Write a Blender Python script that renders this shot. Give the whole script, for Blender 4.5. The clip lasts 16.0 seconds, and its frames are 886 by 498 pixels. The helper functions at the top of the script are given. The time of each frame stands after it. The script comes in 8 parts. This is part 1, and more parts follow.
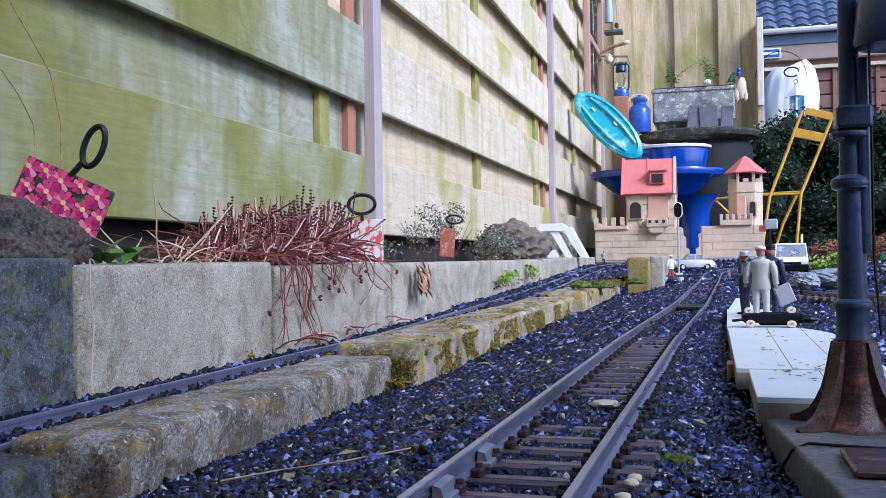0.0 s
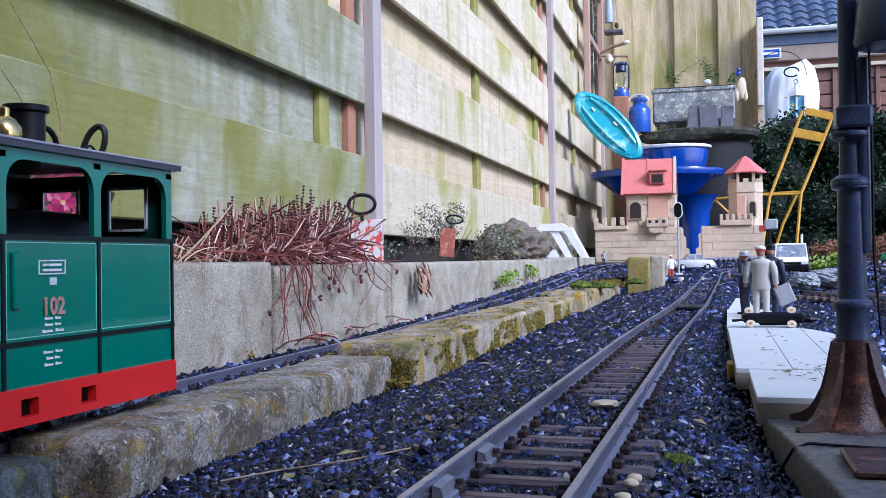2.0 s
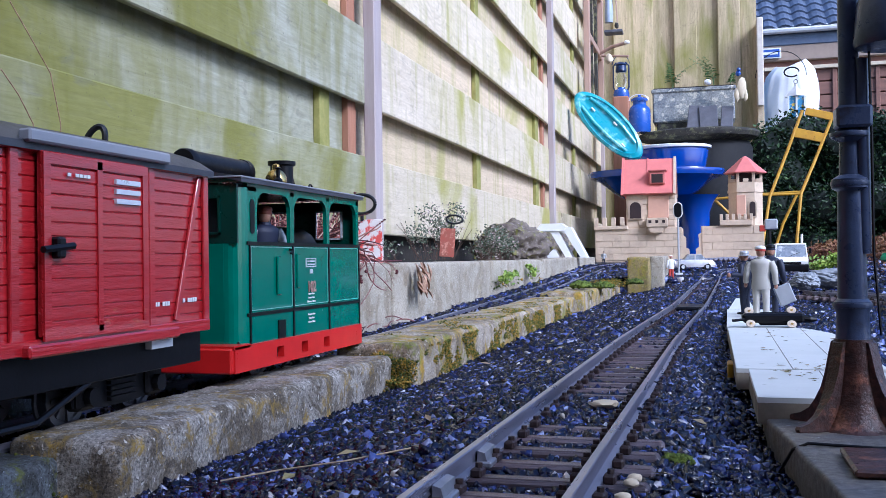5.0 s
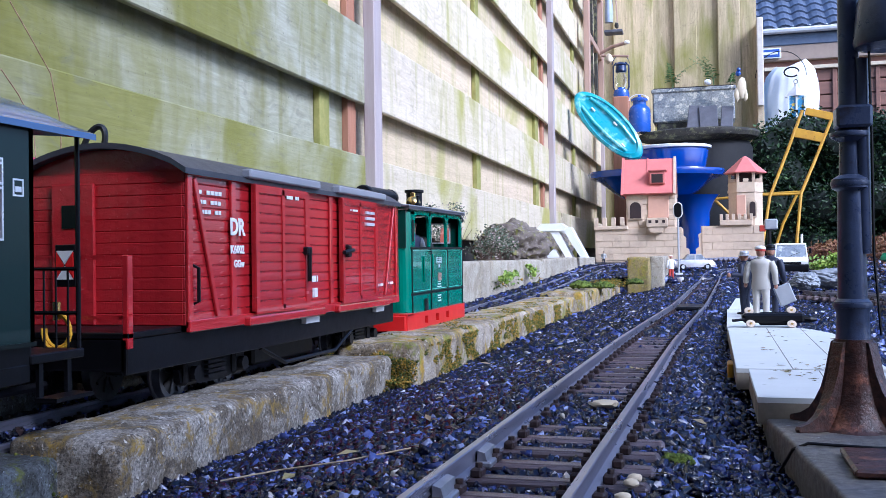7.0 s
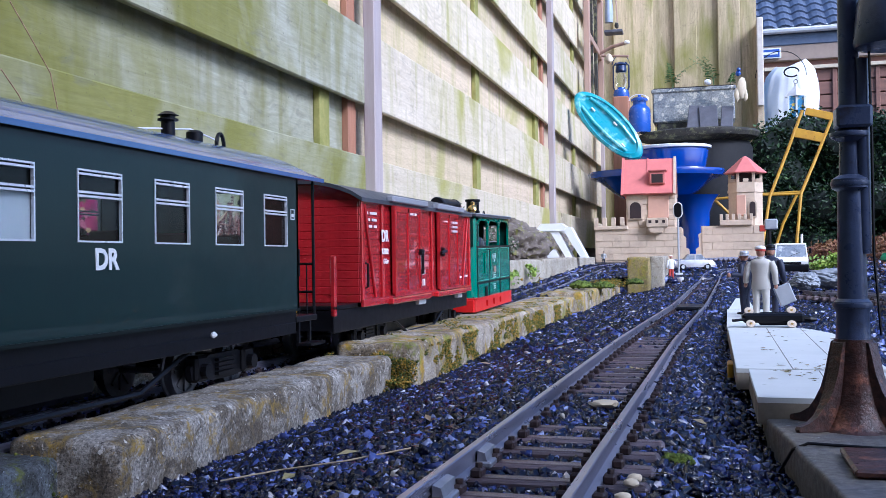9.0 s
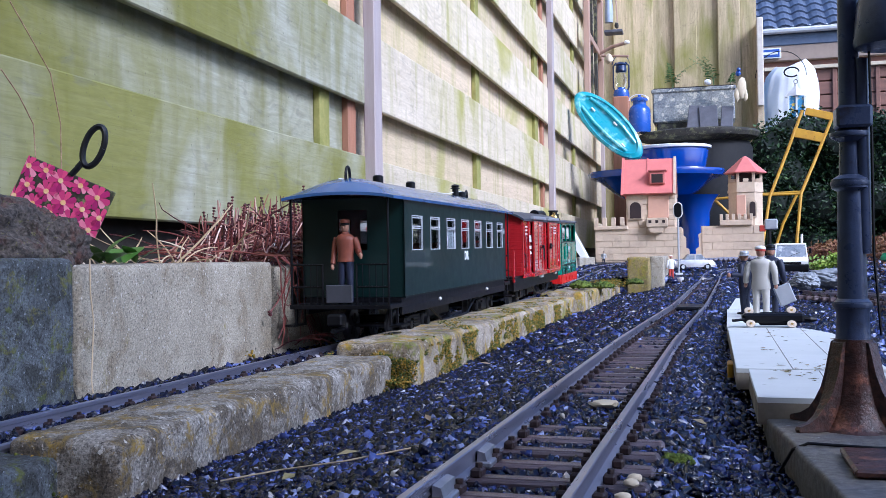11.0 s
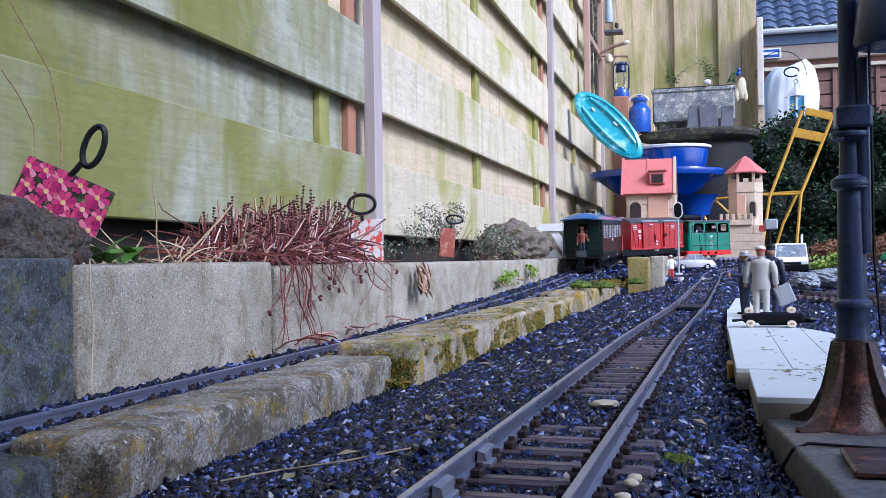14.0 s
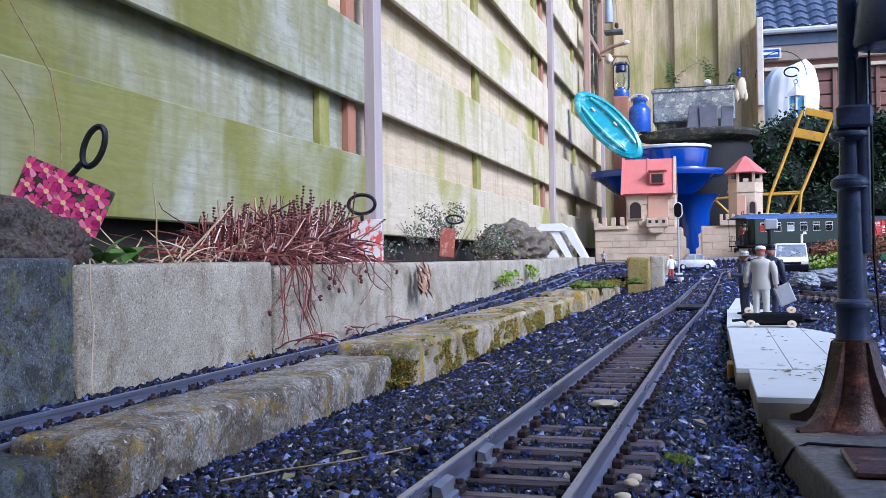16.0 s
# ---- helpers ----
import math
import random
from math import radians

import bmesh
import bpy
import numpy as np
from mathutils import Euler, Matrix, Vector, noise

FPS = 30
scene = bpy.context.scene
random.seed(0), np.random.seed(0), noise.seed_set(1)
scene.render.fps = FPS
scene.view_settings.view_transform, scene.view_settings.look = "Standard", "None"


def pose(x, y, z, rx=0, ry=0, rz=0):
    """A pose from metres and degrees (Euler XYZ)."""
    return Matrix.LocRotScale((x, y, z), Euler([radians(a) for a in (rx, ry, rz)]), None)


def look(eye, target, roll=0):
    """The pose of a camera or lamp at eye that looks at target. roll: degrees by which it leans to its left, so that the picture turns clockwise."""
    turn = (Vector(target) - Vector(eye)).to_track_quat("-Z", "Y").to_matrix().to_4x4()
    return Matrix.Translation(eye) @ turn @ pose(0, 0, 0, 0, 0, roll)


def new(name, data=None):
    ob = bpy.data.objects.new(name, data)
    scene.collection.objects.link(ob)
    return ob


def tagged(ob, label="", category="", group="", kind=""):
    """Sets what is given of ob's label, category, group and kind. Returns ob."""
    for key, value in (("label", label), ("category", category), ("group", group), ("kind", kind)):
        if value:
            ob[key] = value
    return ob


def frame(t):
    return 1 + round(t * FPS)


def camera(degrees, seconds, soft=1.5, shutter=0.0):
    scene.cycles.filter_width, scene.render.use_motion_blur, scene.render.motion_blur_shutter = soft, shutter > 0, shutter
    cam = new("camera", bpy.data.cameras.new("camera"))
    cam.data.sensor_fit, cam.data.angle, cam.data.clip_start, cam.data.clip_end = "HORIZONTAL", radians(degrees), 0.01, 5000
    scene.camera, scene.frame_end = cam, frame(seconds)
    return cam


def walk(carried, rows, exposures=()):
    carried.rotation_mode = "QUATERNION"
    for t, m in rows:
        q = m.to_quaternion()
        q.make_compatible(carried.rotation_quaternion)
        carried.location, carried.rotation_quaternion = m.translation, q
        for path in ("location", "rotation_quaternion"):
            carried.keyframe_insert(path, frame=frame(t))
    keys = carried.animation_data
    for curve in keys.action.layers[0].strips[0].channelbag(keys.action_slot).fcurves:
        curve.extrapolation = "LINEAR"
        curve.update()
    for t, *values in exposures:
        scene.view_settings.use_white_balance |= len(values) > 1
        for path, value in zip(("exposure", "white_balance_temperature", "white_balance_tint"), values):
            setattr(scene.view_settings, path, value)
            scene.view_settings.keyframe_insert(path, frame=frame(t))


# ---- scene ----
cam = camera(48.51, 16.0, soft=0.7)
EYE = (0.0, 0.0, 0.1)
AIM = (-0.2648, 0.9643, 0.1107)
CAMERA_ROWS = [(0.0, look(EYE, AIM, -0.8)), (16.0, look(EYE, AIM, -0.8))]
walk(cam, CAMERA_ROWS, [(0.0, 0.76, 4930, 18), (4.2, 0.76, 4890, 18), (6.3, 0.94, 4850, 18), (7.0, 0.97, 4850, 18), (7.5, 0.83, 4870, 18), (9.2, 0.83, 4890, 18), (11.5, 0.82, 4950, 18), (12.5, 0.73, 4950, 18), (16.0, 0.75, 4950, 18)])

# ---- daylight: bright hazy sky with a wide soft sun from behind on the right ----
world = bpy.data.worlds.new("sky")
scene.world = world
world.use_nodes = True
wn = world.node_tree.nodes
sky = wn.new("ShaderNodeTexSky")
sky.sky_type, sky.sun_disc = "NISHITA", False
sky.sun_elevation, sky.sun_rotation = radians(36), radians(120)
sky.air_density, sky.dust_density, sky.ozone_density = 1.0, 2.0, 1.5
wn["Background"].inputs[1].default_value = 0.115
world.node_tree.links.new(sky.outputs[0], wn["Background"].inputs[0])
sun = new("sun", bpy.data.lights.new("sun", "SUN"))
sun.data.energy, sun.data.angle, sun.data.color = 2.35, radians(22), (1.0, 0.95, 0.88)
sun.matrix_world = look((3.4, -1.95, 2.8), (0, 0, 0))


# ---- materials ----
def mat(name, a, b, scale=20.0, rough=0.6, metal=0.0, bump=0.2, bscale=None, stretch=(1, 1, 1), spots=None,
        spot_scale=30.0, spot_at=0.62, spot_soft=0.06, fleck=None, fleck_scale=200.0, fleck_at=0.7, per_piece=0.0, coat=0.0, dist=0.002, grit=None):
    """A surface of two mixed colours, with stains and flecks, grain relief and some change from piece to piece."""
    m = bpy.data.materials.new(name)
    m.use_nodes = True
    nt = m.node_tree
    N, L = nt.nodes, nt.links
    bsdf = N["Principled BSDF"]
    tc = N.new("ShaderNodeTexCoord")
    mp = N.new("ShaderNodeMapping")
    mp.inputs["Scale"].default_value = stretch
    L.new(tc.outputs["Object"], mp.inputs["Vector"])

    def noise_tex(sc, detail=5.0, src=None):
        n = N.new("ShaderNodeTexNoise")
        n.inputs["Scale"].default_value, n.inputs["Detail"].default_value = sc, detail
        n.inputs["Roughness"].default_value = 0.65
        L.new((src or mp).outputs[0 if src else "Vector"], n.inputs["Vector"])
        return n.outputs["Fac"]

    def ramp(fac, lo, hi):
        r = N.new("ShaderNodeMapRange")
        r.inputs["From Min"].default_value, r.inputs["From Max"].default_value = lo, hi
        L.new(fac, r.inputs["Value"])
        return r.outputs["Result"]

    def mixc(fac, c0, c1):
        x = N.new("ShaderNodeMix")
        x.data_type = "RGBA"
        L.new(fac, x.inputs["Factor"])
        for c, sock in ((c0, x.inputs["A"]), (c1, x.inputs["B"])):
            if isinstance(c, tuple):
                sock.default_value = (*c, 1)
            else:
                L.new(c, sock)
        return x.outputs["Result"]

    col = mixc(ramp(noise_tex(scale), 0.32, 0.68), a, b)
    if spots:
        col = mixc(ramp(noise_tex(spot_scale, 4), spot_at - spot_soft, spot_at + spot_soft), col, spots)
    if fleck:
        col = mixc(ramp(noise_tex(fleck_scale, 2), fleck_at - 0.03, fleck_at + 0.03), col, fleck)
    if per_piece:
        oi = N.new("ShaderNodeObjectInfo")
        hs = N.new("ShaderNodeHueSaturation")
        L.new(ramp(oi.outputs["Random"], 0.0, 1.0), hs.inputs["Value"])
        hs.inputs["Value"].links[0].from_node.inputs["To Min"].default_value = 1 - per_piece
        hs.inputs["Value"].links[0].from_node.inputs["To Max"].default_value = 1 + per_piece
        L.new(col, hs.inputs["Color"])
        col = hs.outputs["Color"]
    if grit:
        g = N.new("ShaderNodeHueSaturation")
        gr = ramp(noise_tex(grit[0], 3), 0.34, 0.66)
        gr.node.inputs["To Min"].default_value, gr.node.inputs["To Max"].default_value = 1 - grit[1], 1 + grit[1]
        L.new(gr, g.inputs["Value"])
        L.new(col, g.inputs["Color"])
        col = g.outputs["Color"]
    L.new(col, bsdf.inputs["Base Color"])
    rr = N.new("ShaderNodeMapRange")
    rr.inputs["To Min"].default_value, rr.inputs["To Max"].default_value = max(rough - 0.12, 0.02), min(rough + 0.12, 1)
    L.new(noise_tex(scale * 2.3), rr.inputs["Value"])
    L.new(rr.outputs["Result"], bsdf.inputs["Roughness"])
    bsdf.inputs["Metallic"].default_value = metal
    bsdf.inputs["Coat Weight"].default_value = coat
    if bump:
        bp = N.new("ShaderNodeBump")
        bp.inputs["Strength"].default_value, bp.inputs["Distance"].default_value = bump, dist
        L.new(noise_tex(bscale or scale * 6), bp.inputs["Height"])
        L.new(bp.outputs["Normal"], bsdf.inputs["Normal"])
    return m


def island_mat(name, colours, rough=0.5, bump=0.3, scale=300.0, spec=0.5):
    """Loose bits, each of its own tone out of a row of colours."""
    m = bpy.data.materials.new(name)
    m.use_nodes = True
    N, L = m.node_tree.nodes, m.node_tree.links
    g = N.new("ShaderNodeNewGeometry")
    r = N.new("ShaderNodeValToRGB")
    els = r.color_ramp.elements
    while len(els) < len(colours):
        els.new(0.5)
    for k, (e, (p, c)) in enumerate(zip(els, colours)):
        e.position, e.color = p, (*c, 1)
    L.new(g.outputs["Random Per Island"], r.inputs["Fac"])
    b = N["Principled BSDF"]
    L.new(r.outputs["Color"], b.inputs["Base Color"])
    b.inputs["Roughness"].default_value = rough
    b.inputs["Specular IOR Level"].default_value = spec
    if bump:
        tc, n, bp = N.new("ShaderNodeTexCoord"), N.new("ShaderNodeTexNoise"), N.new("ShaderNodeBump")
        n.inputs["Scale"].default_value = scale
        L.new(tc.outputs["Object"], n.inputs["Vector"])
        bp.inputs["Strength"].default_value, bp.inputs["Distance"].default_value = bump, 0.001
        L.new(n.outputs["Fac"], bp.inputs["Height"])
        L.new(bp.outputs["Normal"], b.inputs["Normal"])
    return m


def stone_mat(name, a, b, stain, moss, moss2, big=8.0, stain_at=0.55, moss_at=0.66, drip=(1, 1, 1), chips=150.0, chip_share=0.30, chip=(0.66, 0.63, 0.56), pit_share=0.45, grain=0.30):
    """Cast or cut stone: broad tones, stains, moss in patches, pale aggregate chips, dark pores and fine grain."""
    m = bpy.data.materials.new(name)
    m.use_nodes = True
    N, L = m.node_tree.nodes, m.node_tree.links
    bsdf = N["Principled BSDF"]
    tc = N.new("ShaderNodeTexCoord")
    mp = N.new("ShaderNodeMapping")
    mp.inputs["Scale"].default_value = drip
    L.new(tc.outputs["Object"], mp.inputs["Vector"])

    def tex(sc, det=6.0, rough=0.65, src=None, dis=0.0):
        n = N.new("ShaderNodeTexNoise")
        for k, v in (("Scale", sc), ("Detail", det), ("Roughness", rough), ("Distortion", dis)):
            n.inputs[k].default_value = v
        L.new(src or mp.outputs[0], n.inputs["Vector"])
        return n.outputs["Fac"]

    def mr(v, a0, a1, t0=0.0, t1=1.0):
        r = N.new("ShaderNodeMapRange")
        for k, x in zip(("From Min", "From Max", "To Min", "To Max"), (a0, a1, t0, t1)):
            r.inputs[k].default_value = x
        L.new(v, r.inputs["Value"])
        return r.outputs["Result"]

    def times(u, v):
        x = N.new("ShaderNodeMath")
        x.operation = "MULTIPLY"
        L.new(u, x.inputs[0])
        L.new(v, x.inputs[1])
        return x.outputs[0]

    def mixc(f, c0, c1):
        x = N.new("ShaderNodeMix")
        x.data_type = "RGBA"
        L.new(f, x.inputs["Factor"])
        for c, sock in ((c0, x.inputs["A"]), (c1, x.inputs["B"])):
            if isinstance(c, tuple):
                sock.default_value = (*c, 1)
            else:
                L.new(c, sock)
        return x.outputs["Result"]

    raw = tc.outputs["Object"]
    col = mixc(mr(tex(big, 7, 0.7), 0.36, 0.64), a, b)
    col = mixc(mr(tex(big * 2.6, 9, 0.75, dis=0.6), stain_at - 0.05, stain_at + 0.05, 0.0, 0.88), col, stain)
    g = N.new("ShaderNodeHueSaturation")
    L.new(mr(tex(640, 3, 0.75, raw), 0.34, 0.66, 1 - grain, 1 + grain), g.inputs["Value"])
    L.new(col, g.inputs["Color"])
    col = mixc(mr(tex(chips, 3, 0.6, raw), 0.705 - 0.2 * chip_share, 0.735 - 0.2 * chip_share, 0.0, 0.8), g.outputs["Color"], chip)
    pit = mr(tex(chips * 1.5, 2, 0.6, raw), 0.31, 0.37, 1.0, 0.0)
    pitm = times(pit, mr(tex(60, 2, 0.5, raw), 0.3, 0.6, 2 * pit_share - 0.5, 0.9))
    col = mixc(pitm, col, tuple(c * 0.18 for c in b))
    mcol = mixc(mr(tex(38, 4, 0.6, raw), 0.40, 0.60), moss, moss2)
    hs = N.new("ShaderNodeHueSaturation")
    L.new(mr(tex(300, 5, 0.8, raw), 0.30, 0.70, 0.45, 1.5), hs.inputs["Value"])
    L.new(mcol, hs.inputs["Color"])
    mf = mr(tex(big * 3.2, 10, 0.78, dis=0.4), moss_at - 0.03, moss_at + 0.05, 0.0, 0.95)
    col = mixc(mf, col, hs.outputs["Color"])
    L.new(col, bsdf.inputs["Base Color"])
    bsdf.inputs["Roughness"].default_value = 0.88
    hh = N.new("ShaderNodeMath")
    hh.operation = "SUBTRACT"
    L.new(tex(260, 6, 0.75, raw), hh.inputs[0])
    L.new(pit, hh.inputs[1])
    bp = N.new("ShaderNodeBump")
    bp.inputs["Strength"].default_value, bp.inputs["Distance"].default_value = 0.75, 0.002
    L.new(hh.outputs[0], bp.inputs["Height"])
    L.new(bp.outputs["Normal"], bsdf.inputs["Normal"])
    return m


def fence_mat(name, pale, grey, algae, amount, along):
    """Weathered plank: long grain, pale bleached streaks, algae that runs down in drips."""
    m = bpy.data.materials.new(name)
    m.use_nodes = True
    N, L = m.node_tree.nodes, m.node_tree.links
    b = N["Principled BSDF"]
    tc = N.new("ShaderNodeTexCoord")
    oi = N.new("ShaderNodeObjectInfo")
    off = N.new("ShaderNodeVectorMath")
    off.operation = "MULTIPLY_ADD"
    L.new(oi.outputs["Random"], off.inputs[0])
    off.inputs[1].default_value = (7.0, 5.0, 3.0)
    L.new(tc.outputs["Object"], off.inputs[2])

    def tex(sx, sy, sz, sc, det=6.0, dis=0.0):
        mp = N.new("ShaderNodeMapping")
        mp.inputs["Scale"].default_value = (sx, sy, sz)
        L.new(off.outputs[0], mp.inputs["Vector"])
        n = N.new("ShaderNodeTexNoise")
        n.inputs["Scale"].default_value, n.inputs["Detail"].default_value, n.inputs["Distortion"].default_value = sc, det, dis
        L.new(mp.outputs[0], n.inputs["Vector"])
        return n.outputs["Fac"]

    def mr(v, a0, a1, t0=0.0, t1=1.0):
        r = N.new("ShaderNodeMapRange")
        for k, x in zip(("From Min", "From Max", "To Min", "To Max"), (a0, a1, t0, t1)):
            r.inputs[k].default_value = x
        L.new(v, r.inputs["Value"])
        return r.outputs["Result"]

    def mixc(f, c0, c1):
        x = N.new("ShaderNodeMix")
        x.data_type = "RGBA"
        L.new(f, x.inputs["Factor"])
        for c, sock in ((c0, x.inputs["A"]), (c1, x.inputs["B"])):
            if isinstance(c, tuple):
                sock.default_value = (*c, 1)
            else:
                L.new(c, sock)
        return x.outputs["Result"]

    g = (1, 0.1, 1.6) if along == "y" else (1.6, 1, 0.1)
    drip = (1, 0.9, 0.75) if along == "y" else (1.2, 1, 0.4)
    grain = tex(*g, 60, 7, 1.2)
    col = mixc(mr(grain, 0.30, 0.70), pale, grey)
    kn = N.new("ShaderNodeTexVoronoi")
    kn.inputs["Scale"].default_value = 4.2
    km = N.new("ShaderNodeMapping")
    km.inputs["Scale"].default_value = (0.3, 0.42, 1.1) if along == "y" else (1.1, 0.3, 0.42)
    L.new(off.outputs[0], km.inputs["Vector"])
    L.new(km.outputs[0], kn.inputs["Vector"])
    ph = N.new("ShaderNodeMath")
    ph.operation = "MULTIPLY_ADD"
    L.new(kn.outputs["Distance"], ph.inputs[0])
    ph.inputs[1].default_value = 105.0
    L.new(mr(tex(1, 1, 1, 7, 3), 0.0, 1.0, 0.0, 16.0), ph.inputs[2])
    ring = N.new("ShaderNodeMath")
    ring.operation = "SINE"
    L.new(ph.outputs[0], ring.inputs[0])
    near = N.new("ShaderNodeMath")
    near.operation = "MULTIPLY"
    L.new(mr(ring.outputs[0], 0.2, 1.0), near.inputs[0])
    L.new(mr(kn.outputs["Distance"], 0.10, 0.42, 0.42, 0.0), near.inputs[1])
    col = mixc(near.outputs[0], col, tuple(c * 0.55 for c in grey))
    col = mixc(mr(kn.outputs["Distance"], 0.030, 0.055, 0.75, 0.0), col, (0.13, 0.085, 0.04))
    col = mixc(mr(tex(*g, 9, 4, 2.0), 0.52, 0.66, 0.0, 0.30), col, tuple(min(1, c * 1.15) for c in pale))
    col = mixc(mr(tex(*drip, 1.7, 5, 0.6), 0.36, 0.68, 0.0, 0.34), col, tuple(0.55 * p + 0.6 * q for p, q in zip(grey, algae)))
    big = tex(*drip, 2.6, 9, 1.0)
    col = mixc(mr(big, 0.66 - amount, 0.80 - amount, 0.0, 0.85), col, algae)
    col = mixc(mr(tex(drip[0], drip[1] * 1.6, drip[2] * 0.6, 11, 10, 0.8), 0.60 - amount * 0.4, 0.76 - amount * 0.3, 0.0, 0.45), col, tuple(c * 0.8 for c in algae))
    col = mixc(mr(tex(1, 4.5, 0.55, 4.5, 8, 0.4) if along == "y" else tex(4.5, 1, 0.4, 4.5, 8, 0.4), 0.54 - amount * 0.2, 0.70 - amount * 0.2, 0.0, 0.38), col, tuple(c * 0.9 for c in algae))
    col = mixc(mr(tex(1, 1, 1, 190, 2), 0.68, 0.74, 0.0, 0.5), col, (0.09, 0.085, 0.05))
    col = mixc(mr(tex(1, 0.5, 1.4, 26, 10, 1.5), 0.60, 0.72, 0.0, 0.40), col, tuple(c * 0.45 for c in grey))
    gr = N.new("ShaderNodeHueSaturation")
    L.new(mr(tex(*((1, 0.22, 1.3) if along == "y" else (1.3, 1, 0.22)), 240, 6, 0.4), 0.32, 0.68, 0.92, 1.07), gr.inputs["Value"])
    L.new(col, gr.inputs["Color"])
    col = gr.outputs["Color"]
    hs = N.new("ShaderNodeHueSaturation")
    L.new(mr(oi.outputs["Random"], 0, 1, 0.88, 1.10), hs.inputs["Value"])
    L.new(col, hs.inputs["Color"])
    L.new(hs.outputs["Color"], b.inputs["Base Color"])
    b.inputs["Roughness"].default_value = 0.78
    bp = N.new("ShaderNodeBump")
    bp.inputs["Strength"].default_value, bp.inputs["Distance"].default_value = 0.35, 0.002
    L.new(grain, bp.inputs["Height"])
    L.new(bp.outputs["Normal"], b.inputs["Normal"])
    return m


FENCE_GREEN = fence_mat("algae plank", (0.43, 0.42, 0.34), (0.31, 0.305, 0.225), (0.165, 0.160, 0.010), 0.24, "y")
FENCE_PALE = fence_mat("bleached plank", (0.70, 0.61, 0.465), (0.57, 0.48, 0.345), (0.36, 0.335, 0.06), 0.11, "y")
FENCE_WARM = fence_mat("recessed plank", (0.66, 0.53, 0.37), (0.52, 0.41, 0.28), (0.34, 0.32, 0.06), 0.09, "y")
FENCE_BACK = fence_mat("upright plank", (0.66, 0.535, 0.33), (0.44, 0.345, 0.20), (0.24, 0.24, 0.03), 0.10, "z")
POST = mat("grey lilac post", (0.44, 0.38, 0.37), (0.36, 0.30, 0.28), 40, 0.7, stretch=(1, 1, 0.1), bump=0.3)
RED_WOOD = mat("red brown batten", (0.42, 0.20, 0.12), (0.30, 0.14, 0.08), 40, 0.7, stretch=(1, 1, 0.1), bump=0.3)
GREEN_WOOD = mat("algae batten", (0.34, 0.31, 0.09), (0.22, 0.22, 0.05), 40, 0.8, bump=0.3)
CONCRETE = stone_mat("aggregate concrete", (0.47, 0.42, 0.325), (0.29, 0.255, 0.19), (0.25, 0.205, 0.135), (0.19, 0.19, 0.04), (0.30, 0.24, 0.07), 7.0, 0.545, 0.63, (1, 1, 0.8), 290, 0.30, grain=0.42)
# much darker concrete for the nearest wall blocks and the first kerb stone
CONCRETE_DARK = stone_mat("dark near concrete", (0.15, 0.165, 0.175), (0.05, 0.058, 0.062), (0.035, 0.035, 0.03), (0.07, 0.10, 0.012), (0.15, 0.14, 0.03), 20.0, 0.52, 0.56, (1, 1, 1), 340, 0.30, (0.30, 0.33, 0.36), grain=0.65)
KERB = stone_mat("lichen kerb", (0.41, 0.38, 0.33), (0.235, 0.205, 0.160), (0.095, 0.072, 0.042), (0.35, 0.23, 0.035), (0.15, 0.105, 0.04), 15.0, 0.505, 0.550, (1, 1, 0.9), 300, 0.40, grain=0.62)
KERB_MOSSY = stone_mat("moss grown kerb", (0.48, 0.415, 0.33), (0.28, 0.23, 0.17), (0.13, 0.095, 0.052), (0.44, 0.26, 0.020), (0.17, 0.19, 0.02), 11.0, 0.515, 0.518, (1, 1, 0.75), 290, 0.35, grain=0.58)
MOSSY_BLOCK = stone_mat("moss covered block", (0.33, 0.25, 0.10), (0.20, 0.16, 0.06), (0.13, 0.095, 0.035), (0.36, 0.26, 0.03), (0.19, 0.19, 0.03), 14.0, 0.56, 0.52, (1, 1, 0.6), 150, 0.2, grain=0.4)
MOSS = island_mat("moss tufts", [(0.0, (0.030, 0.045, 0.005)), (0.45, (0.09, 0.115, 0.012)), (0.62, (0.28, 0.18, 0.014)), (0.9, (0.38, 0.22, 0.02)), (1.0, (0.10, 0.14, 0.015))], 0.95, 0)
SOIL = mat("damp soil", (0.045, 0.035, 0.025), (0.02, 0.017, 0.013), 60, 0.95, bump=0.8)
# the bright bluish tones paint sky glints onto a share of the chips
BALLAST = island_mat("slate ballast with sky glints", [(0.0, (0.0006, 0.0008, 0.0042)), (0.58, (0.0024, 0.0038, 0.021)), (0.83, (0.012, 0.018, 0.090)), (0.93, (0.095, 0.125, 0.360)), (0.98, (0.32, 0.36, 0.58)), (1.0, (0.64, 0.58, 0.50))], 0.26, 0.9, 420, 0.60)
BED = mat("ballast bed", (0.007, 0.008, 0.011), (0.003, 0.003, 0.004), 150, 0.8, bump=0.8)
RAIL = mat("weathered grey rail", (0.37, 0.37, 0.46), (0.21, 0.21, 0.27), 60, 0.30, metal=0.7, bump=0.12, stretch=(1, 0.1, 1), spots=(0.13, 0.09, 0.08), spot_scale=25, spot_at=0.66)
SLEEPER = mat("brown plastic sleeper", (0.165, 0.140, 0.160), (0.070, 0.052, 0.060), 60, 0.34, bump=0.6, stretch=(0.12, 1, 1), per_piece=0.30, fleck=(0.30, 0.29, 0.32), fleck_scale=150, fleck_at=0.70, spots=(0.075, 0.040, 0.036), spot_scale=35, spot_at=0.58)
CHAIR = mat("rusty rail chair", (0.030, 0.013, 0.011), (0.016, 0.008, 0.007), 100, 0.6, bump=0.2)
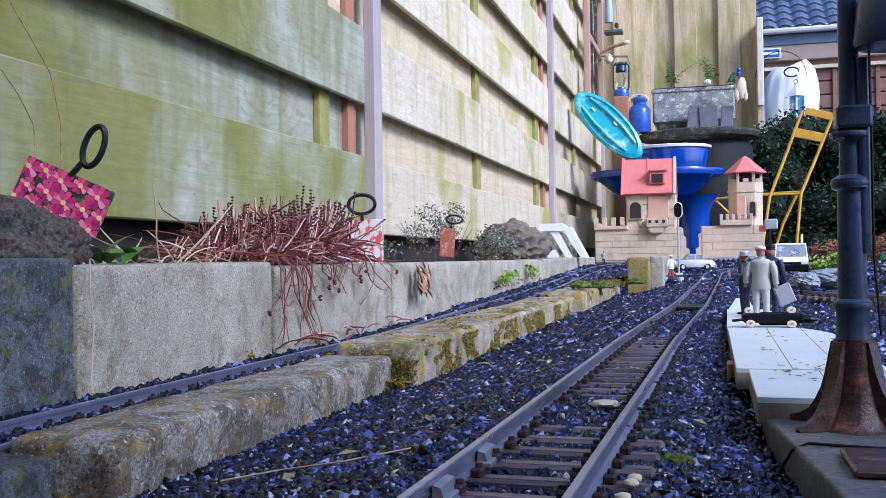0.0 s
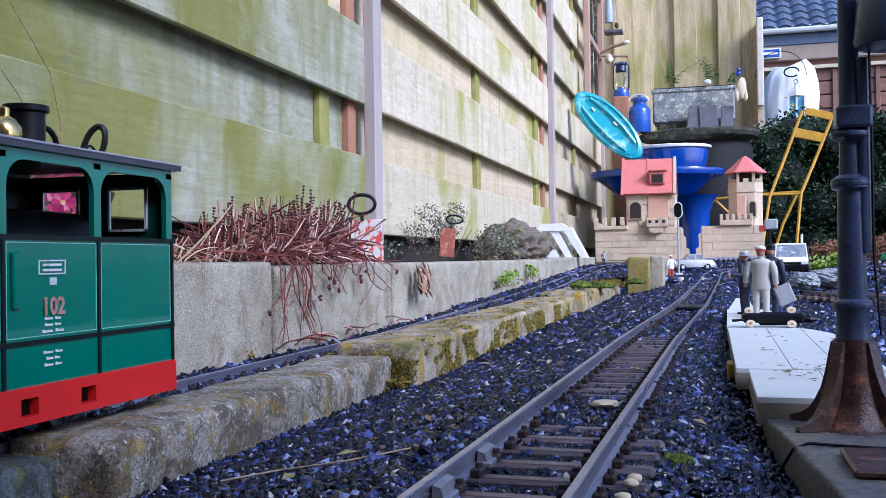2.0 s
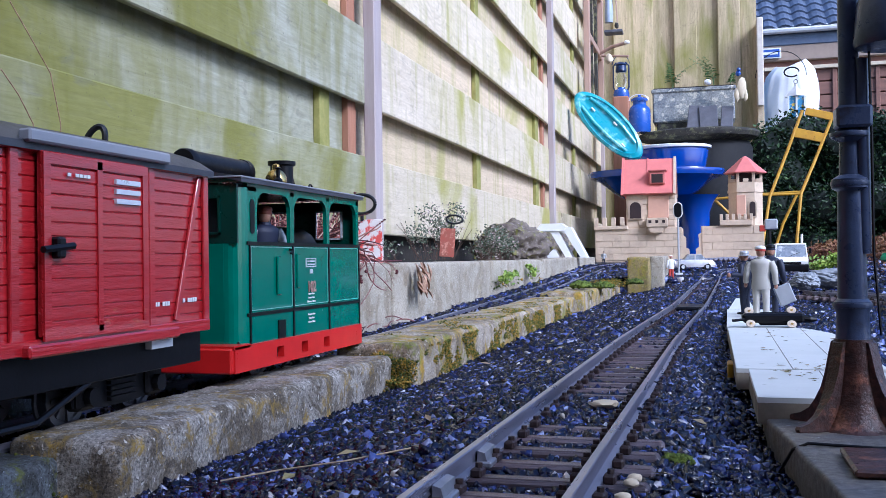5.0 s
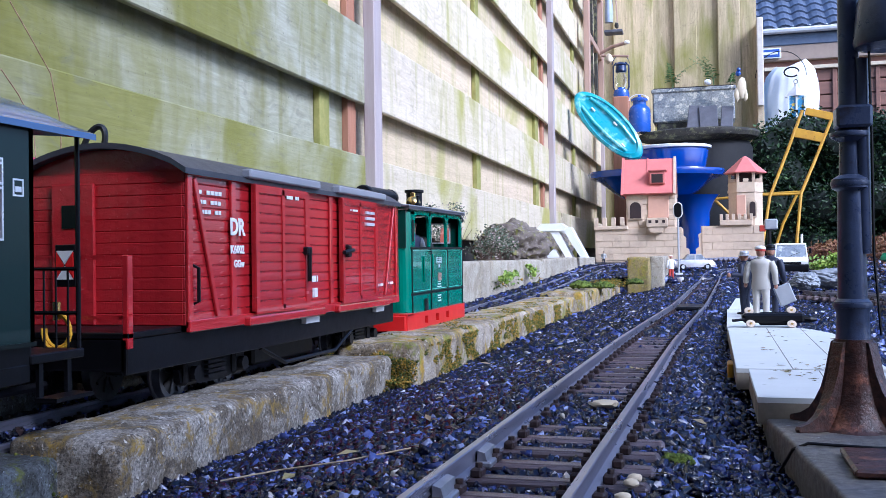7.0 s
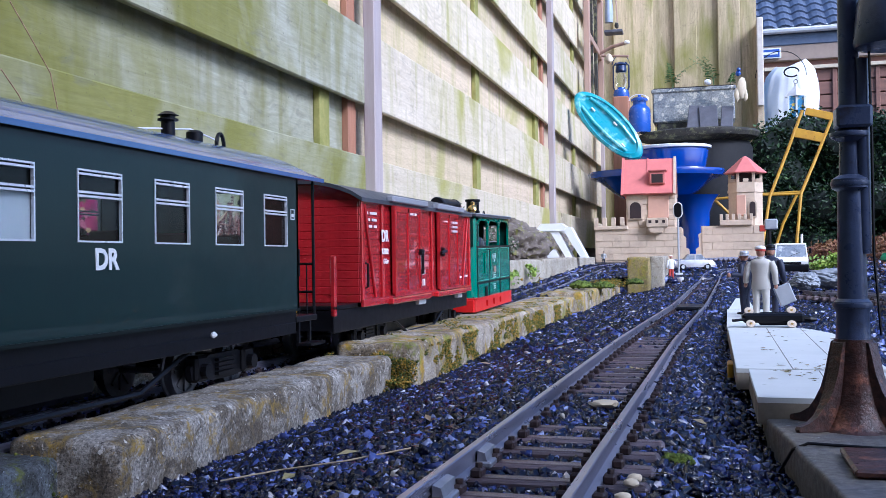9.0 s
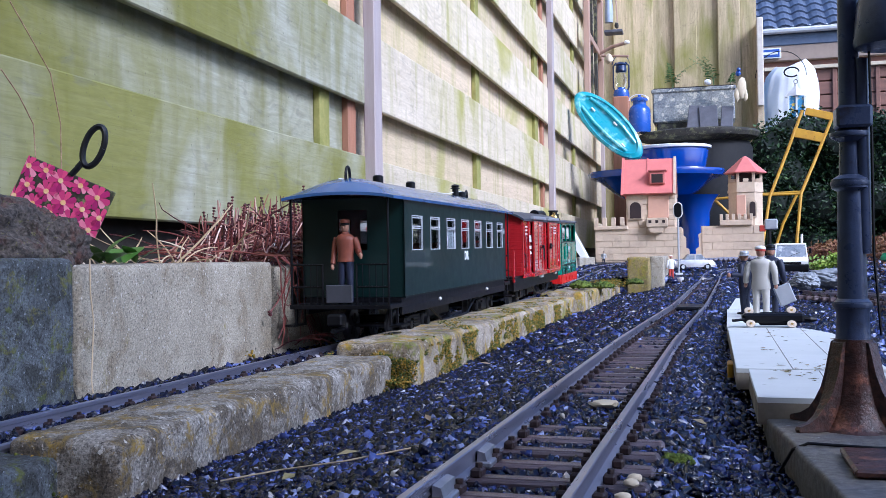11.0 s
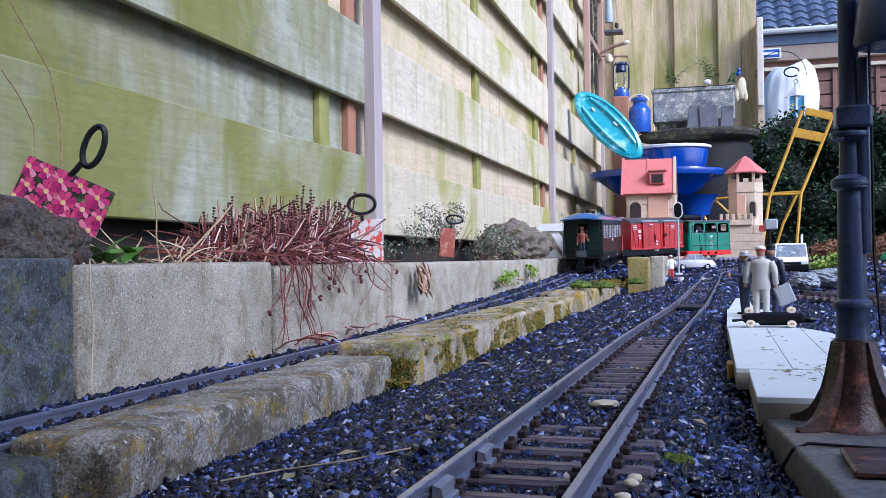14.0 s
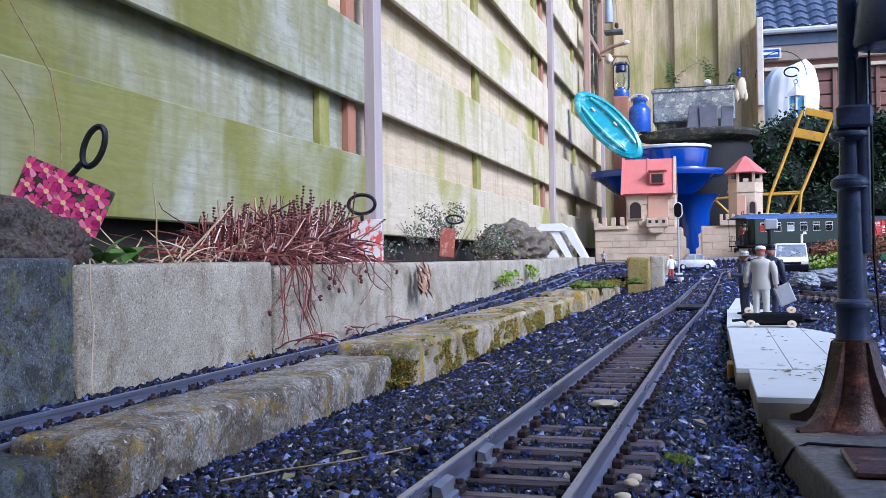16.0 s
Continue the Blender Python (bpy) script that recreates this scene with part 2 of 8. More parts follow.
STEEL = mat("dull steel joiner", (0.45, 0.45, 0.48), (0.32, 0.32, 0.35), 80, 0.4, metal=0.8, bump=0.1)


# ---- mesh helpers ----
def chamfer_topology():
    ids = {}
    for c in range(8):
        for a in range(3):
            ids[c, a] = len(ids)
    faces = []
    for a in range(3):
        b, d = [k for k in range(3) if k != a]
        for s in (0, 1):
            ring = [(s << a) | (p << b) | (q << d) for p, q in ((0, 0), (1, 0), (1, 1), (0, 1))]
            faces.append([ids[c, a] for c in ring])
    for e in range(3):
        a, b = [k for k in range(3) if k != e]
        for p in (0, 1):
            for q in (0, 1):
                c0 = (p << a) | (q << b)
                c1 = c0 | (1 << e)
                faces.append([ids[c0, a], ids[c1, a], ids[c1, b], ids[c0, b]])
    for c in range(8):
        faces.append([ids[c, 0], ids[c, 1], ids[c, 2]])
    base = []
    for c in range(8):
        for a in range(3):
            base.append([(1 if c >> k & 1 else -1, k == a) for k in range(3)])
    pts = [Vector([s * (1.0 if on else 0.8) for s, on in row]) for row in base]
    out = []
    for fc in faces:
        mid = sum((pts[i] for i in fc), Vector()) / len(fc)
        nrm = (pts[fc[1]] - pts[fc[0]]).cross(pts[fc[2]] - pts[fc[0]])
        out.append(fc if nrm.dot(mid) > 0 else fc[::-1])
    return base, out


CHAMFER, CHAMFER_FACES = chamfer_topology()


class Shape:
    """Collects vertices and faces of one mesh."""

    def __init__(self):
        self.v, self.f = [], []

    def add(self, verts, faces, m=None):
        n = len(self.v)
        self.v += [tuple(m @ Vector(p)) if m else tuple(p) for p in verts]
        self.f += [[i + n for i in fc] for fc in faces]
        return self

    def box(self, lo, hi, b=0.0, m=None):
        c = [(p + q) / 2 for p, q in zip(lo, hi)]
        h = [abs(q - p) / 2 for p, q in zip(lo, hi)]
        if b <= 0:
            vs = [[c[k] + h[k] * (1 if i >> k & 1 else -1) for k in range(3)] for i in range(8)]
            return self.add(vs, [(0, 2, 3, 1), (4, 5, 7, 6), (0, 1, 5, 4), (2, 6, 7, 3), (0, 4, 6, 2), (1, 3, 7, 5)], m)
        b = min(b, min(h) * 0.9)
        vs = [[c[k] + s * (h[k] if on else h[k] - b) for k, (s, on) in enumerate(row)] for row in CHAMFER]
        return self.add(vs, CHAMFER_FACES, m)

    def tube(self, pts, rad, seg=8, caps=True, flat=1.0):
        pts = [Vector(p) for p in pts]
        rads = rad if isinstance(rad, (list, tuple)) else [rad] * len(pts)
        n0 = len(self.v)
        side = None
        for i, p in enumerate(pts):
            d = (pts[min(i + 1, len(pts) - 1)] - pts[max(i - 1, 0)])
            d = d.normalized() if d.length > 1e-9 else Vector((0, 0, 1))
            if side is None:
                side = d.cross(Vector((0, 0, 1)) if abs(d.z) < 0.9 else Vector((1, 0, 0))).normalized()
            side = (side - d * side.dot(d)).normalized()
            up = d.cross(side)
            for k in range(seg):
                a = 2 * math.pi * k / seg
                self.v.append(tuple(p + (side * math.cos(a) + up * math.sin(a) * flat) * rads[i]))
        for i in range(len(pts) - 1):
            for k in range(seg):
                a, b2 = n0 + i * seg + k, n0 + i * seg + (k + 1) % seg
                self.f.append([a, b2, b2 + seg, a + seg])
        if caps:
            self.f.append([n0 + k for k in range(seg)][::-1])
            self.f.append([n0 + (len(pts) - 1) * seg + k for k in range(seg)])
        return self

    def lathe(self, profile, seg=20, centre=(0, 0, 0), sx=1.0, sy=1.0):
        n0 = len(self.v)
        for r, z in profile:
            for k in range(seg):
                a = 2 * math.pi * k / seg
                self.v.append((centre[0] + sx * r * math.cos(a), centre[1] + sy * r * math.sin(a), centre[2] + z))
        for i in range(len(profile) - 1):
            for k in range(seg):
                a, b2 = n0 + i * seg + k, n0 + i * seg + (k + 1) % seg
                self.f.append([a, b2, b2 + seg, a + seg])
        self.f.append([n0 + k for k in range(seg)][::-1])
        self.f.append([n0 + (len(profile) - 1) * seg + k for k in range(seg)])
        return self

    def prism(self, outline, axis, lo, hi):
        """An outline of (u, v) pushed along an axis; u, v are the other two axes in order."""
        n0, n = len(self.v), len(outline)
        for w in (lo, hi):
            for u, v in outline:
                p = [u, v]
                p.insert(axis, w)
                self.v.append(tuple(p))
        for k in range(n):
            self.f.append([n0 + k, n0 + (k + 1) % n, n0 + n + (k + 1) % n, n0 + n + k])
        self.f += [[n0 + k for k in range(n)][::-1], [n0 + n + k for k in range(n)]]
        return self

    def blob(self, c, r, seed=0, rough=0.25, sub=2, freq=2.0):
        bm = bmesh.new()
        bmesh.ops.create_icosphere(bm, subdivisions=sub, radius=1)
        vs = []
        for v in bm.verts:
            d = 1 + rough * noise.noise(v.co * freq + Vector((seed * 3.1, seed * 1.7, seed))) + rough * 0.45 * noise.noise(v.co * freq * 3 + Vector((seed, 0, 0))) + (rough * (0.30 * noise.noise(v.co * freq * 8) + 0.20 * noise.noise(v.co * freq * 19)) if sub > 3 else 0)
            vs.append([c[k] + v.co[k] * r[k] * d for k in range(3)])
        self.add(vs, [[v.index for v in fc.verts] for fc in bm.faces])
        bm.free()
        return self

    def mesh(self, name, material, smooth=False):
        me = bpy.data.meshes.new(name)
        me.from_pydata(self.v, [], self.f)
        me.materials.append(material)
        if smooth:
            bm = bmesh.new()
            bm.from_mesh(me)
            bmesh.ops.recalc_face_normals(bm, faces=bm.faces)
            bm.to_mesh(me)
            bm.free()
            me.polygons.foreach_set("use_smooth", [True] * len(me.polygons))
            me.set_sharp_from_angle(angle=radians(38 if smooth is True else smooth))
        else:
            bm = bmesh.new()
            bm.from_mesh(me)
            bmesh.ops.recalc_face_normals(bm, faces=bm.faces)
            bm.to_mesh(me)
            bm.free()
        me.update()
        return me


def part(name, shape, material, parent, label="", smooth=False, at=None):
    ob = new(name, shape.mesh(name, material, smooth) if isinstance(shape, Shape) else shape)
    ob.parent = parent
    if at is not None:
        ob.matrix_basis = at
    if label:
        ob["label"] = label
    return ob


def thing(name, label, category, group="", kind="", at=None):
    ob = new(name)
    ob.empty_display_size = 0.02
    if at is not None:
        ob.matrix_basis = at
    return tagged(ob, label, category, group, kind)


def solo(name, shape, material, label, category, group="", kind="", smooth=False, at=None):
    ob = new(name, shape.mesh(name, material, smooth))
    if at is not None:
        ob.matrix_basis = at
    return tagged(ob, label, category, group, kind)


def words(name, body, size, material, parent, m, label="", depth=0.0002):
    cu = bpy.data.curves.new(name, "FONT")
    cu.body, cu.size, cu.extrude, cu.align_x, cu.resolution_u = body, size, depth, "CENTER", 3
    cu.offset = size * 0.034
    tmp = bpy.data.objects.new(name, cu)
    scene.collection.objects.link(tmp)
    me = bpy.data.meshes.new_from_object(tmp.evaluated_get(bpy.context.evaluated_depsgraph_get()))
    bpy.data.objects.remove(tmp)
    me.materials.clear()
    me.materials.append(material)
    return part(name, me, material, parent, label, at=m)


# ---- lie of the land ----
RAIL_S = [-3.0, 1.1, 1.5, 1.83, 2.18, 2.76, 3.7, 4.7, 6.0, 9.0]
RAIL_Z = [0.014, 0.014, 0.021, 0.028, 0.037, 0.055, 0.085, 0.102, 0.108, 0.108]
BEND_Y, BEND_R, BEND_A, LEFT_X = 3.13, 1.25, radians(50), -0.356


def left_line(s):
    """Place and heading of the upper track's middle, s metres along it."""
    if s < BEND_Y:
        x, y, h = LEFT_X, s, 0.0
    elif s < BEND_Y + BEND_R * BEND_A:
        h = (s - BEND_Y) / BEND_R
        x, y = LEFT_X + BEND_R * (1 - math.cos(h)), BEND_Y + BEND_R * math.sin(h)
    else:
        d, h = s - BEND_Y - BEND_R * BEND_A, BEND_A
        x = LEFT_X + BEND_R * (1 - math.cos(h)) + d * math.sin(h)
        y = BEND_Y + BEND_R * math.sin(h) + d * math.cos(h)
    return x, y, float(np.interp(s, RAIL_S, RAIL_Z)), h


RIGHT_Y = [-1.0, 0.33, 0.87, 1.47, 2.2, 3.05, 3.5]
RIGHT_X = [-0.09, -0.0665, -0.057, -0.036, -0.020, 0.000, 0.012]


def right_z(y):
    return float(np.interp(y, [-1, 1.6, 2.6, 3.4, 4.3, 6], [0.029, 0.029, 0.037, 0.060, 0.088, 0.095]))


def right_line(s):
    """The lower track: straight to the turnout, then off to the right."""
    if s < 3.0:
        return float(np.interp(s, RIGHT_Y, RIGHT_X)), s, right_z(s), 0.03
    h = 0.03 + (s - 3.0) / 0.95
    h = min(h, 1.35)
    x = 0.0 + 0.95 * (math.cos(0.03) - math.cos(h))
    y = 3.0 + 0.95 * (math.sin(h) - math.sin(0.03))
    extra = max(0.0, (s - 3.0) - (1.35 - 0.03) * 0.95)
    x, y = x + extra * math.sin(h), y + extra * math.cos(h)
    return x, y, right_z(y), h


def bed_z(x, y):
    """Top of the stones and soil."""
    zr = right_z(y) - 0.0132
    zl = float(np.interp(y, RAIL_S, RAIL_Z)) - 0.0098
    if y < 2.75:
        if x < -0.30:
            return zl
        xr = float(np.interp(y, RIGHT_Y, RIGHT_X))
        t = max(0.0, min(1.0, (xr - 0.05 - x) / 0.14))
        z = zr * (1 - t) + (-0.012 + 0.35 * (zl - 0.004)) * t
        if x > xr + 0.05:
            z = zr - min(0.012, (x - xr - 0.05) * 0.25)
        return z
    t = max(0.0, min(1.0, (x + 0.30) / 0.25))
    return zl if x < -0.30 else zl * (1 - t) + zr * t


# ---- ground: one sheet ----
def build_ground():
    xs = [-60, -20, -6, -2, -1.2, -0.75] + [-0.7 + 0.03 * i for i in range(47)] + [0.9, 1.2, 2, 4, 9, 25, 60]
    ys = [-40, -12, -4, -1.5] + [-1.0 + 0.1 * i for i in range(80)] + [7.5, 9, 13, 25, 70]
    vs = []
    for y in ys:
        for x in xs:
            z = bed_z(min(max(x, -0.6), 0.9), min(max(y, -1.0), 6.0))
            if x < -0.44:
                z = 0.085 if y > 0 else 0.06
            if x > 0.3 and y > 2.5:
                z = z + 0.01 * noise.noise(Vector((x * 6, y * 6, 0)))
            vs.append((x, y, z - 0.006))
    n = len(xs)
    fs = [[j * n + i, j * n + i + 1, (j + 1) * n + i + 1, (j + 1) * n + i] for j in range(len(ys) - 1) for i in range(n - 1)]
    s = Shape()
    s.v, s.f = vs, fs
    ob = solo("ground", s, BED, "dark bed of damp slate grit and soil", "ground", kind="structure", smooth=True)
    return ob


build_ground()


def scatter_stones(name, label, spots, sizes, material, seed, squash=0.6):
    """Many angular chips in one mesh: skewed cubes of twelve triangles."""
    rng = np.random.default_rng(seed)
    n = len(spots)
    cube = np.array([[(1 if i >> k & 1 else -1) for k in range(3)] for i in range(8)], float) * 0.5
    faces = np.array([(0, 2, 3, 1), (4, 5, 7, 6), (0, 1, 5, 4), (2, 6, 7, 3), (0, 4, 6, 2), (1, 3, 7, 5)])
    v = cube[None] + rng.uniform(-0.22, 0.22, (n, 8, 3))
    v *= (sizes[:, None] * rng.uniform(0.45, 1.5, (n, 3)) * np.array([1, 1, squash]))[:, None, :]
    q = rng.normal(size=(n, 4)) * np.array([1, 0.35, 0.35, 1.0])
    q /= np.linalg.norm(q, axis=1)[:, None]
    w, x, y, z = q.T
    R = np.stack([1 - 2 * (y * y + z * z), 2 * (x * y - z * w), 2 * (x * z + y * w), 2 * (x * y + z * w), 1 - 2 * (x * x + z * z), 2 * (y * z - x * w), 2 * (x * z - y * w), 2 * (y * z + x * w), 1 - 2 * (x * x + y * y)], 1).reshape(n, 3, 3)
    v = np.einsum("nij,nkj->nki", R, v) + spots[:, None, :]
    me = bpy.data.meshes.new(name)
    idx = (faces[None] + (np.arange(n) * 8)[:, None, None]).reshape(-1, 4)
    me.vertices.add(n * 8)
    me.vertices.foreach_set("co", v.reshape(-1))
    me.loops.add(len(idx) * 4)
    me.loops.foreach_set("vertex_index", idx.reshape(-1))
    me.polygons.add(len(idx))
    me.polygons.foreach_set("loop_start", np.arange(len(idx)) * 4)
    me.polygons.foreach_set("loop_total", np.full(len(idx), 4))
    me.update(calc_edges=True)
    me.validate()
    me.materials.append(material)
    return tagged(new(name, me), label, "gravel", kind="stuff")


def heap(x, y):
    """How far the loose chips cover the lower track's sleepers: deep outside the rails, and over a short stretch between them."""
    if y > 2.7 or x < -0.28:
        return 0.0
    d = x - float(np.interp(y, RIGHT_Y, RIGHT_X))
    if abs(d) > 0.07:
        return 0.0
    if abs(d) > 0.027:
        h = 0.0040 if d < 0 else float(np.interp(y, [0.40, 0.52], [0.0008, 0.0040]))
        return h * min(1.0, (0.07 - abs(d)) / 0.02)
    mound = math.exp(-((y - 0.515) / 0.055) ** 2) + 0.5 * math.exp(-((y - 1.05) / 0.1) ** 2)
    return 0.0008 + 0.0030 * mound + 0.0009 * noise.noise(Vector((x * 25, y * 12, 3)))


def stones_over(x0, x1, y0, y1, step, rng, keep=lambda x, y: True):
    out = []
    for y in np.arange(y0, y1, step):
        for x in np.arange(x0, x1, step):
            px, py = x + rng.uniform(-0.6, 0.6) * step, y + rng.uniform(-0.6, 0.6) * step
            if keep(px, py):
                out.append((px, py, bed_z(px, py) + heap(px, py) + rng.uniform(-0.25, 0.35) * step))
    return np.array(out)


def build_ballast():
    rng = np.random.default_rng(5)
    near = stones_over(-0.275, 0.16, 0.20, 1.0, 0.0027, rng)
    mid = stones_over(-0.27, 0.26, 1.0, 2.7, 0.0044, rng)
    far = stones_over(-0.30, 0.62, 2.7, 4.6, 0.011, rng, lambda x, y: not (y > 4.1 and x < -0.05))
    far2 = stones_over(0.26, 0.75, 1.5, 2.7, 0.011, rng)
    leftn = stones_over(-0.425, -0.325, 0.25, 1.6, 0.0040, rng, lambda x, y: abs(x + 0.356) < 0.032 or x < -0.392 or rng.random() < 0.4)
    leftf = stones_over(-0.425, -0.27, 1.6, 3.5, 0.0060, rng)
    for k, (name, pts, st) in enumerate((("ballast_stones", near, 0.0037), ("ballast_stones", mid, 0.0064), ("ballast_stones", far, 0.015), ("ballast_stones", far2, 0.015), ("ballast_stones", leftn, 0.0052), ("ballast_stones", leftf, 0.0095))):
        sz = rng.uniform(0.55, 1.25, len(pts)) * st
        scatter_stones(name, "loose blue-black slate chips with sky glints in their colour", pts, sz, BALLAST, 20 + k)


build_ballast()


# ---- fence along the track: boards in two layers, with battens and posts ----
def board_shape(lo, hi, seed, along=1, bow=0.002):
    """A sawn board with slightly uneven edges."""
    s = Shape()
    n = 7
    r = random.Random(seed)
    rings = []
    for i in range(n):
        t = i / (n - 1)
        p = lo[along] + (hi[along] - lo[along]) * t
        other = [k for k in range(3) if k != along]
        a0, a1, b0, b1 = lo[other[0]], hi[other[0]], lo[other[1]], hi[other[1]]
        db = r.uniform(-bow, bow)
        ring = []
        e = 0.002
        for a, b in ((a0 + e, b0 + db), (a1 - e, b0 + db), (a1, b0 + db + e), (a1, b1 + db - e), (a1 - e, b1 + db), (a0 + e, b1 + db), (a0, b1 + db - e), (a0, b0 + db + e)):
            q = [a, b]
            q.insert(along, p)
            ring.append(q)
        rings.append(ring)
    for ring in rings:
        s.v += [tuple(q) for q in ring]
    for i in range(n - 1):
        for k in range(8):
            a, b = i * 8 + k, i * 8 + (k + 1) % 8
            s.f.append([a, b, b + 8, a + 8])
    s.f += [list(range(8))[::-1], [(n - 1) * 8 + k for k in range(8)]]
    return s


def build_fence():
    fence = thing("garden_fence", "tall weathered plank fence with green algae behind the track", "fence", kind="structure")
    panels = [(-1.2, 1.815), (1.825, 4.055), (4.065, 6.05)]
    for k, (y0, y1) in enumerate(panels):
        for i in range(8):
            z0 = 0.152 + 0.252 * i
            front = FENCE_GREEN if k == 0 and i < 2 else FENCE_PALE
            part("board", board_shape((-0.661, y0, z0), (-0.65, y1, z0 + 0.15), 10 * k + i), front, fence)
            part("board", board_shape((-0.70, y0, z0 + 0.135), (-0.681, y1, z0 + 0.296), 50 + 10 * k + i), FENCE_WARM if k or i else FENCE_GREEN, fence)
    for yb, name, mt, w in ((1.62, "batten", GREEN_WOOD, 0.045), (1.760, "batten", RED_WOOD, 0.042), (2.82, "batten", GREEN_WOOD, 0.05), (3.83, "batten", GREEN_WOOD, 0.06), (4.0, "batten", RED_WOOD, 0.04), (4.95, "batten", GREEN_WOOD, 0.05)):
        part(name, Shape().box((-0.6805, yb, 0.10), (-0.6675, yb + w, 2.1), 0.001), mt, fence)
    for yp in (1.805, 4.04, 6.03):
        part("post", Shape().box((-0.652, yp, 0.05), (-0.628, yp + 0.042, 2.2), 0.002), POST, fence)
    # very dark board closing the gap behind and below the lowest front boards
    part("gravel_board", board_shape((-0.70, -1.2, 0.02), (-0.682, 6.05, 0.285), 3), mat("very dark brown board", (0.03, 0.024, 0.016), (0.015, 0.012, 0.009), 30, 0.8, bump=0.3), fence)
    back = thing("back_fence", "upright overlapping weathered boards with algae and knots", "fence", kind="structure")
    edges = [-0.72, -0.56, -0.335, -0.20, -0.08, 0.055, 0.17, 0.262]
    for k, (a, b) in enumerate(zip(edges, edges[1:])):
        y = 6.06 if k % 2 else 6.085
        part("board", board_shape((a - 0.006, y, 0.1), (b + 0.006, y + 0.02, 2.4), 80 + k, along=2, bow=0.001), FENCE_BACK, back)
    part("post", Shape().box((0.262, 5.98, 0.1), (0.30, 6.09, 1.46), 0.004), FENCE_WARM, back)
    part("trim_strip", Shape().box((0.262, 5.93, 0.96), (0.298, 5.972, 1.47), 0.004), mat("cream strip", (0.72, 0.66, 0.56), (0.6, 0.54, 0.45), 30, 0.6), back)


build_fence()


# ---- plain unseen wall added behind the camera to shade the near ground ----
solo("house_wall", Shape().box((-3.0, -1.15, -0.1), (3.5, -0.85, 2.0), 0.01), mat("dull brown shade wall", (0.20, 0.11, 0.08), (0.15, 0.085, 0.065), 12, 0.85, bump=0.3), "plain unseen wall added to shade the near ground", "wall", kind="structure")


# ---- retaining wall and kerb stones ----
def worn_block(lo, hi, seed, r=0.008, rough=0.0025, cuts=5):
    """A cast block with rounded, chipped edges."""
    bm = bmesh.new()
    bmesh.ops.create_cube(bm, size=1)
    for v in bm.verts:
        v.co = Vector([lo[k] + (v.co[k] + 0.5) * (hi[k] - lo[k]) for k in range(3)])
    bmesh.ops.bevel(bm, geom=bm.edges[:], offset=r, segments=3, profile=0.6, affect="EDGES")
    longs = [e for e in bm.edges if e.calc_length() > 0.1]
    bmesh.ops.subdivide_edges(bm, edges=longs, cuts=cuts, use_grid_fill=True)
    bmesh.ops.subdivide_edges(bm, edges=[e for e in bm.edges if e.calc_length() > 0.012], cuts=2, use_grid_fill=True)
    for v in bm.verts:
        p = v.co * 30 + Vector((seed * 5.3, seed, 0))
        v.co += Vector((noise.noise(p), noise.noise(p + Vector((9, 0, 0))), noise.noise(p + Vector((0, 9, 0))))) * rough * 0.5
        p = v.co * 110 + Vector((seed, 0, 0))
        v.co += Vector((noise.noise(p), 0, noise.noise(p + Vector((0, 9, 0))))) * rough * 0.55
    bmesh.ops.triangulate(bm, faces=[f for f in bm.faces if len(f.verts) > 4])
    me = bpy.data.meshes.new("block")
    bm.to_mesh(me)
    bm.free()
    return me


def block_part(name, me, material, parent, label=""):
    me.materials.append(material)
    me.polygons.foreach_set("use_smooth", [True] * len(me.polygons))
    me.set_sharp_from_angle(angle=radians(50))
    return part(name, me, material, parent, label)


def build_wall():
    wall = thing("retaining_wall", "low retaining wall of grey concrete edging blocks", "wall", kind="structure")
    joints = [-0.9, -0.1, 0.594, 0.918, 1.30, 1.835, 2.546, 3.08, 3.74]
    tops = [0.104, 0.1045, 0.100, 0.0955, 0.0960, 0.0960, 0.0985, 0.101]
    for k, (a, b) in enumerate(zip(joints, joints[1:])):
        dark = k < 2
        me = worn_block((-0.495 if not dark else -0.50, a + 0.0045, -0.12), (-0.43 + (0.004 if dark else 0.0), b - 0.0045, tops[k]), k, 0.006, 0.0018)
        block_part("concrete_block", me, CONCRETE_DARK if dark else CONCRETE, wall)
    part("joint_mortar", Shape().box((-0.49, 0.55, -0.1), (-0.442, 3.7, 0.085)), SOIL, wall)
    kerb = thing("kerb", "row of rounded concrete kerb stones with moss between tracks", "kerb", kind="structure")
    for k, (lo, hi) in enumerate((((-0.356, -0.5, -0.10), (-0.298, 0.404, 0.0105)), ((-0.328, 0.398, -0.10), (-0.267, 0.803, 0.0185)), ((-0.327, 0.822, -0.08), (-0.252, 1.86, 0.027)), ((-0.322, 1.866, -0.05), (-0.238, 2.62, 0.034)))):
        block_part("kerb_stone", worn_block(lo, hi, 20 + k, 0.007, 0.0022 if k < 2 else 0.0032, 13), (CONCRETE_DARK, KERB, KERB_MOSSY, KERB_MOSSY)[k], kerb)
    up = solo("edging_block", Shape(), MOSSY_BLOCK, "short upright mossy concrete block beside the track", "concrete block")
    up.data = worn_block((-0.216, 2.60, -0.02), (-0.160, 2.66, 0.099), 31, 0.006, 0.003)
    up.data.materials.append(MOSSY_BLOCK)
    up2 = solo("edging_block", Shape(), KERB, "short upright grey concrete block beside the track", "concrete block")
    up2.data = worn_block((-0.165, 2.70, -0.02), (-0.128, 3.0, 0.101), 33, 0.006, 0.002)
    up2.data.materials.append(CONCRETE)


build_wall()


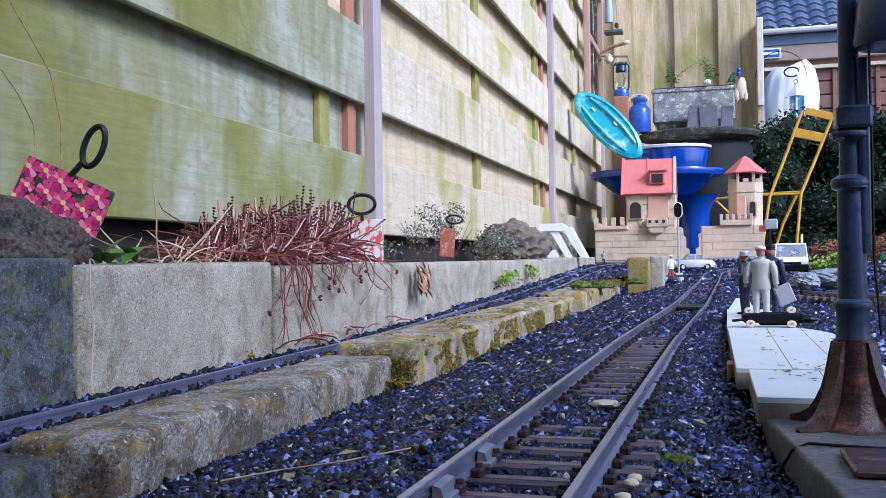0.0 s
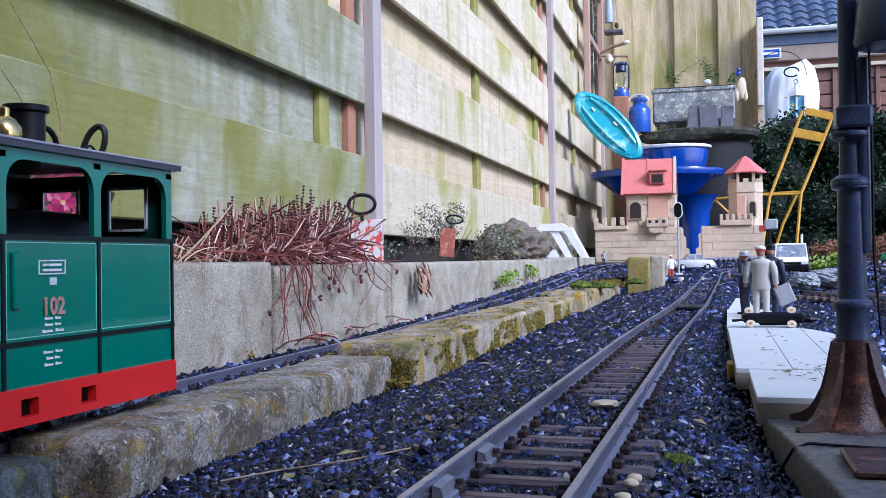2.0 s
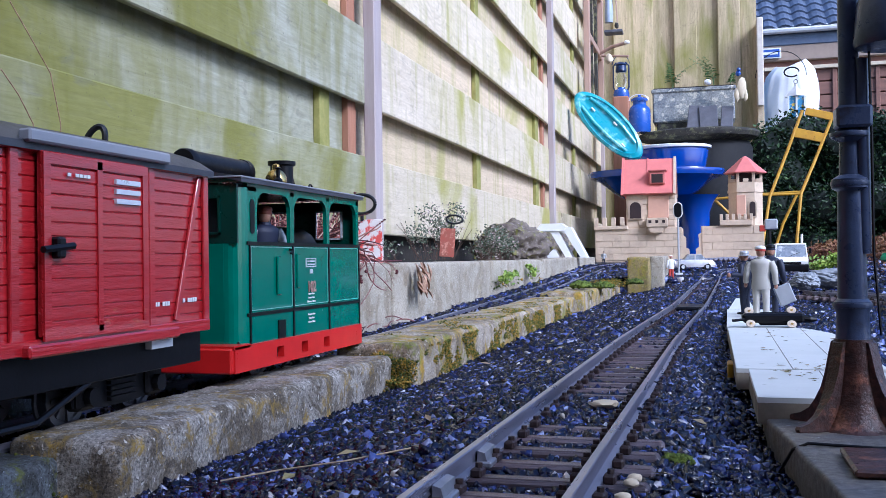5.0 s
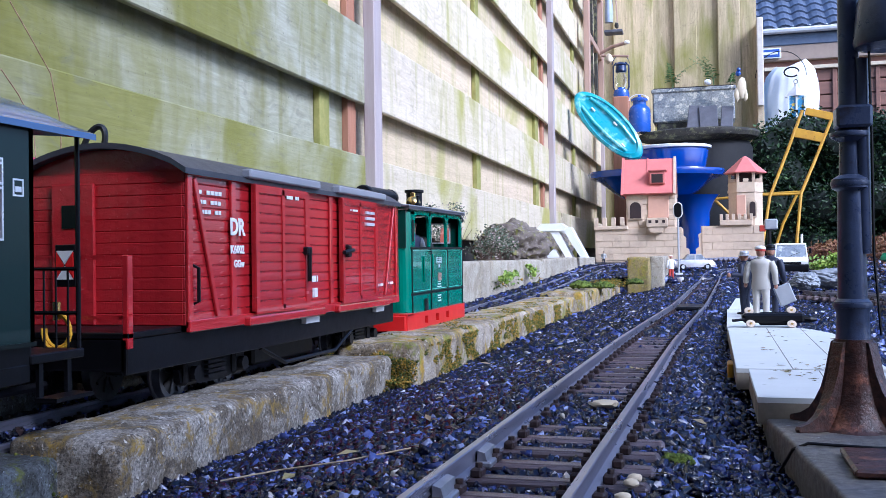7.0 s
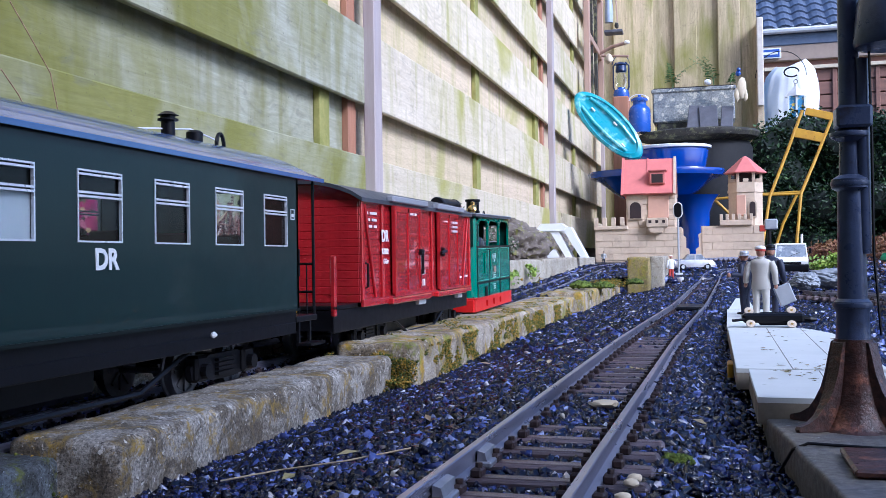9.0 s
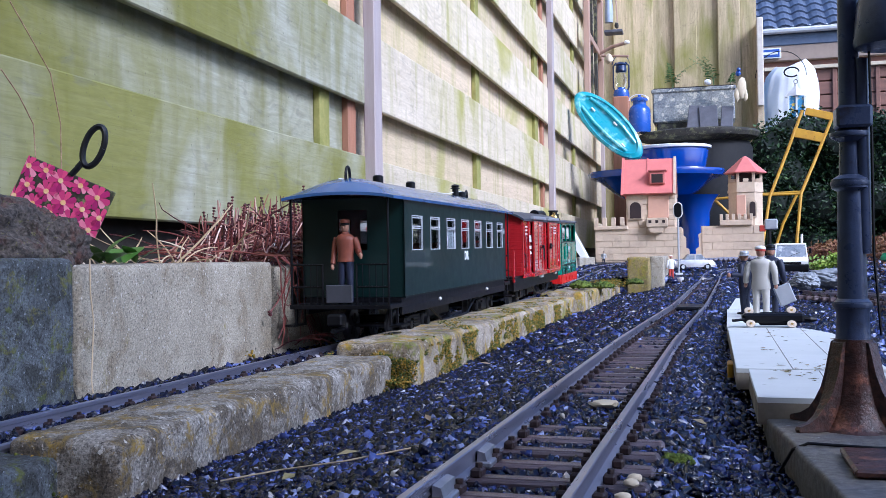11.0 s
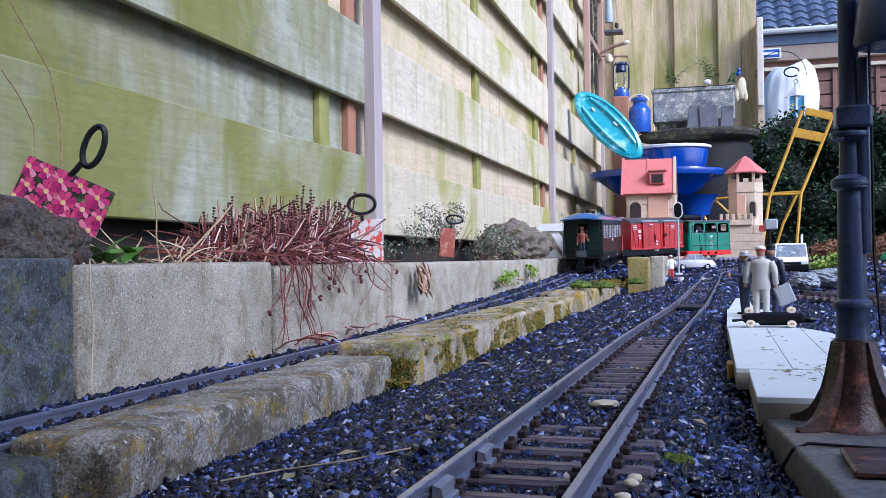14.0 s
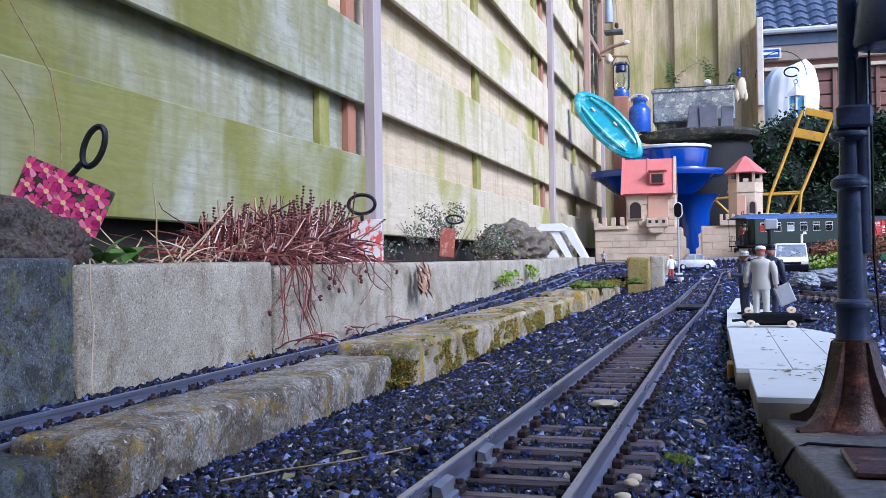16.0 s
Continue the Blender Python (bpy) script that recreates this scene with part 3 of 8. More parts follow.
def soil_strip():
    s = Shape()
    n, m = 60, 6
    for j in range(n + 1):
        for i in range(m + 1):
            x, y = -0.69 + 0.20 * i / m, -0.9 + 4.8 * j / n
            s.v.append((x, y, 0.088 + 0.012 * noise.noise(Vector((x * 20, y * 14, 0)))))
    s.f = [[j * (m + 1) + i, j * (m + 1) + i + 1, (j + 1) * (m + 1) + i + 1, (j + 1) * (m + 1) + i] for j in range(n) for i in range(m)]
    solo("soil", s, SOIL, "dark damp soil of the planting strip behind the wall", "soil", kind="structure", smooth=True)


soil_strip()

# ---- railway track ----
RAIL_PROFILE = [(-0.0036, -0.0088), (0.0036, -0.0088), (0.0036, -0.0076), (0.0008, -0.0066), (0.0008, -0.0030), (0.0016, -0.0024), (0.0016, -0.0004), (0.0012, 0.0), (-0.0012, 0.0), (-0.0016, -0.0004), (-0.0016, -0.0024), (-0.0008, -0.0030), (-0.0008, -0.0066), (-0.0036, -0.0076)]


def sweep_rail(line, off, s0, s1, step):
    s = Shape()
    n = len(RAIL_PROFILE)
    ss = np.arange(s0, s1 + 1e-6, step)
    for a in ss:
        x, y, z, h = line(float(a))
        for u, w in RAIL_PROFILE:
            s.v.append((x + (off + u) * math.cos(h), y - (off + u) * math.sin(h), z + w))
    for i in range(len(ss) - 1):
        for k in range(n):
            a, b = i * n + k, i * n + (k + 1) % n
            s.f.append([a, b, b + n, a + n])
    s.f += [list(range(n))[::-1], [(len(ss) - 1) * n + k for k in range(n)]]
    return s


def sleeper_mesh(half=0.0435):
    s = Shape()
    s.box((-half, -0.0046, -0.0165), (half, 0.0046, -0.0086), 0.0012)
    s.box((-half + 0.0015, -0.0030, -0.0088), (half - 0.0015, 0.0030, -0.0082), 0.0003)
    return s.mesh("sleeper", SLEEPER)


def chairs_mesh():
    s = Shape()
    for side in (-0.024, 0.024):
        for d in (-1, 1):
            s.box((side + d * 0.0058 - 0.0022, -0.0036, -0.0088), (side + d * 0.0058 + 0.0022, 0.0036, -0.0052), 0.0008)
            s.tube([(side + d * 0.0062, 0, -0.0056), (side + d * 0.0062, 0, -0.0036)], 0.0014, 6)
    return s.mesh("rail_chair", CHAIR)


def build_track(name, label, line, s0, s1, step, group=""):
    tr = thing(name, label, "railway track", group, kind="structure")
    for off in (-0.024, 0.024):
        part("rail", sweep_rail(line, off, s0, s1, step), RAIL, tr)
    sm, cm = sleeper_mesh(), chairs_mesh()
    a, k = s0, 0
    r = random.Random(4)
    while a < s1 and k < 290:
        x, y, z, h = line(a)
        at = pose(x, y, z, r.uniform(-1, 1), 0, -math.degrees(h) + r.uniform(-0.8, 0.8))
        sl = part("sleeper", sm, SLEEPER, tr, at=at)
        part("rail_chairs", cm, CHAIR, sl)
        a += 0.0273
        k += 1
    return tr


build_track("railway_track_upper", "narrow gauge model track with weathered rails below the wall", left_line, -0.6, 6.6, 0.05)
low = build_track("railway_track_lower", "model track with brown sleepers in dark slate ballast with sky glints", right_line, 0.16, 5.4, 0.05)
for jy in (0.316, 0.375):
    jx, jz = float(np.interp(jy, RIGHT_Y, RIGHT_X)), right_z(jy)
    jn = Shape().box((jx - 0.0222, jy - 0.010, jz - 0.0088), (jx - 0.0168, jy + 0.010, jz - 0.0062), 0.0006)
    jn.prism([(jx - 0.0224, jz - 0.0064), (jx - 0.0185, jz - 0.0064), (jx - 0.0195, jz - 0.0030), (jx - 0.0224, jz - 0.0022)], 1, jy - 0.009, jy + 0.009)
    part("rail_joiner", jn, STEEL, low)


def siding_line(s):
    """A second way that leaves the turnout and swings to the right."""
    h = min(0.03 + max(0.0, s) / 0.75, 1.25)
    x = -0.012 + 0.75 * (math.cos(0.03) - math.cos(h))
    y = 2.55 + 0.75 * (math.sin(h) - math.sin(0.03))
    extra = max(0.0, s - (1.25 - 0.03) * 0.75)
    return x + extra * math.sin(h), y + extra * math.cos(h), right_z(y) + 0.0006, h


def yard_line(s):
    """The track beyond the platform."""
    return 0.50 - s * 0.42, 1.35 + s * 0.85, right_z(1.35 + s * 0.85), -0.46


build_track("railway_siding", "curved model track leaving the turnout", siding_line, 0.12, 1.9, 0.05)
build_track("railway_yard_track", "curved model track behind the platform", yard_line, -0.6, 0.75, 0.05)


# ---- the train ----
LOCO_GREEN = mat("glossy loco green", (0.004, 0.170, 0.108), (0.003, 0.145, 0.092), 30, 0.22, bump=0.03, coat=0.5)
LOCO_DARK = mat("dark green trim", (0.004, 0.045, 0.030), (0.003, 0.035, 0.025), 30, 0.3, bump=0.03)
RED = mat("bright red frame", (0.62, 0.015, 0.012), (0.52, 0.012, 0.010), 30, 0.32, bump=0.04)
BLACK = mat("satin black", (0.006, 0.006, 0.008), (0.003, 0.003, 0.004), 50, 0.38, bump=0.05)
LINE = mat("black lining", (0.006, 0.010, 0.009), (0.005, 0.008, 0.007), 50, 0.35, bump=0)
CAR_RED = mat("brown red wagon", (0.48, 0.018, 0.021), (0.33, 0.012, 0.016), 40, 0.22, coat=0.8, bump=0.7, bscale=150, stretch=(1, 0.12, 1), fleck=(0.50, 0.07, 0.07), fleck_scale=300, fleck_at=0.72, dist=0.0016)
# pale grey that carries the highlight on door rails and the loco roof edge
HIGHLIGHT_GREY = mat("highlight-grey door rail", (0.30, 0.31, 0.34), (0.20, 0.21, 0.24), 40, 0.35, bump=0.1, stretch=(1, 0.1, 1))
ROOF_GREY = mat("dark wagon roof", (0.060, 0.062, 0.075), (0.035, 0.036, 0.045), 30, 0.45, bump=0.1)
COACH_GREEN = mat("dark coach green", (0.0050, 0.020, 0.0185), (0.004, 0.016, 0.015), 25, 0.36, bump=0.03, coat=0.2)
COACH_ROOF = mat("blue grey coach roof", (0.060, 0.125, 0.290), (0.048, 0.100, 0.240), 14, 0.20, bump=0.015, coat=0.5)
for m_, sp in ((BLACK, 0.22), (COACH_GREEN, 0.30), (LINE, 0.25)):
    m_.node_tree.nodes["Principled BSDF"].inputs["Specular IOR Level"].default_value = sp
WHITE = mat("white lettering", (0.78, 0.78, 0.76), (0.68, 0.68, 0.68), 60, 0.5, bump=0)
BRASS = mat("polished brass", (0.80, 0.58, 0.22), (0.66, 0.46, 0.16), 40, 0.22, metal=1.0, bump=0.02)
SILVER = mat("bright window frame", (0.80, 0.82, 0.86), (0.70, 0.72, 0.76), 40, 0.3, metal=0.4, bump=0)
BLIND = mat("white window blind", (0.85, 0.86, 0.86), (0.78, 0.79, 0.80), 30, 0.5, bump=0)
PALE_LINE = mat("pale green line", (0.25, 0.6, 0.5), (0.2, 0.5, 0.42), 50, 0.4, bump=0)
BRASS_NUM = mat("worn red brass figures", (0.66, 0.46, 0.38), (0.42, 0.16, 0.12), 90, 0.3, metal=0.5, bump=0)
YELLOW_HOSE = mat("yellow hose", (0.75, 0.42, 0.02), (0.65, 0.34, 0.02), 30, 0.4, bump=0)
WHEEL_STEEL = mat("wheel tyre steel", (0.30, 0.31, 0.34), (0.2, 0.2, 0.22), 40, 0.35, metal=0.9, bump=0.05)
SEAT_BROWN = mat("brown seats", (0.20, 0.07, 0.04), (0.14, 0.05, 0.03), 40, 0.6, bump=0)
GLASS = bpy.data.materials.new("window glass")
GLASS.use_nodes = True
gb = GLASS.node_tree.nodes["Principled BSDF"]
gb.inputs["Base Color"].default_value, gb.inputs["Roughness"].default_value = (0.75, 0.8, 0.82, 1), 0.03
gb.inputs["Transmission Weight"].default_value, gb.inputs["IOR"].default_value = 1.0, 1.2

# distances from the loco's nose
LOCO_MID, CAR_MID, COACH_MID = 0.115, 0.487, 1.072


def arc_roof(w, edge, top, y0, y1, thick=0.003, n=12, droop=0.0, round_end=0.0):
    """A bowed roof sheet across x; its ends may come down in a curve."""
    s = Shape()
    ys = [y0, y0 + 0.012, y0 + 0.03, y1 - 0.03, y1 - 0.012, y1] if round_end else [y0, y1]
    for yy in ys:
        d = min(yy - y0, y1 - yy)
        k = 1.0 if not round_end else (0.25 + 0.75 * math.sin(min(1.0, d / 0.03) * math.pi / 2))
        for lay in (0, -thick):
            for i in range(n + 1):
                u = -1 + 2 * i / n
                z = edge + (top - edge) * k * math.cos(u * math.pi / 2) ** 0.75 + lay
                s.v.append((u * w / 2, yy, z))
    m = n + 1
    for j in range(len(ys) - 1):
        a0, b0 = j * 2 * m, (j + 1) * 2 * m
        for i in range(n):
            s.f.append([a0 + i, a0 + i + 1, b0 + i + 1, b0 + i])
            s.f.append([a0 + m + i, b0 + m + i, b0 + m + i + 1, a0 + m + i + 1])
        s.f.append([a0, b0, b0 + m, a0 + m])
        s.f.append([a0 + n, a0 + m + n, b0 + m + n, b0 + n])
    for e in (0, (len(ys) - 1) * 2 * m):
        for i in range(n):
            s.f.append([e + i, e + m + i, e + m + i + 1, e + i + 1])
    return s


def wheelset_mesh(r=0.0168):
    s = Shape()
    for side in (-1, 1):
        x = 0.0235 * side
        prof = [(0.003, -0.004), (r * 0.75, -0.003), (r * 0.8, -0.004), (r, -0.004), (r, 0.0015), (r + 0.0018, 0.0018), (r + 0.0018, 0.0032), (r * 0.8, 0.0032), (0.003, 0.0025)]
        t = Shape().lathe(prof, 20)
        s.add([(x + side * -p[2], p[0], p[1]) for p in t.v], t.f)
        for k in range(8):
            a = k * math.pi / 4
            s.box((x - 0.0045, -0.001, 0.003), (x + 0.0045, 0.001, r * 0.78), 0, Matrix.Rotation(a, 4, "X"))
    s.tube([(-0.027, 0, 0), (0.027, 0, 0)], 0.002, 8)
    return s.mesh("wheelset", WHEEL_STEEL, True)


WHEELSET = wheelset_mesh()
WHEELS = []


def bogie(parent, y, half=0.032):
    s = Shape()
    for sx in (-1, 1):
        x = sx * 0.036
        s.prism([(y - half - 0.012, 0.020), (y - half + 0.012, 0.026), (y + half - 0.012, 0.026), (y + half + 0.012, 0.020), (y + half + 0.010, 0.012), (y + 0.014, 0.009), (y - 0.014, 0.009), (y - half - 0.010, 0.012)], 0, x - 0.002, x + 0.002)
        for e in (-1, 1):
            s.box((x - 0.005, y + e * half - 0.008, 0.010), (x + 0.005, y + e * half + 0.008, 0.027), 0.002)
            s.tube([(x + sx * 0.004, y + e * half, 0.017), (x + sx * 0.009, y + e * half, 0.017)], 0.005, 10)
        for k in range(4):
            s.box((x - 0.005, y - 0.012, 0.012 + k * 0.003), (x + 0.005, y + 0.012, 0.014 + k * 0.003))
    s.box((-0.036, y - 0.008, 0.018), (0.036, y + 0.008, 0.026), 0.002)
    b = part("bogie", s, BLACK, parent)
    for e in (-1, 1):
        w = part("wheelset", WHEELSET, WHEEL_STEEL, b, "spoked steel wheels")
        w.location = (0, y + e * half, 0.0168)
        WHEELS.append(w)
    return b


def frame_bars(s, x, y0, y1, z0, z1, t, d):
    """A thin rectangular border that stands proud of a side at x."""
    for a, b in (((y0, z0), (y1, z0 + t)), ((y0, z1 - t), (y1, z1)), ((y0, z0 + t), (y0 + t, z1 - t)), ((y1 - t, z0 + t), (y1, z1 - t))):
        s.box((min(x, x + d), a[0], a[1]), (max(x, x + d), b[0], b[1]))
    return s


def side_wall(y0, y1, z0, z1, holes, x0, x1):
    """A wall in y and z, from x0 to x1, with rectangular holes (a, b, c, d) in one row each."""
    s = Shape()
    holes = sorted(holes)
    zs = [z0, holes[0][2], holes[0][3], z1]
    ys = [y0] + [v for h in holes for v in h[:2]] + [y1]
    n, m = len(ys), 4

    def at(i, j, side):
        return side * n * m + i * m + j

    s.v = [(x, y, z) for x in (x0, x1) for y in ys for z in zs]
    solid = {(i, j) for i in range(n - 1) for j in range(3) if not (j == 1 and i % 2 == 1)}
    for i, j in solid:
        s.f.append([at(i, j, 0), at(i, j + 1, 0), at(i + 1, j + 1, 0), at(i + 1, j, 0)])
        s.f.append([at(i, j, 1), at(i + 1, j, 1), at(i + 1, j + 1, 1), at(i, j + 1, 1)])
        for di, dj, a, b in ((-1, 0, (i, j), (i, j + 1)), (1, 0, (i + 1, j + 1), (i + 1, j)), (0, -1, (i + 1, j), (i, j)), (0, 1, (i, j + 1), (i + 1, j + 1))):
            if (i + di, j + dj) not in solid:
                s.f.append([at(*a, 0), at(*b, 0), at(*b, 1), at(*a, 1)])
    return s


def side_text(name, body, size, material, parent, x, y, z, sx=1, label=""):
    """Lettering on a vehicle's side that reads along it."""
    m = Matrix.Translation((x, y, z)) @ Euler((radians(90), 0, radians(90 * sx))).to_matrix().to_4x4()
    return words(name, body, size, material, parent, m, label)


def build_loco():
    loco = thing("steam_tram_loco", "green boxy model steam tram engine with red frame", "locomotive")
    L, W = 0.115, 0.05
    z0, belt, z1 = 0.0295, 0.099, 0.143
    s = Shape()
    for sx in (-1, 1):
        x0, x1 = sorted((sx * W, sx * (W - 0.003)))
        part("side_panel", Shape().box((x0, -L + 0.012, z0), (x1, L - 0.0042, belt), 0.0004), LOCO_GREEN, loco)
    part("front_panel", Shape().box((-W, L - 0.004, z0), (W, L - 0.001, belt), 0.0004), LOCO_GREEN, loco)
    s.box((-W + 0.012, -L, z0), (W - 0.012, -L + 0.003, belt), 0.0004)
    for sx in (-1, 1):
        pts = [(sx * (W - 0.012 + 0.012 * math.sin(a)), -L + 0.012 - 0.012 * math.cos(a)) for a in [k * math.pi / 12 for k in range(7)]]
        inner = [(sx * (W - 0.014 + 0.011 * math.sin(a)), -L + 0.014 - 0.011 * math.cos(a)) for a in [k * math.pi / 12 for k in range(6, -1, -1)]]
        s.prism(pts + inner, 2, z0, z1 - 0.006)
    part("rear_panel", s, LOCO_GREEN, loco)
    # window band
    holes = [(-L + 0.032 + 0.058 * k, -L + 0.054 + 0.058 * k, belt + 0.006, z1 - 0.014) for k in range(4)]
    holes = [h for h in holes if h[1] < L - 0.006]
    part("far_window_wall", side_wall(-L + 0.012, L - 0.001, belt, z1 - 0.004, holes, -W + 0.0032, -W + 0.0052), BLACK, loco)
    for h in holes:
        fr = Shape()
        frame_bars(fr, -W + 0.0053, h[0], h[1], h[2], h[3], 0.0013, 0.0008)
        part("window_frame", fr, SILVER, loco)
    for sx in (-1, 1):
        x0, x1 = sorted((sx * W, sx * (W - 0.003)))
        u = Shape()
        for a, b in ((-L + 0.012, -L + 0.026), (-L + 0.082, -L + 0.089), (-L + 0.154, -L + 0.160), (L - 0.007, L - 0.001)):
            u.box((x0, a, belt), (x1, b, z1 - 0.005))
        u.box((x0, -L + 0.012, z1 - 0.008), (x1, L - 0.001, z1))
        for a, b in ((-L + 0.026, -L + 0.082), (-L + 0.089, -L + 0.154), (-L + 0.160, L - 0.007)):
            for e, d in ((a, 1), (b, -1)):
                tri = [(e, z1 - 0.008)] + [(e + d * 0.012 * (1 - math.sin(t)), z1 - 0.008 - 0.012 * (1 - math.cos(t))) for t in [k * math.pi / 10 for k in range(6)]]
                u.prism(tri, 0, x0, x1)
        part("window_band", u, LOCO_GREEN, loco)
        part("corner_window", Shape().prism([(-L + 0.0185 + 0.0034 * math.cos(a), 0.1175 + (0.0085 if math.sin(a) > 0 else -0.0085) + 0.0034 * math.sin(a)) for a in [2 * math.pi * q / 16 for q in range(16)]], 0, *sorted((sx * (W - 0.0006), sx * (W + 0.0005)))), LINE, loco, "dark narrow window")
        ln = Shape()
        xx = sx * W
        for z in (belt, 0.050):
            ln.box((min(xx, xx + sx * 0.0008), -L + 0.010, z - 0.0012), (max(xx, xx + sx * 0.0008), L, z + 0.0012))
        for y in (-L + 0.014, -L + 0.086, -L + 0.157, L - 0.002):
            ln.box((min(xx, xx + sx * 0.0009), y - 0.0011, z0), (max(xx, xx + sx * 0.0009), y + 0.0011, belt))
        part("lining", ln, LINE, loco)
        for y0, y1 in ((-L + 0.016, -L + 0.084), (-L + 0.088, -L + 0.155), (-L + 0.159, L - 0.004)):
            thin = Shape()
            frame_bars(thin, xx, y0, y1, 0.0525, belt - 0.0022, 0.0004, sx * 0.0004)
            part("pinstripe", thin, PALE_LINE, loco)
        part("door_grip", Shape().box((min(xx, xx + sx * 0.002), -L + 0.056, 0.062), (max(xx, xx + sx * 0.002), -L + 0.062, 0.090), 0.0006), LOCO_GREEN, loco)
        part("door_grip", Shape().box((min(xx, xx + sx * 0.002), -L + 0.091, 0.066), (max(xx, xx + sx * 0.002), -L + 0.096, 0.092), 0.0006), LOCO_GREEN, loco)
        hn = Shape().tube([(xx, -L + 0.080, 0.095), (xx + sx * 0.003, -L + 0.080, 0.095), (xx + sx * 0.003, -L + 0.076, 0.092)], 0.0009, 6)
        part("door_handle", hn, BLACK, loco)
        pl = Shape()
        frame_bars(pl, xx, -L + 0.110, -L + 0.130, 0.0815, 0.0885, 0.0007, sx * 0.0006)
        for k in range(2):
            pl.box((min(xx, xx + sx * 0.0006), -L + 0.113, 0.083 + k * 0.0025), (max(xx, xx + sx * 0.0006), -L + 0.127, 0.0842 + k * 0.0025))
        pl.box((min(xx, xx + sx * 0.0006), -L + 0.118, 0.0765), (max(xx, xx + sx * 0.0006), -L + 0.123, 0.080))
        part("maker_plate", pl, SILVER, loco)
        side_text("running_number", "102", 0.0115, BRASS_NUM, loco, xx + sx * 0.0006, -L + 0.1205, 0.0625, sx, "raised brass figures")
        bars2 = Shape()
        for k, (zz, wd) in enumerate(((0.0600, 0.012), (0.0570, 0.012), (0.0540, 0.016), (0.0440, 0.014), (0.0410, 0.010), (0.0380, 0.013))):
            for j in range(8):
                ya = -L + 0.1205 - wd / 2 + j * wd / 8
                if j != 4:
                    bars2.box((min(xx, xx + sx * 0.0005), ya, zz), (max(xx, xx + sx * 0.0005), ya + wd / 8 * 0.72, zz + (0.0014 if j in (0, 5) else 0.0010)))
        tagged(part("small_lettering", bars2, WHITE, loco), kind="stuff")
    # front and rear glazed walls
    for yy, n in ((L - 0.003, 1), (-L + 0.001, -1)):
        u = Shape()
        u.box((-W + 0.002, yy - 0.001, belt), (-0.036, yy + 0.001, z1 - 0.004))
        u.box((0.036, yy - 0.001, belt), (W - 0.002, yy + 0.001, z1 - 0.004))
        u.box((-0.010, yy - 0.001, belt), (0.010, yy + 0.001, z1 - 0.004))
        u.box((-0.036, yy - 0.001, belt), (0.036, yy + 0.001, belt + 0.006))
        u.box((-0.036, yy - 0.001, z1 - 0.012), (0.036, yy + 0.001, z1 - 0.004))
        part("end_wall", u, LOCO_DARK, loco)
        for a in (-0.036, 0.010):
            fr = Shape()
            fmat = SILVER if n > 0 else LOCO_DARK
            for p, q in (((a, belt + 0.006), (a + 0.026, belt + 0.0075)), ((a, z1 - 0.0135), (a + 0.026, z1 - 0.012)), ((a, belt + 0.006), (a + 0.0015, z1 - 0.012)), ((a + 0.0245, belt + 0.006), (a + 0.026, z1 - 0.012))):
                fr.box((p[0], yy - 0.0025, p[1]), (q[0], yy - 0.0012, q[1]))
            part("window_frame", fr, fmat, loco)
    # roof and what stands on it
    r = arc_roof(2 * W + 0.006, z1, z1 + 0.006, -L - 0.003, L + 0.005, 0.003)
    rf = part("roof", r, ROOF_GREY, loco, smooth=True)
    part("eaves_strip", Shape().box((-W - 0.002, -L - 0.001, z1 - 0.003), (W + 0.002, L + 0.003, z1 - 0.0002), 0.0005), LOCO_GREEN, loco)
    # thin pale strip stands in for the bright highlight on the roof's edge
    part("roof_edge", Shape().box((-W - 0.0036, -L - 0.0035, z1 - 0.0002), (W + 0.0036, L + 0.0055, z1 + 0.0012), 0.0004), HIGHLIGHT_GREY, loco, "pale strip painting the highlight along the roof edge")
    zt = z1 + 0.005
    part("condenser_tank", Shape().lathe([(0.002, -0.050), (0.0095, -0.049), (0.0105, -0.047), (0.0105, -0.041), (0.0098, -0.0405), (0.0098, 0.0405), (0.0105, 0.041), (0.0105, 0.047), (0.0095, 0.049), (0.002, 0.050)], 20), BLACK, loco, smooth=True, at=pose(-0.010, -0.036, zt + 0.0105, 90, 0, 0))
    q = Shape()
    for y in (-0.074, -0.031, 0.006):
        q.box((-0.020, y - 0.003, zt - 0.002), (0.000, y + 0.003, zt + 0.004), 0.001)
    part("tank_saddle", q, BLACK, loco)
    part("steam_dome", Shape().lathe([(0.001, 0), (0.008, 0), (0.0085, 0.003), (0.0085, 0.007), (0.006, 0.0115), (0.003, 0.013), (0.003, 0.017), (0.001, 0.018)], 16, (0.018, 0.012, zt - 0.001)), BRASS, loco, "polished brass dome", smooth=True)
    part("chimney", Shape().lathe([(0.001, 0), (0.010, 0), (0.0095, 0.003), (0.0095, 0.018), (0.0115, 0.019), (0.0115, 0.022), (0.009, 0.0222), (0.008, 0.012), (0.001, 0.012)], 18, (0.012, 0.036, zt - 0.001)), BLACK, loco, smooth=True)
    lp = Shape().tube([(0.01 + 0.0, 0.053 + 0.011 * math.cos(a), zt + 0.011 * math.sin(a) * 1.1) for a in [k * math.pi / 10 for k in range(11)]], 0.0016, 8)
    part("lifting_hook", lp, BLACK, loco)
    rg = Shape().tube([(0.018, 0.082 + 0.005 * math.cos(a), zt + 0.006 * math.sin(a) - 0.001) for a in [k * math.pi / 8 for k in range(9)]], 0.0008, 6)
    part("roof_ring", rg, BLACK, loco)
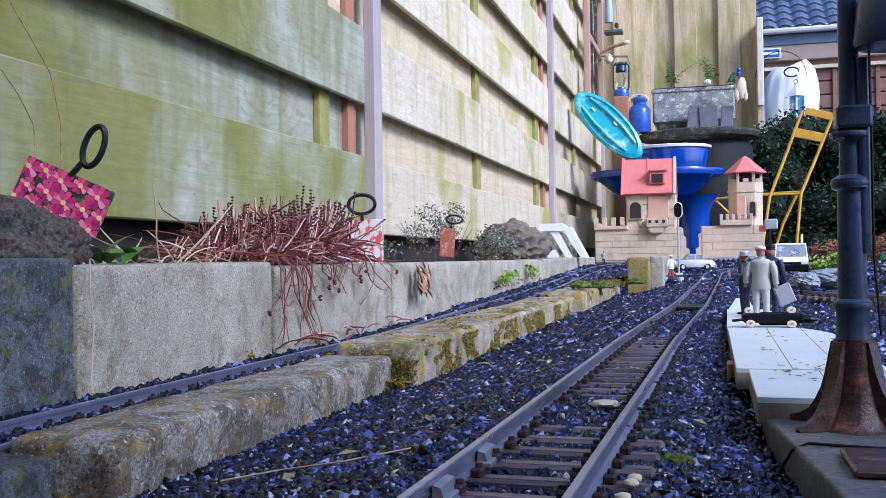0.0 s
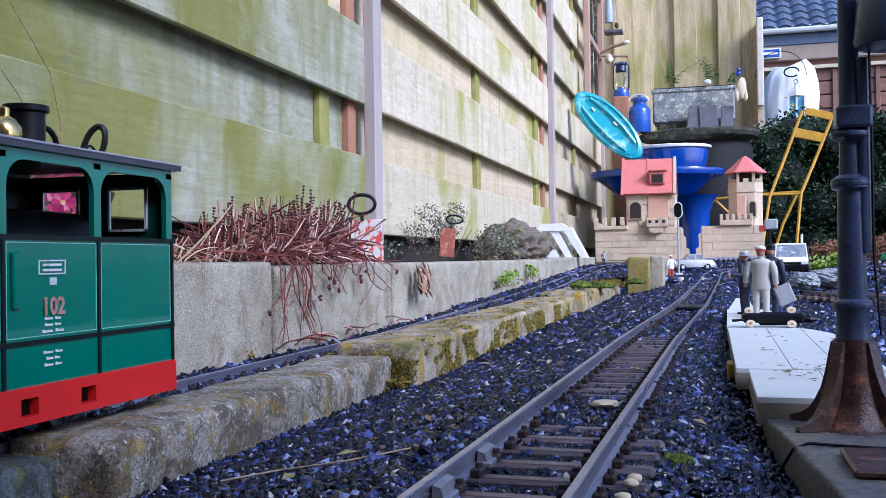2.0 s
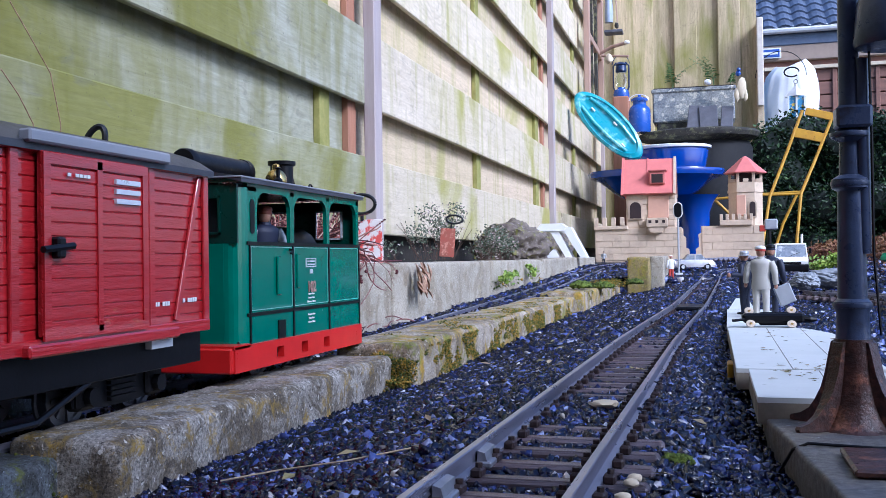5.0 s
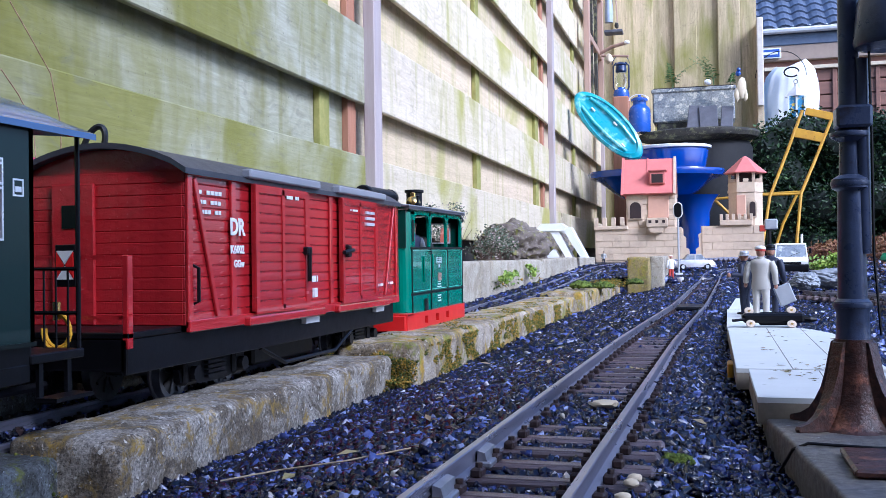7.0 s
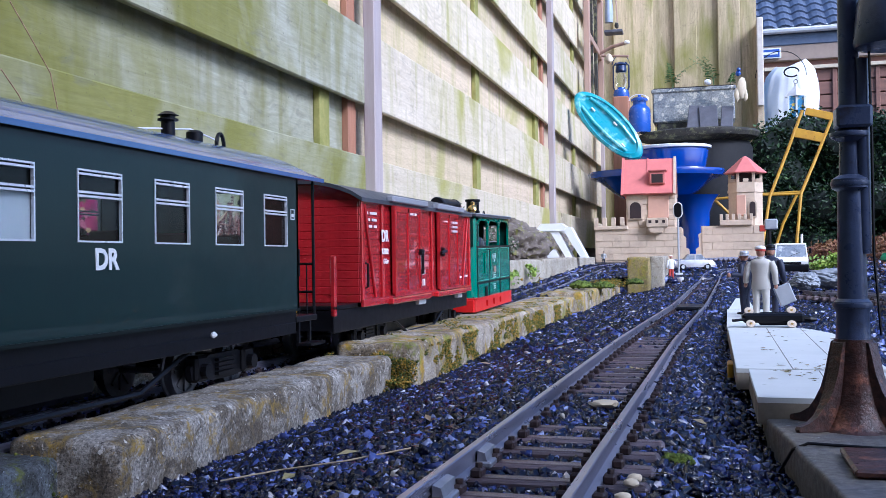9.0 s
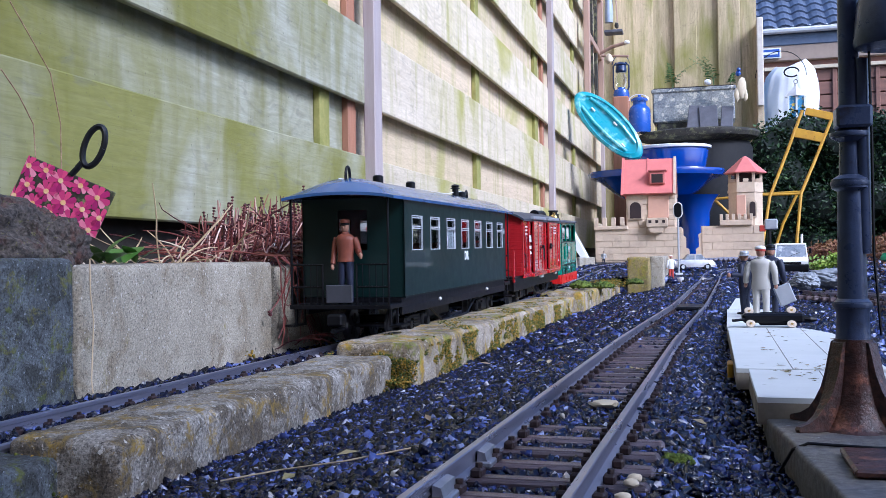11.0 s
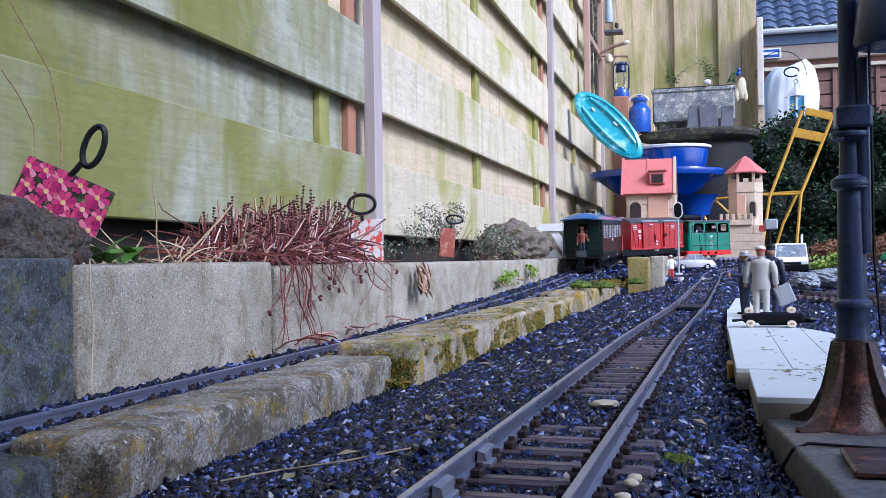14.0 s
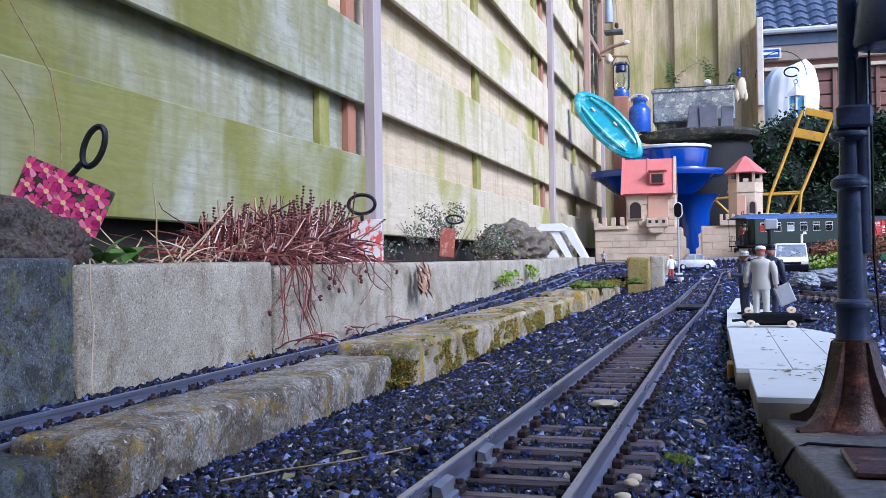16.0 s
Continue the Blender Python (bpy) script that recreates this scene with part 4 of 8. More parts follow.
    part("valve", Shape().lathe([(0.001, 0), (0.0035, 0), (0.0035, 0.004), (0.0015, 0.006), (0.0015, 0.012), (0.003, 0.013), (0.001, 0.014)], 10, (0.03, -0.01, zt - 0.002)), BLACK, loco, smooth=True)
    part("boiler", Shape().tube([(0, -0.02, 0.092), (0, 0.085, 0.092)], 0.024, 16), BLACK, loco, smooth=True)
    part("floor_plate", Shape().box((-W + 0.003, -L + 0.003, z0), (W - 0.003, L - 0.004, z0 + 0.003)), BLACK, loco)
    # red frame with slots
    for sx in (-1, 1):
        fs = side_wall(-L - 0.014, L - 0.004, 0.0128, z0 + 0.0005, [(-L + 0.050 + k * 0.044, -L + 0.062 + k * 0.044, 0.0168, 0.0250) for k in range(3)], *sorted((sx * (W + 0.003), sx * (W - 0.002))))
        part("side_frame", fs, RED, loco)
    part("buffer_beam", Shape().box((-W - 0.002, -L - 0.018, 0.0128), (W + 0.002, -L - 0.012, z0), 0.001), RED, loco)
    part("buffer_beam", Shape().box((-W - 0.002, L - 0.006, 0.0128), (W + 0.002, L, z0), 0.001), RED, loco)
    part("footplate", Shape().box((-W - 0.003, -L - 0.016, z0 - 0.001), (W + 0.003, -L + 0.008, z0 + 0.0015)), RED, loco)
    part("step_recess", Shape().box((W - 0.001, -L + 0.058, z0 + 0.001), (W + 0.0012, -L + 0.070, z0 + 0.014)), LINE, loco)
    part("underframe", Shape().box((-0.03, -L + 0.02, 0.011), (0.03, L - 0.02, 0.0290)), BLACK, loco)
    for y in (-0.045, 0.045):
        w = part("wheelset", WHEELSET, WHEEL_STEEL, loco, "spoked steel wheels")
        w.location = (0, y, 0.0168)
        WHEELS.append(w)
    return loco


def build_box_car():
    car = thing("box_car", "brown-red planked model goods van with dark roof", "goods wagon")
    L, W, z0, z1 = 0.20, 0.055, 0.049, 0.141
    NP = 13
    ph = (z1 - z0) / NP
    b = Shape().box((-W + 0.002, -L + 0.002, z0), (W - 0.002, L - 0.002, z1))
    top = [(-W + 0.002, z1)] + [(W * math.sin(a) * 0.96, z1 + 0.015 * math.cos(a)) for a in [(-1 + 2 * k / 10) * math.pi / 2 * 0.97 for k in range(11)]] + [(W - 0.002, z1)]
    b.prism(top, 1, -L + 0.002, L - 0.002)
    part("body", b, CAR_RED, car)
    pm = Shape().box((0, -L, 0.0001), (0.0028, L, ph - 0.0001), 0.0005).mesh("plank", CAR_RED)
    em = Shape().box((-W + 0.001, 0, 0.0001), (W - 0.001, 0.0026, ph - 0.0001), 0.0004).mesh("plank", CAR_RED)
    for k in range(NP):
        part("plank", pm, CAR_RED, car, at=pose(W - 0.0022, 0, z0 + k * ph))
        part("plank", pm, CAR_RED, car, at=pose(-W + 0.0022, 0, z0 + k * ph, 0, 0, 180) @ pose(0, 0, 0))
        part("plank", em, CAR_RED, car, at=pose(0, -L - 0.0002, z0 + k * ph))
        part("plank", em, CAR_RED, car, at=pose(0, L - 0.0024, z0 + k * ph))
    for sx in (-1, 1):
        def bar(name, y0, y1, a, c, d=0.0022):
            x = sx * (W + 0.0006)
            part(name, Shape().box((min(x, x + sx * d), y0, a), (max(x, x + sx * d), y1, c), 0.0005), CAR_RED, car)
        for y in (-L, -L + 0.055, -0.024, 0.024, 0.135, L - 0.005):
            bar("side_post", y, y + 0.006, z0 - 0.002, z1)
        bar("sill_beam", -L, L, z0 - 0.004, z0 + 0.003, 0.003)
        bar("top_beam", -L, L, z1 - 0.003, z1, 0.003)
        for ya, yb in ((-L + 0.009, -L + 0.037), (L - 0.009, L - 0.037)):
            x = sx * (W + 0.0018)
            m = Matrix.Translation((x, (ya + yb) / 2, (z0 + z1) / 2))
            ang = math.atan2(z0 + 0.004 - (z1 - 0.004), yb - ya)
            ln = math.hypot(yb - ya, z1 - z0 - 0.008)
            part("diagonal_brace", Shape().box((-0.001, -ln / 2, -0.002), (0.001, ln / 2, 0.002), 0.0004, m @ Matrix.Rotation(ang, 4, "X")), CAR_RED, car)
        for dy0, dy1 in ((-0.118, -0.030), (0.042, 0.128)):
            x = sx * (W + 0.003)
            n = 13
            dh = (z1 - z0 - 0.006) / n
            dr = part("sliding_door", Shape().box((min(x, x + sx * 0.0016), dy0, z0 + 0.004), (max(x, x + sx * 0.0016), dy1, z1 - 0.002)), CAR_RED, car)
            dm = Shape().box((min(0, sx * 0.0027), dy0, 0.0001), (max(0, sx * 0.0027), dy1, dh - 0.0001), 0.0005).mesh("plank", CAR_RED)
            for k in range(n):
                part("plank", dm, CAR_RED, dr, at=pose(x, 0, z0 + 0.004 + k * dh))
            f2 = Shape()
            frame_bars(f2, x + sx * 0.0024, dy0, dy1, z0 + 0.002, z1 - 0.003, 0.005, sx * 0.0012)
            mid = (dy0 + dy1) / 2
            f2.box((min(x + sx * 0.0024, x + sx * 0.0036), mid - 0.002, z0 + 0.004), (max(x + sx * 0.0024, x + sx * 0.0036), mid + 0.002, z1 - 0.004))
            part("door_frame", f2, CAR_RED, dr)
            ht = Shape()
            if dy0 < 0:
                ht.tube([(x + sx * 0.006, dy1 - 0.004, z0 + 0.022), (x + sx * 0.006, dy1 - 0.004, z0 + 0.046)], 0.0016, 6)
                ht.box((min(x, x + sx * 0.007), dy1 - 0.008, z0 + 0.042), (max(x, x + sx * 0.007), dy1, z0 + 0.048), 0.001)
            else:
                ht.tube([(x + sx * 0.006, dy0 - 0.004, z0 + 0.044), (x + sx * 0.006, dy0 + 0.018, z0 + 0.046)], 0.0018, 6)
                ht.box((min(x, x + sx * 0.007), dy0 + 0.006, z0 + 0.040), (max(x, x + sx * 0.007), dy0 + 0.012, z0 + 0.050), 0.001)
            part("door_handle", ht, BLACK, dr)
            xx = sx * (W + 0.002)
            part("door_rail", Shape().box((min(xx, xx + sx * 0.007), dy0 - 0.012, z1 + 0.0005), (max(xx, xx + sx * 0.007), dy1 + 0.02, z1 + 0.0065), 0.001), HIGHLIGHT_GREY, car, "pale highlight-grey door rail")
            part("door_sill", Shape().box((min(xx, xx + sx * 0.006), dy0 - 0.012, z0 - 0.005), (max(xx, xx + sx * 0.006), dy1 + 0.03, z0 + 0.001), 0.001), CAR_RED, car)
        x = sx * (W + 0.0012)
        xt = sx * (W + 0.0029)
        side_text("railway_letters", "DR", 0.0150, WHITE, car, xt, -L + 0.0622, z0 + 0.055, sx, "white lettering")
        side_text("wagon_number", "K6002", 0.0072, WHITE, car, xt, -L + 0.0620, z0 + 0.043, sx)
        side_text("wagon_class", "GGw", 0.0065, WHITE, car, xt, -L + 0.0640, z0 + 0.034, sx)
        bars = Shape()
        for yy, zz, w, h in ((-L + 0.030, 0.128, 0.030, 0.003), (-L + 0.030, 0.122, 0.028, 0.003), (-L + 0.031, 0.116, 0.026, 0.003), (-0.006, 0.070, 0.012, 0.006), (-0.006, 0.058, 0.010, 0.009), (0.068, 0.128, 0.018, 0.002), (0.150, 0.062, 0.016, 0.003), (0.180, 0.063, 0.016, 0.003), (-0.058, 0.131, 0.022, 0.003)):
            x2 = x + sx * (0.0055 if -0.118 < yy < -0.03 or 0.042 < yy < 0.128 else 0.0)
            for j in range(6):
                if (j + int(zz * 1000)) % 5 != 4:
                    bars.box((min(x2, x2 + sx * 0.0004), yy - w / 2 + j * w / 6, zz), (max(x2, x2 + sx * 0.0004), yy - w / 2 + (j + 0.75) * w / 6, zz + h * 0.8))
        tagged(part("small_lettering", bars, WHITE, car), kind="stuff")
        lv = Shape()
        for k in range(3):
            lv.box((min(x, x + sx * 0.006), 0.098, 0.117 + k * 0.005), (max(x, x + sx * 0.006), 0.120, 0.1195 + k * 0.005))
        part("vent_louvre", lv, SILVER, car)
        xp = sx * 0.052
        pl = Shape()
        for yy, w in ((-0.010, 0.026), (0.150, 0.022)):
            pl.box((min(xp, xp + sx * 0.004), yy - w / 2, 0.0385), (max(xp, xp + sx * 0.004), yy + w / 2, 0.0445))
        part("label_plate", pl, WHITE, car)
        gr = Shape().tube([(sx * W, -L + 0.008, z0 + 0.012), (sx * (W + 0.005), -L + 0.008, z0 + 0.014), (sx * (W + 0.005), -L + 0.008, z0 + 0.034), (sx * W, -L + 0.008, z0 + 0.036)], 0.0011, 6)
        part("grab_rail", gr, BLACK, car)
    part("roof", arc_roof(2 * W + 0.010, z1 + 0.001, z1 + 0.018, -L - 0.006, L + 0.004, 0.0035), ROOF_GREY, car, smooth=True)
    uf = Shape()
    for x in (-0.050, 0.050):
        uf.box((x - 0.002, -L - 0.055, 0.026), (x + 0.002, L, 0.0455), 0.0006)
        uf.tube([(x, -0.09, 0.026), (x, -0.05, 0.012), (x, 0.05, 0.012), (x, 0.09, 0.026)], 0.0016, 6)
    uf.box((-0.05, -L - 0.055, 0.028), (0.05, L, 0.0450))
    uf.box((-0.03, -0.06, 0.010), (0.03, 0.05, 0.028), 0.002)
    part("underframe", uf, BLACK, car)
    # brake platform at the rear
    pf = Shape().box((-W + 0.002, -L - 0.055, 0.0455), (W - 0.002, -L, 0.049), 0.0005)
    part("platform", pf, BLACK, car)
    rl = Shape()
    for x in (-W + 0.004, W - 0.004):
        rl.box((x - 0.002, -L - 0.055, 0.040), (x + 0.002, -L - 0.050, 0.091), 0.0006)
    rl.box((-W + 0.004, -L - 0.053, 0.0885), (W - 0.004, -L - 0.051, 0.091))
    rl.box((-W + 0.004, -L - 0.053, 0.056), (W - 0.004, -L - 0.051, 0.058))
    part("platform_railing", rl, CAR_RED, car)
    y = -L - 0.0575
    tb = part("signal_board", Shape().box((0.010, y - 0.0008, 0.074), (0.023, y + 0.0008, 0.097), 0.0004), BLACK, car)
    part("white_triangle", Shape().prism([(0.0112, 0.078), (0.0218, 0.078), (0.0165, 0.0853)], 1, y - 0.0014, y - 0.0008), WHITE, tb)
    part("white_triangle", Shape().prism([(0.0112, 0.0936), (0.0218, 0.0936), (0.0165, 0.0863)], 1, y - 0.0014, y - 0.0008), WHITE, tb)
    part("red_triangle", Shape().prism([(0.0112, 0.0787), (0.0160, 0.0858), (0.0112, 0.0929)], 1, y - 0.0015, y - 0.0008), RED, tb)
    part("red_triangle", Shape().prism([(0.0218, 0.0787), (0.0170, 0.0858), (0.0218, 0.0929)], 1, y - 0.0015, y - 0.0008), RED, tb)
    part("hose_valve", Shape().tube([(0.012, y - 0.002, 0.056), (0.012, y - 0.002, 0.066)], 0.0022, 8), BRASS, car)
    for q in range(2):
        part("air_hose", Shape().tube([(0.013 + (0.0075 + 0.0015 * q) * math.sin(a), y - 0.003 - 0.001 * q, 0.050 + (0.0085 + 0.0015 * q) * math.cos(a)) for a in [k * math.pi / 9 for k in range(15)]], 0.0009, 6), YELLOW_HOSE, car, "yellow looped hose")
    dr = Shape().box((-0.034, -L - 0.003, z0), (-0.004, -L - 0.0005, z1 - 0.006), 0.0008)
    part("end_door", dr, CAR_RED, car)
    part("end_window", Shape().box((-0.026, -L - 0.0036, 0.108), (-0.014, -L - 0.0024, 0.122)), LINE, car)
    part("coupling", Shape().tube([(0, -L - 0.055, 0.020), (0, -L - 0.078, 0.020)], 0.0025, 6), BLACK, car)
    part("coupling", Shape().tube([(0, L, 0.020), (0, L + 0.07, 0.020)], 0.0025, 6), BLACK, car)
    for y in (-0.135, 0.135):
        bogie(car, y)
    return car


def build_coach():
    c = thing("passenger_coach", "dark green model railway coach with grey roof", "railway coach")
    L, W, z0, z1 = 0.252, 0.055, 0.050, 0.151
    wins = [-0.2045 + 0.0695 * k for k in range(7)]
    wz0, wz1 = 0.097, 0.1335
    for sx in (-1, 1):
        x0, x1 = sorted((sx * W, sx * (W - 0.0025)))
        part("side_wall", side_wall(-L, L, z0, z1, [(y - 0.0190, y + 0.0190, wz0, wz1) for y in wins], x0, x1), COACH_GREEN, c)
        x = sx * W
        for k, y in enumerate(wins):
            wf = Shape()
            frame_bars(wf, x - sx * 0.0012, y - 0.0190, y + 0.0190, wz0, wz1, 0.0009, sx * 0.0018)
            for z in (wz0 + 0.0225, wz0 + 0.0245, wz1 - 0.0030):
                wf.box((min(x - sx * 0.001, x + sx * 0.0008), y - 0.0180, z), (max(x - sx * 0.001, x + sx * 0.0008), y + 0.0180, z + 0.0011))
            w = part("window", wf, SILVER, c, "bright metal window frame")
            g = part("pane", Shape().box((x - sx * 0.0016 - 0.0002, y - 0.0188, wz0), (x - sx * 0.0016 + 0.0002, y + 0.0188, wz1)), GLASS, w)
            if k == 2:
                part("blind", Shape().box((x - sx * 0.0024 - 0.0002, y - 0.0188, wz0), (x - sx * 0.0024 + 0.0002, y + 0.0188, wz0 + 0.0225)), BLIND, w, "white pane")
        side_text("railway_letters", "DR", 0.0150, WHITE, c, x + sx * 0.0002, 0.009, 0.0835, sx, "white lettering")
        tg = Shape()
        frame_bars(tg, x, L - 0.014, L - 0.007, 0.117, 0.125, 0.0008, sx * 0.0004)
        tg.box((min(x, x + sx * 0.0004), L - 0.0125, 0.119), (max(x, x + sx * 0.0004), L - 0.0085, 0.1215))
        part("class_sign", tg, SILVER, c)
        tr = Shape().box((min(x, x + sx * 0.001), -L, z0 - 0.001), (max(x, x + sx * 0.001), L, z0 + 0.001))
        part("sill_strip", tr, LINE, c)
    for e in (-1, 1):
        y = e * L
        ew = Shape()
        for a, b in ((-W, -0.016), (0.016, W)):
            ew.box((a, min(y, y - e * 0.003), z0), (b, max(y, y - e * 0.003), z1))
        ew.box((-0.016, min(y, y - e * 0.003), z1 - 0.012), (0.016, max(y, y - e * 0.003), z1))
        ew.box((-0.016, min(y, y - e * 0.003), z0), (0.016, max(y, y - e * 0.003), 0.098))
        part("end_wall", ew, COACH_GREEN, c)
        part("pane", Shape().box((-0.016, y - 0.0003 - e * 0.0015, 0.098), (0.016, y + 0.0003 - e * 0.0015, z1 - 0.012)), GLASS, c)
        pf = Shape().box((-W + 0.002, min(y, y + e * 0.040), 0.040), (W - 0.002, max(y, y + e * 0.040), 0.0445), 0.0006)
        part("platform", pf, BLACK, c)
        yr = y + e * 0.038
        for sg in (-1, 1):
            part("corner_post", Shape().tube([(sg * (W - 0.004), yr, 0.042), (sg * (W - 0.004), yr, z1 - 0.001)], 0.0012, 6), BLACK, c)
            rl = Shape().tube([(sg * 0.018, yr, 0.042), (sg * 0.018, yr, 0.084), (sg * (W - 0.004), yr, 0.084)], 0.0012, 6)
            rl.tube([(sg * 0.018, yr, 0.062), (sg * (W - 0.004), yr, 0.062)], 0.0011, 6)
            for k in range(4):
                rl.tube([(sg * (0.024 + k * 0.007), yr, 0.044), (sg * (0.024 + k * 0.007), yr, 0.084)], 0.0006, 5)
            part("platform_railing", rl, BLACK, c)
        for sx in (-1, 1):
            st = Shape()
            st.box((min(sx * 0.050, sx * 0.062), min(y + e * 0.006, y + e * 0.034), 0.022), (max(sx * 0.050, sx * 0.062), max(y + e * 0.006, y + e * 0.034), 0.024))
            st.box((sx * 0.050 - 0.001, y + e * 0.008, 0.022), (sx * 0.050 + 0.001, y + e * 0.011, 0.042))
            st.box((sx * 0.050 - 0.001, y + e * 0.029, 0.022), (sx * 0.050 + 0.001, y + e * 0.032, 0.042))
            part("step", st, BLACK, c)
        tp = Shape().box((-0.014, yr - 0.001 + e * 0.0014, 0.046), (0.014, yr + 0.001 + e * 0.0014, 0.064), 0.0008)
        part("fall_plate", tp, ROOF_GREY, c)
        cp = Shape().tube([(0, y + e * 0.03, 0.020), (0, y + e * 0.058, 0.020)], 0.0025, 6)
        cp.box((-0.008, min(y + e * 0.04, y + e * 0.055), 0.024), (0.008, max(y + e * 0.04, y + e * 0.055), 0.036), 0.002)
        part("coupling", cp, BLACK, c)
    part("roof", arc_roof(2 * W + 0.008, z1, z1 + 0.020, -0.2945, 0.2945, 0.003, 16, round_end=1.0), COACH_ROOF, c, smooth=True)
    zt = z1 + 0.018
    part("roof_vent", Shape().lathe([(0.001, -0.012), (0.005, -0.012), (0.0045, 0.005), (0.007, 0.0055), (0.007, 0.0065), (0.005, 0.007), (0.005, 0.0085), (0.0072, 0.009), (0.003, 0.0115), (0.001, 0.0115)], 14, (0.004, 0.155, zt + 0.0075)), BLACK, c, smooth=True)
    for y in (-0.18, -0.06, 0.19):
        part("roof_vent", Shape().lathe([(0.001, -0.003), (0.006, -0.003), (0.006, 0.009), (0.004, 0.0105), (0.001, 0.0105)], 12, (0.004, y, zt)), BLACK, c, smooth=True)
    for e in (-1, 1):
        hk = Shape().tube([(0.0, (0.235 if e > 0 else -0.262) + 0.006 * math.cos(a), z1 + 0.021 + 0.011 * math.sin(a) - (0.006 if k in (0, 8) else 0)) for k, a in [(k, k * math.pi / 8) for k in range(9)]], 0.0015, 6)
        part("lifting_hook", hk, BLACK, c)
    wr = Shape().tube([(-0.002, 0.232, zt + 0.009), (0.004, 0.185, zt + 0.011), (0.0, 0.12, zt + 0.004), (0.0, -0.10, zt + 0.003), (-0.003, -0.28, zt + 0.001)], 0.0006, 5)
    part("roof_cable", wr, WHITE, c)
    uf = Shape()
    uf.box((-0.052, -L - 0.001, 0.040), (0.052, L + 0.001, 0.0495))
    for x in (-0.051, 0.051):
        uf.box((x - 0.0015, -L, 0.032), (x + 0.0015, L, 0.0405), 0.0005)
        uf.tube([(x * 0.8, -0.12, 0.033), (x * 0.8, -0.06, 0.012), (x * 0.8, 0.06, 0.012), (x * 0.8, 0.12, 0.033)], 0.0016, 6)
    uf.box((-0.03, -0.05, 0.012), (0.02, 0.05, 0.034), 0.003)
    part("underframe", uf, BLACK, c)
    seats = Shape()
    for k in range(7):
        for sx in (-1, 1):
            y = wins[k]
            seats.box((sx * 0.014, y - 0.022, 0.052), (sx * 0.046, y - 0.017, 0.105), 0.001)
            seats.box((sx * 0.014, y - 0.017, 0.052), (sx * 0.046, y + 0.004, 0.072), 0.001)
    part("seats", seats, SEAT_BROWN, c)
    part("floor_plate", Shape().box((-W + 0.003, -L + 0.003, 0.0495), (W - 0.003, L - 0.003, 0.052)), BLACK, c)
    lm = Shape().lathe([(0.0005, 0), (0.0016, 0.0), (0.0022, 0.0015), (0.0008, 0.0035)], 10)
    for y in (-0.12, 0.12):
        k = part("tail_lamp", lm, WHITE, c, at=pose(W - 0.001, y, 0.041, 0, 90, 0))
    for y in (-0.165, 0.165):
        bogie(c, y)
    return c


LOCO, BOX_CAR, COACH = build_loco(), build_box_car(), build_coach()

SKIN = mat("figure paint", (0.45, 0.24, 0.16), (0.38, 0.2, 0.13), 30, 0.6, bump=0)
JACKET = mat("red brown figure jacket", (0.26, 0.075, 0.040), (0.18, 0.05, 0.03), 60, 0.55, bump=0.1)
NAVY = mat("navy figure coat", (0.015, 0.02, 0.05), (0.01, 0.014, 0.035), 30, 0.6, bump=0)


class Figure(Shape):
    """A painted model figure, feet at the origin, facing +y; keeps the paint of each run of faces."""

    def __init__(self):
        self.v, self.f, self.runs = [], [], []

    def paint(self, idx):
        self.runs.append((len(self.f), idx))
        return self


TROUSERS, COAT, FLESH, HAT, BAND, SHOE, SLEEVE = range(7)


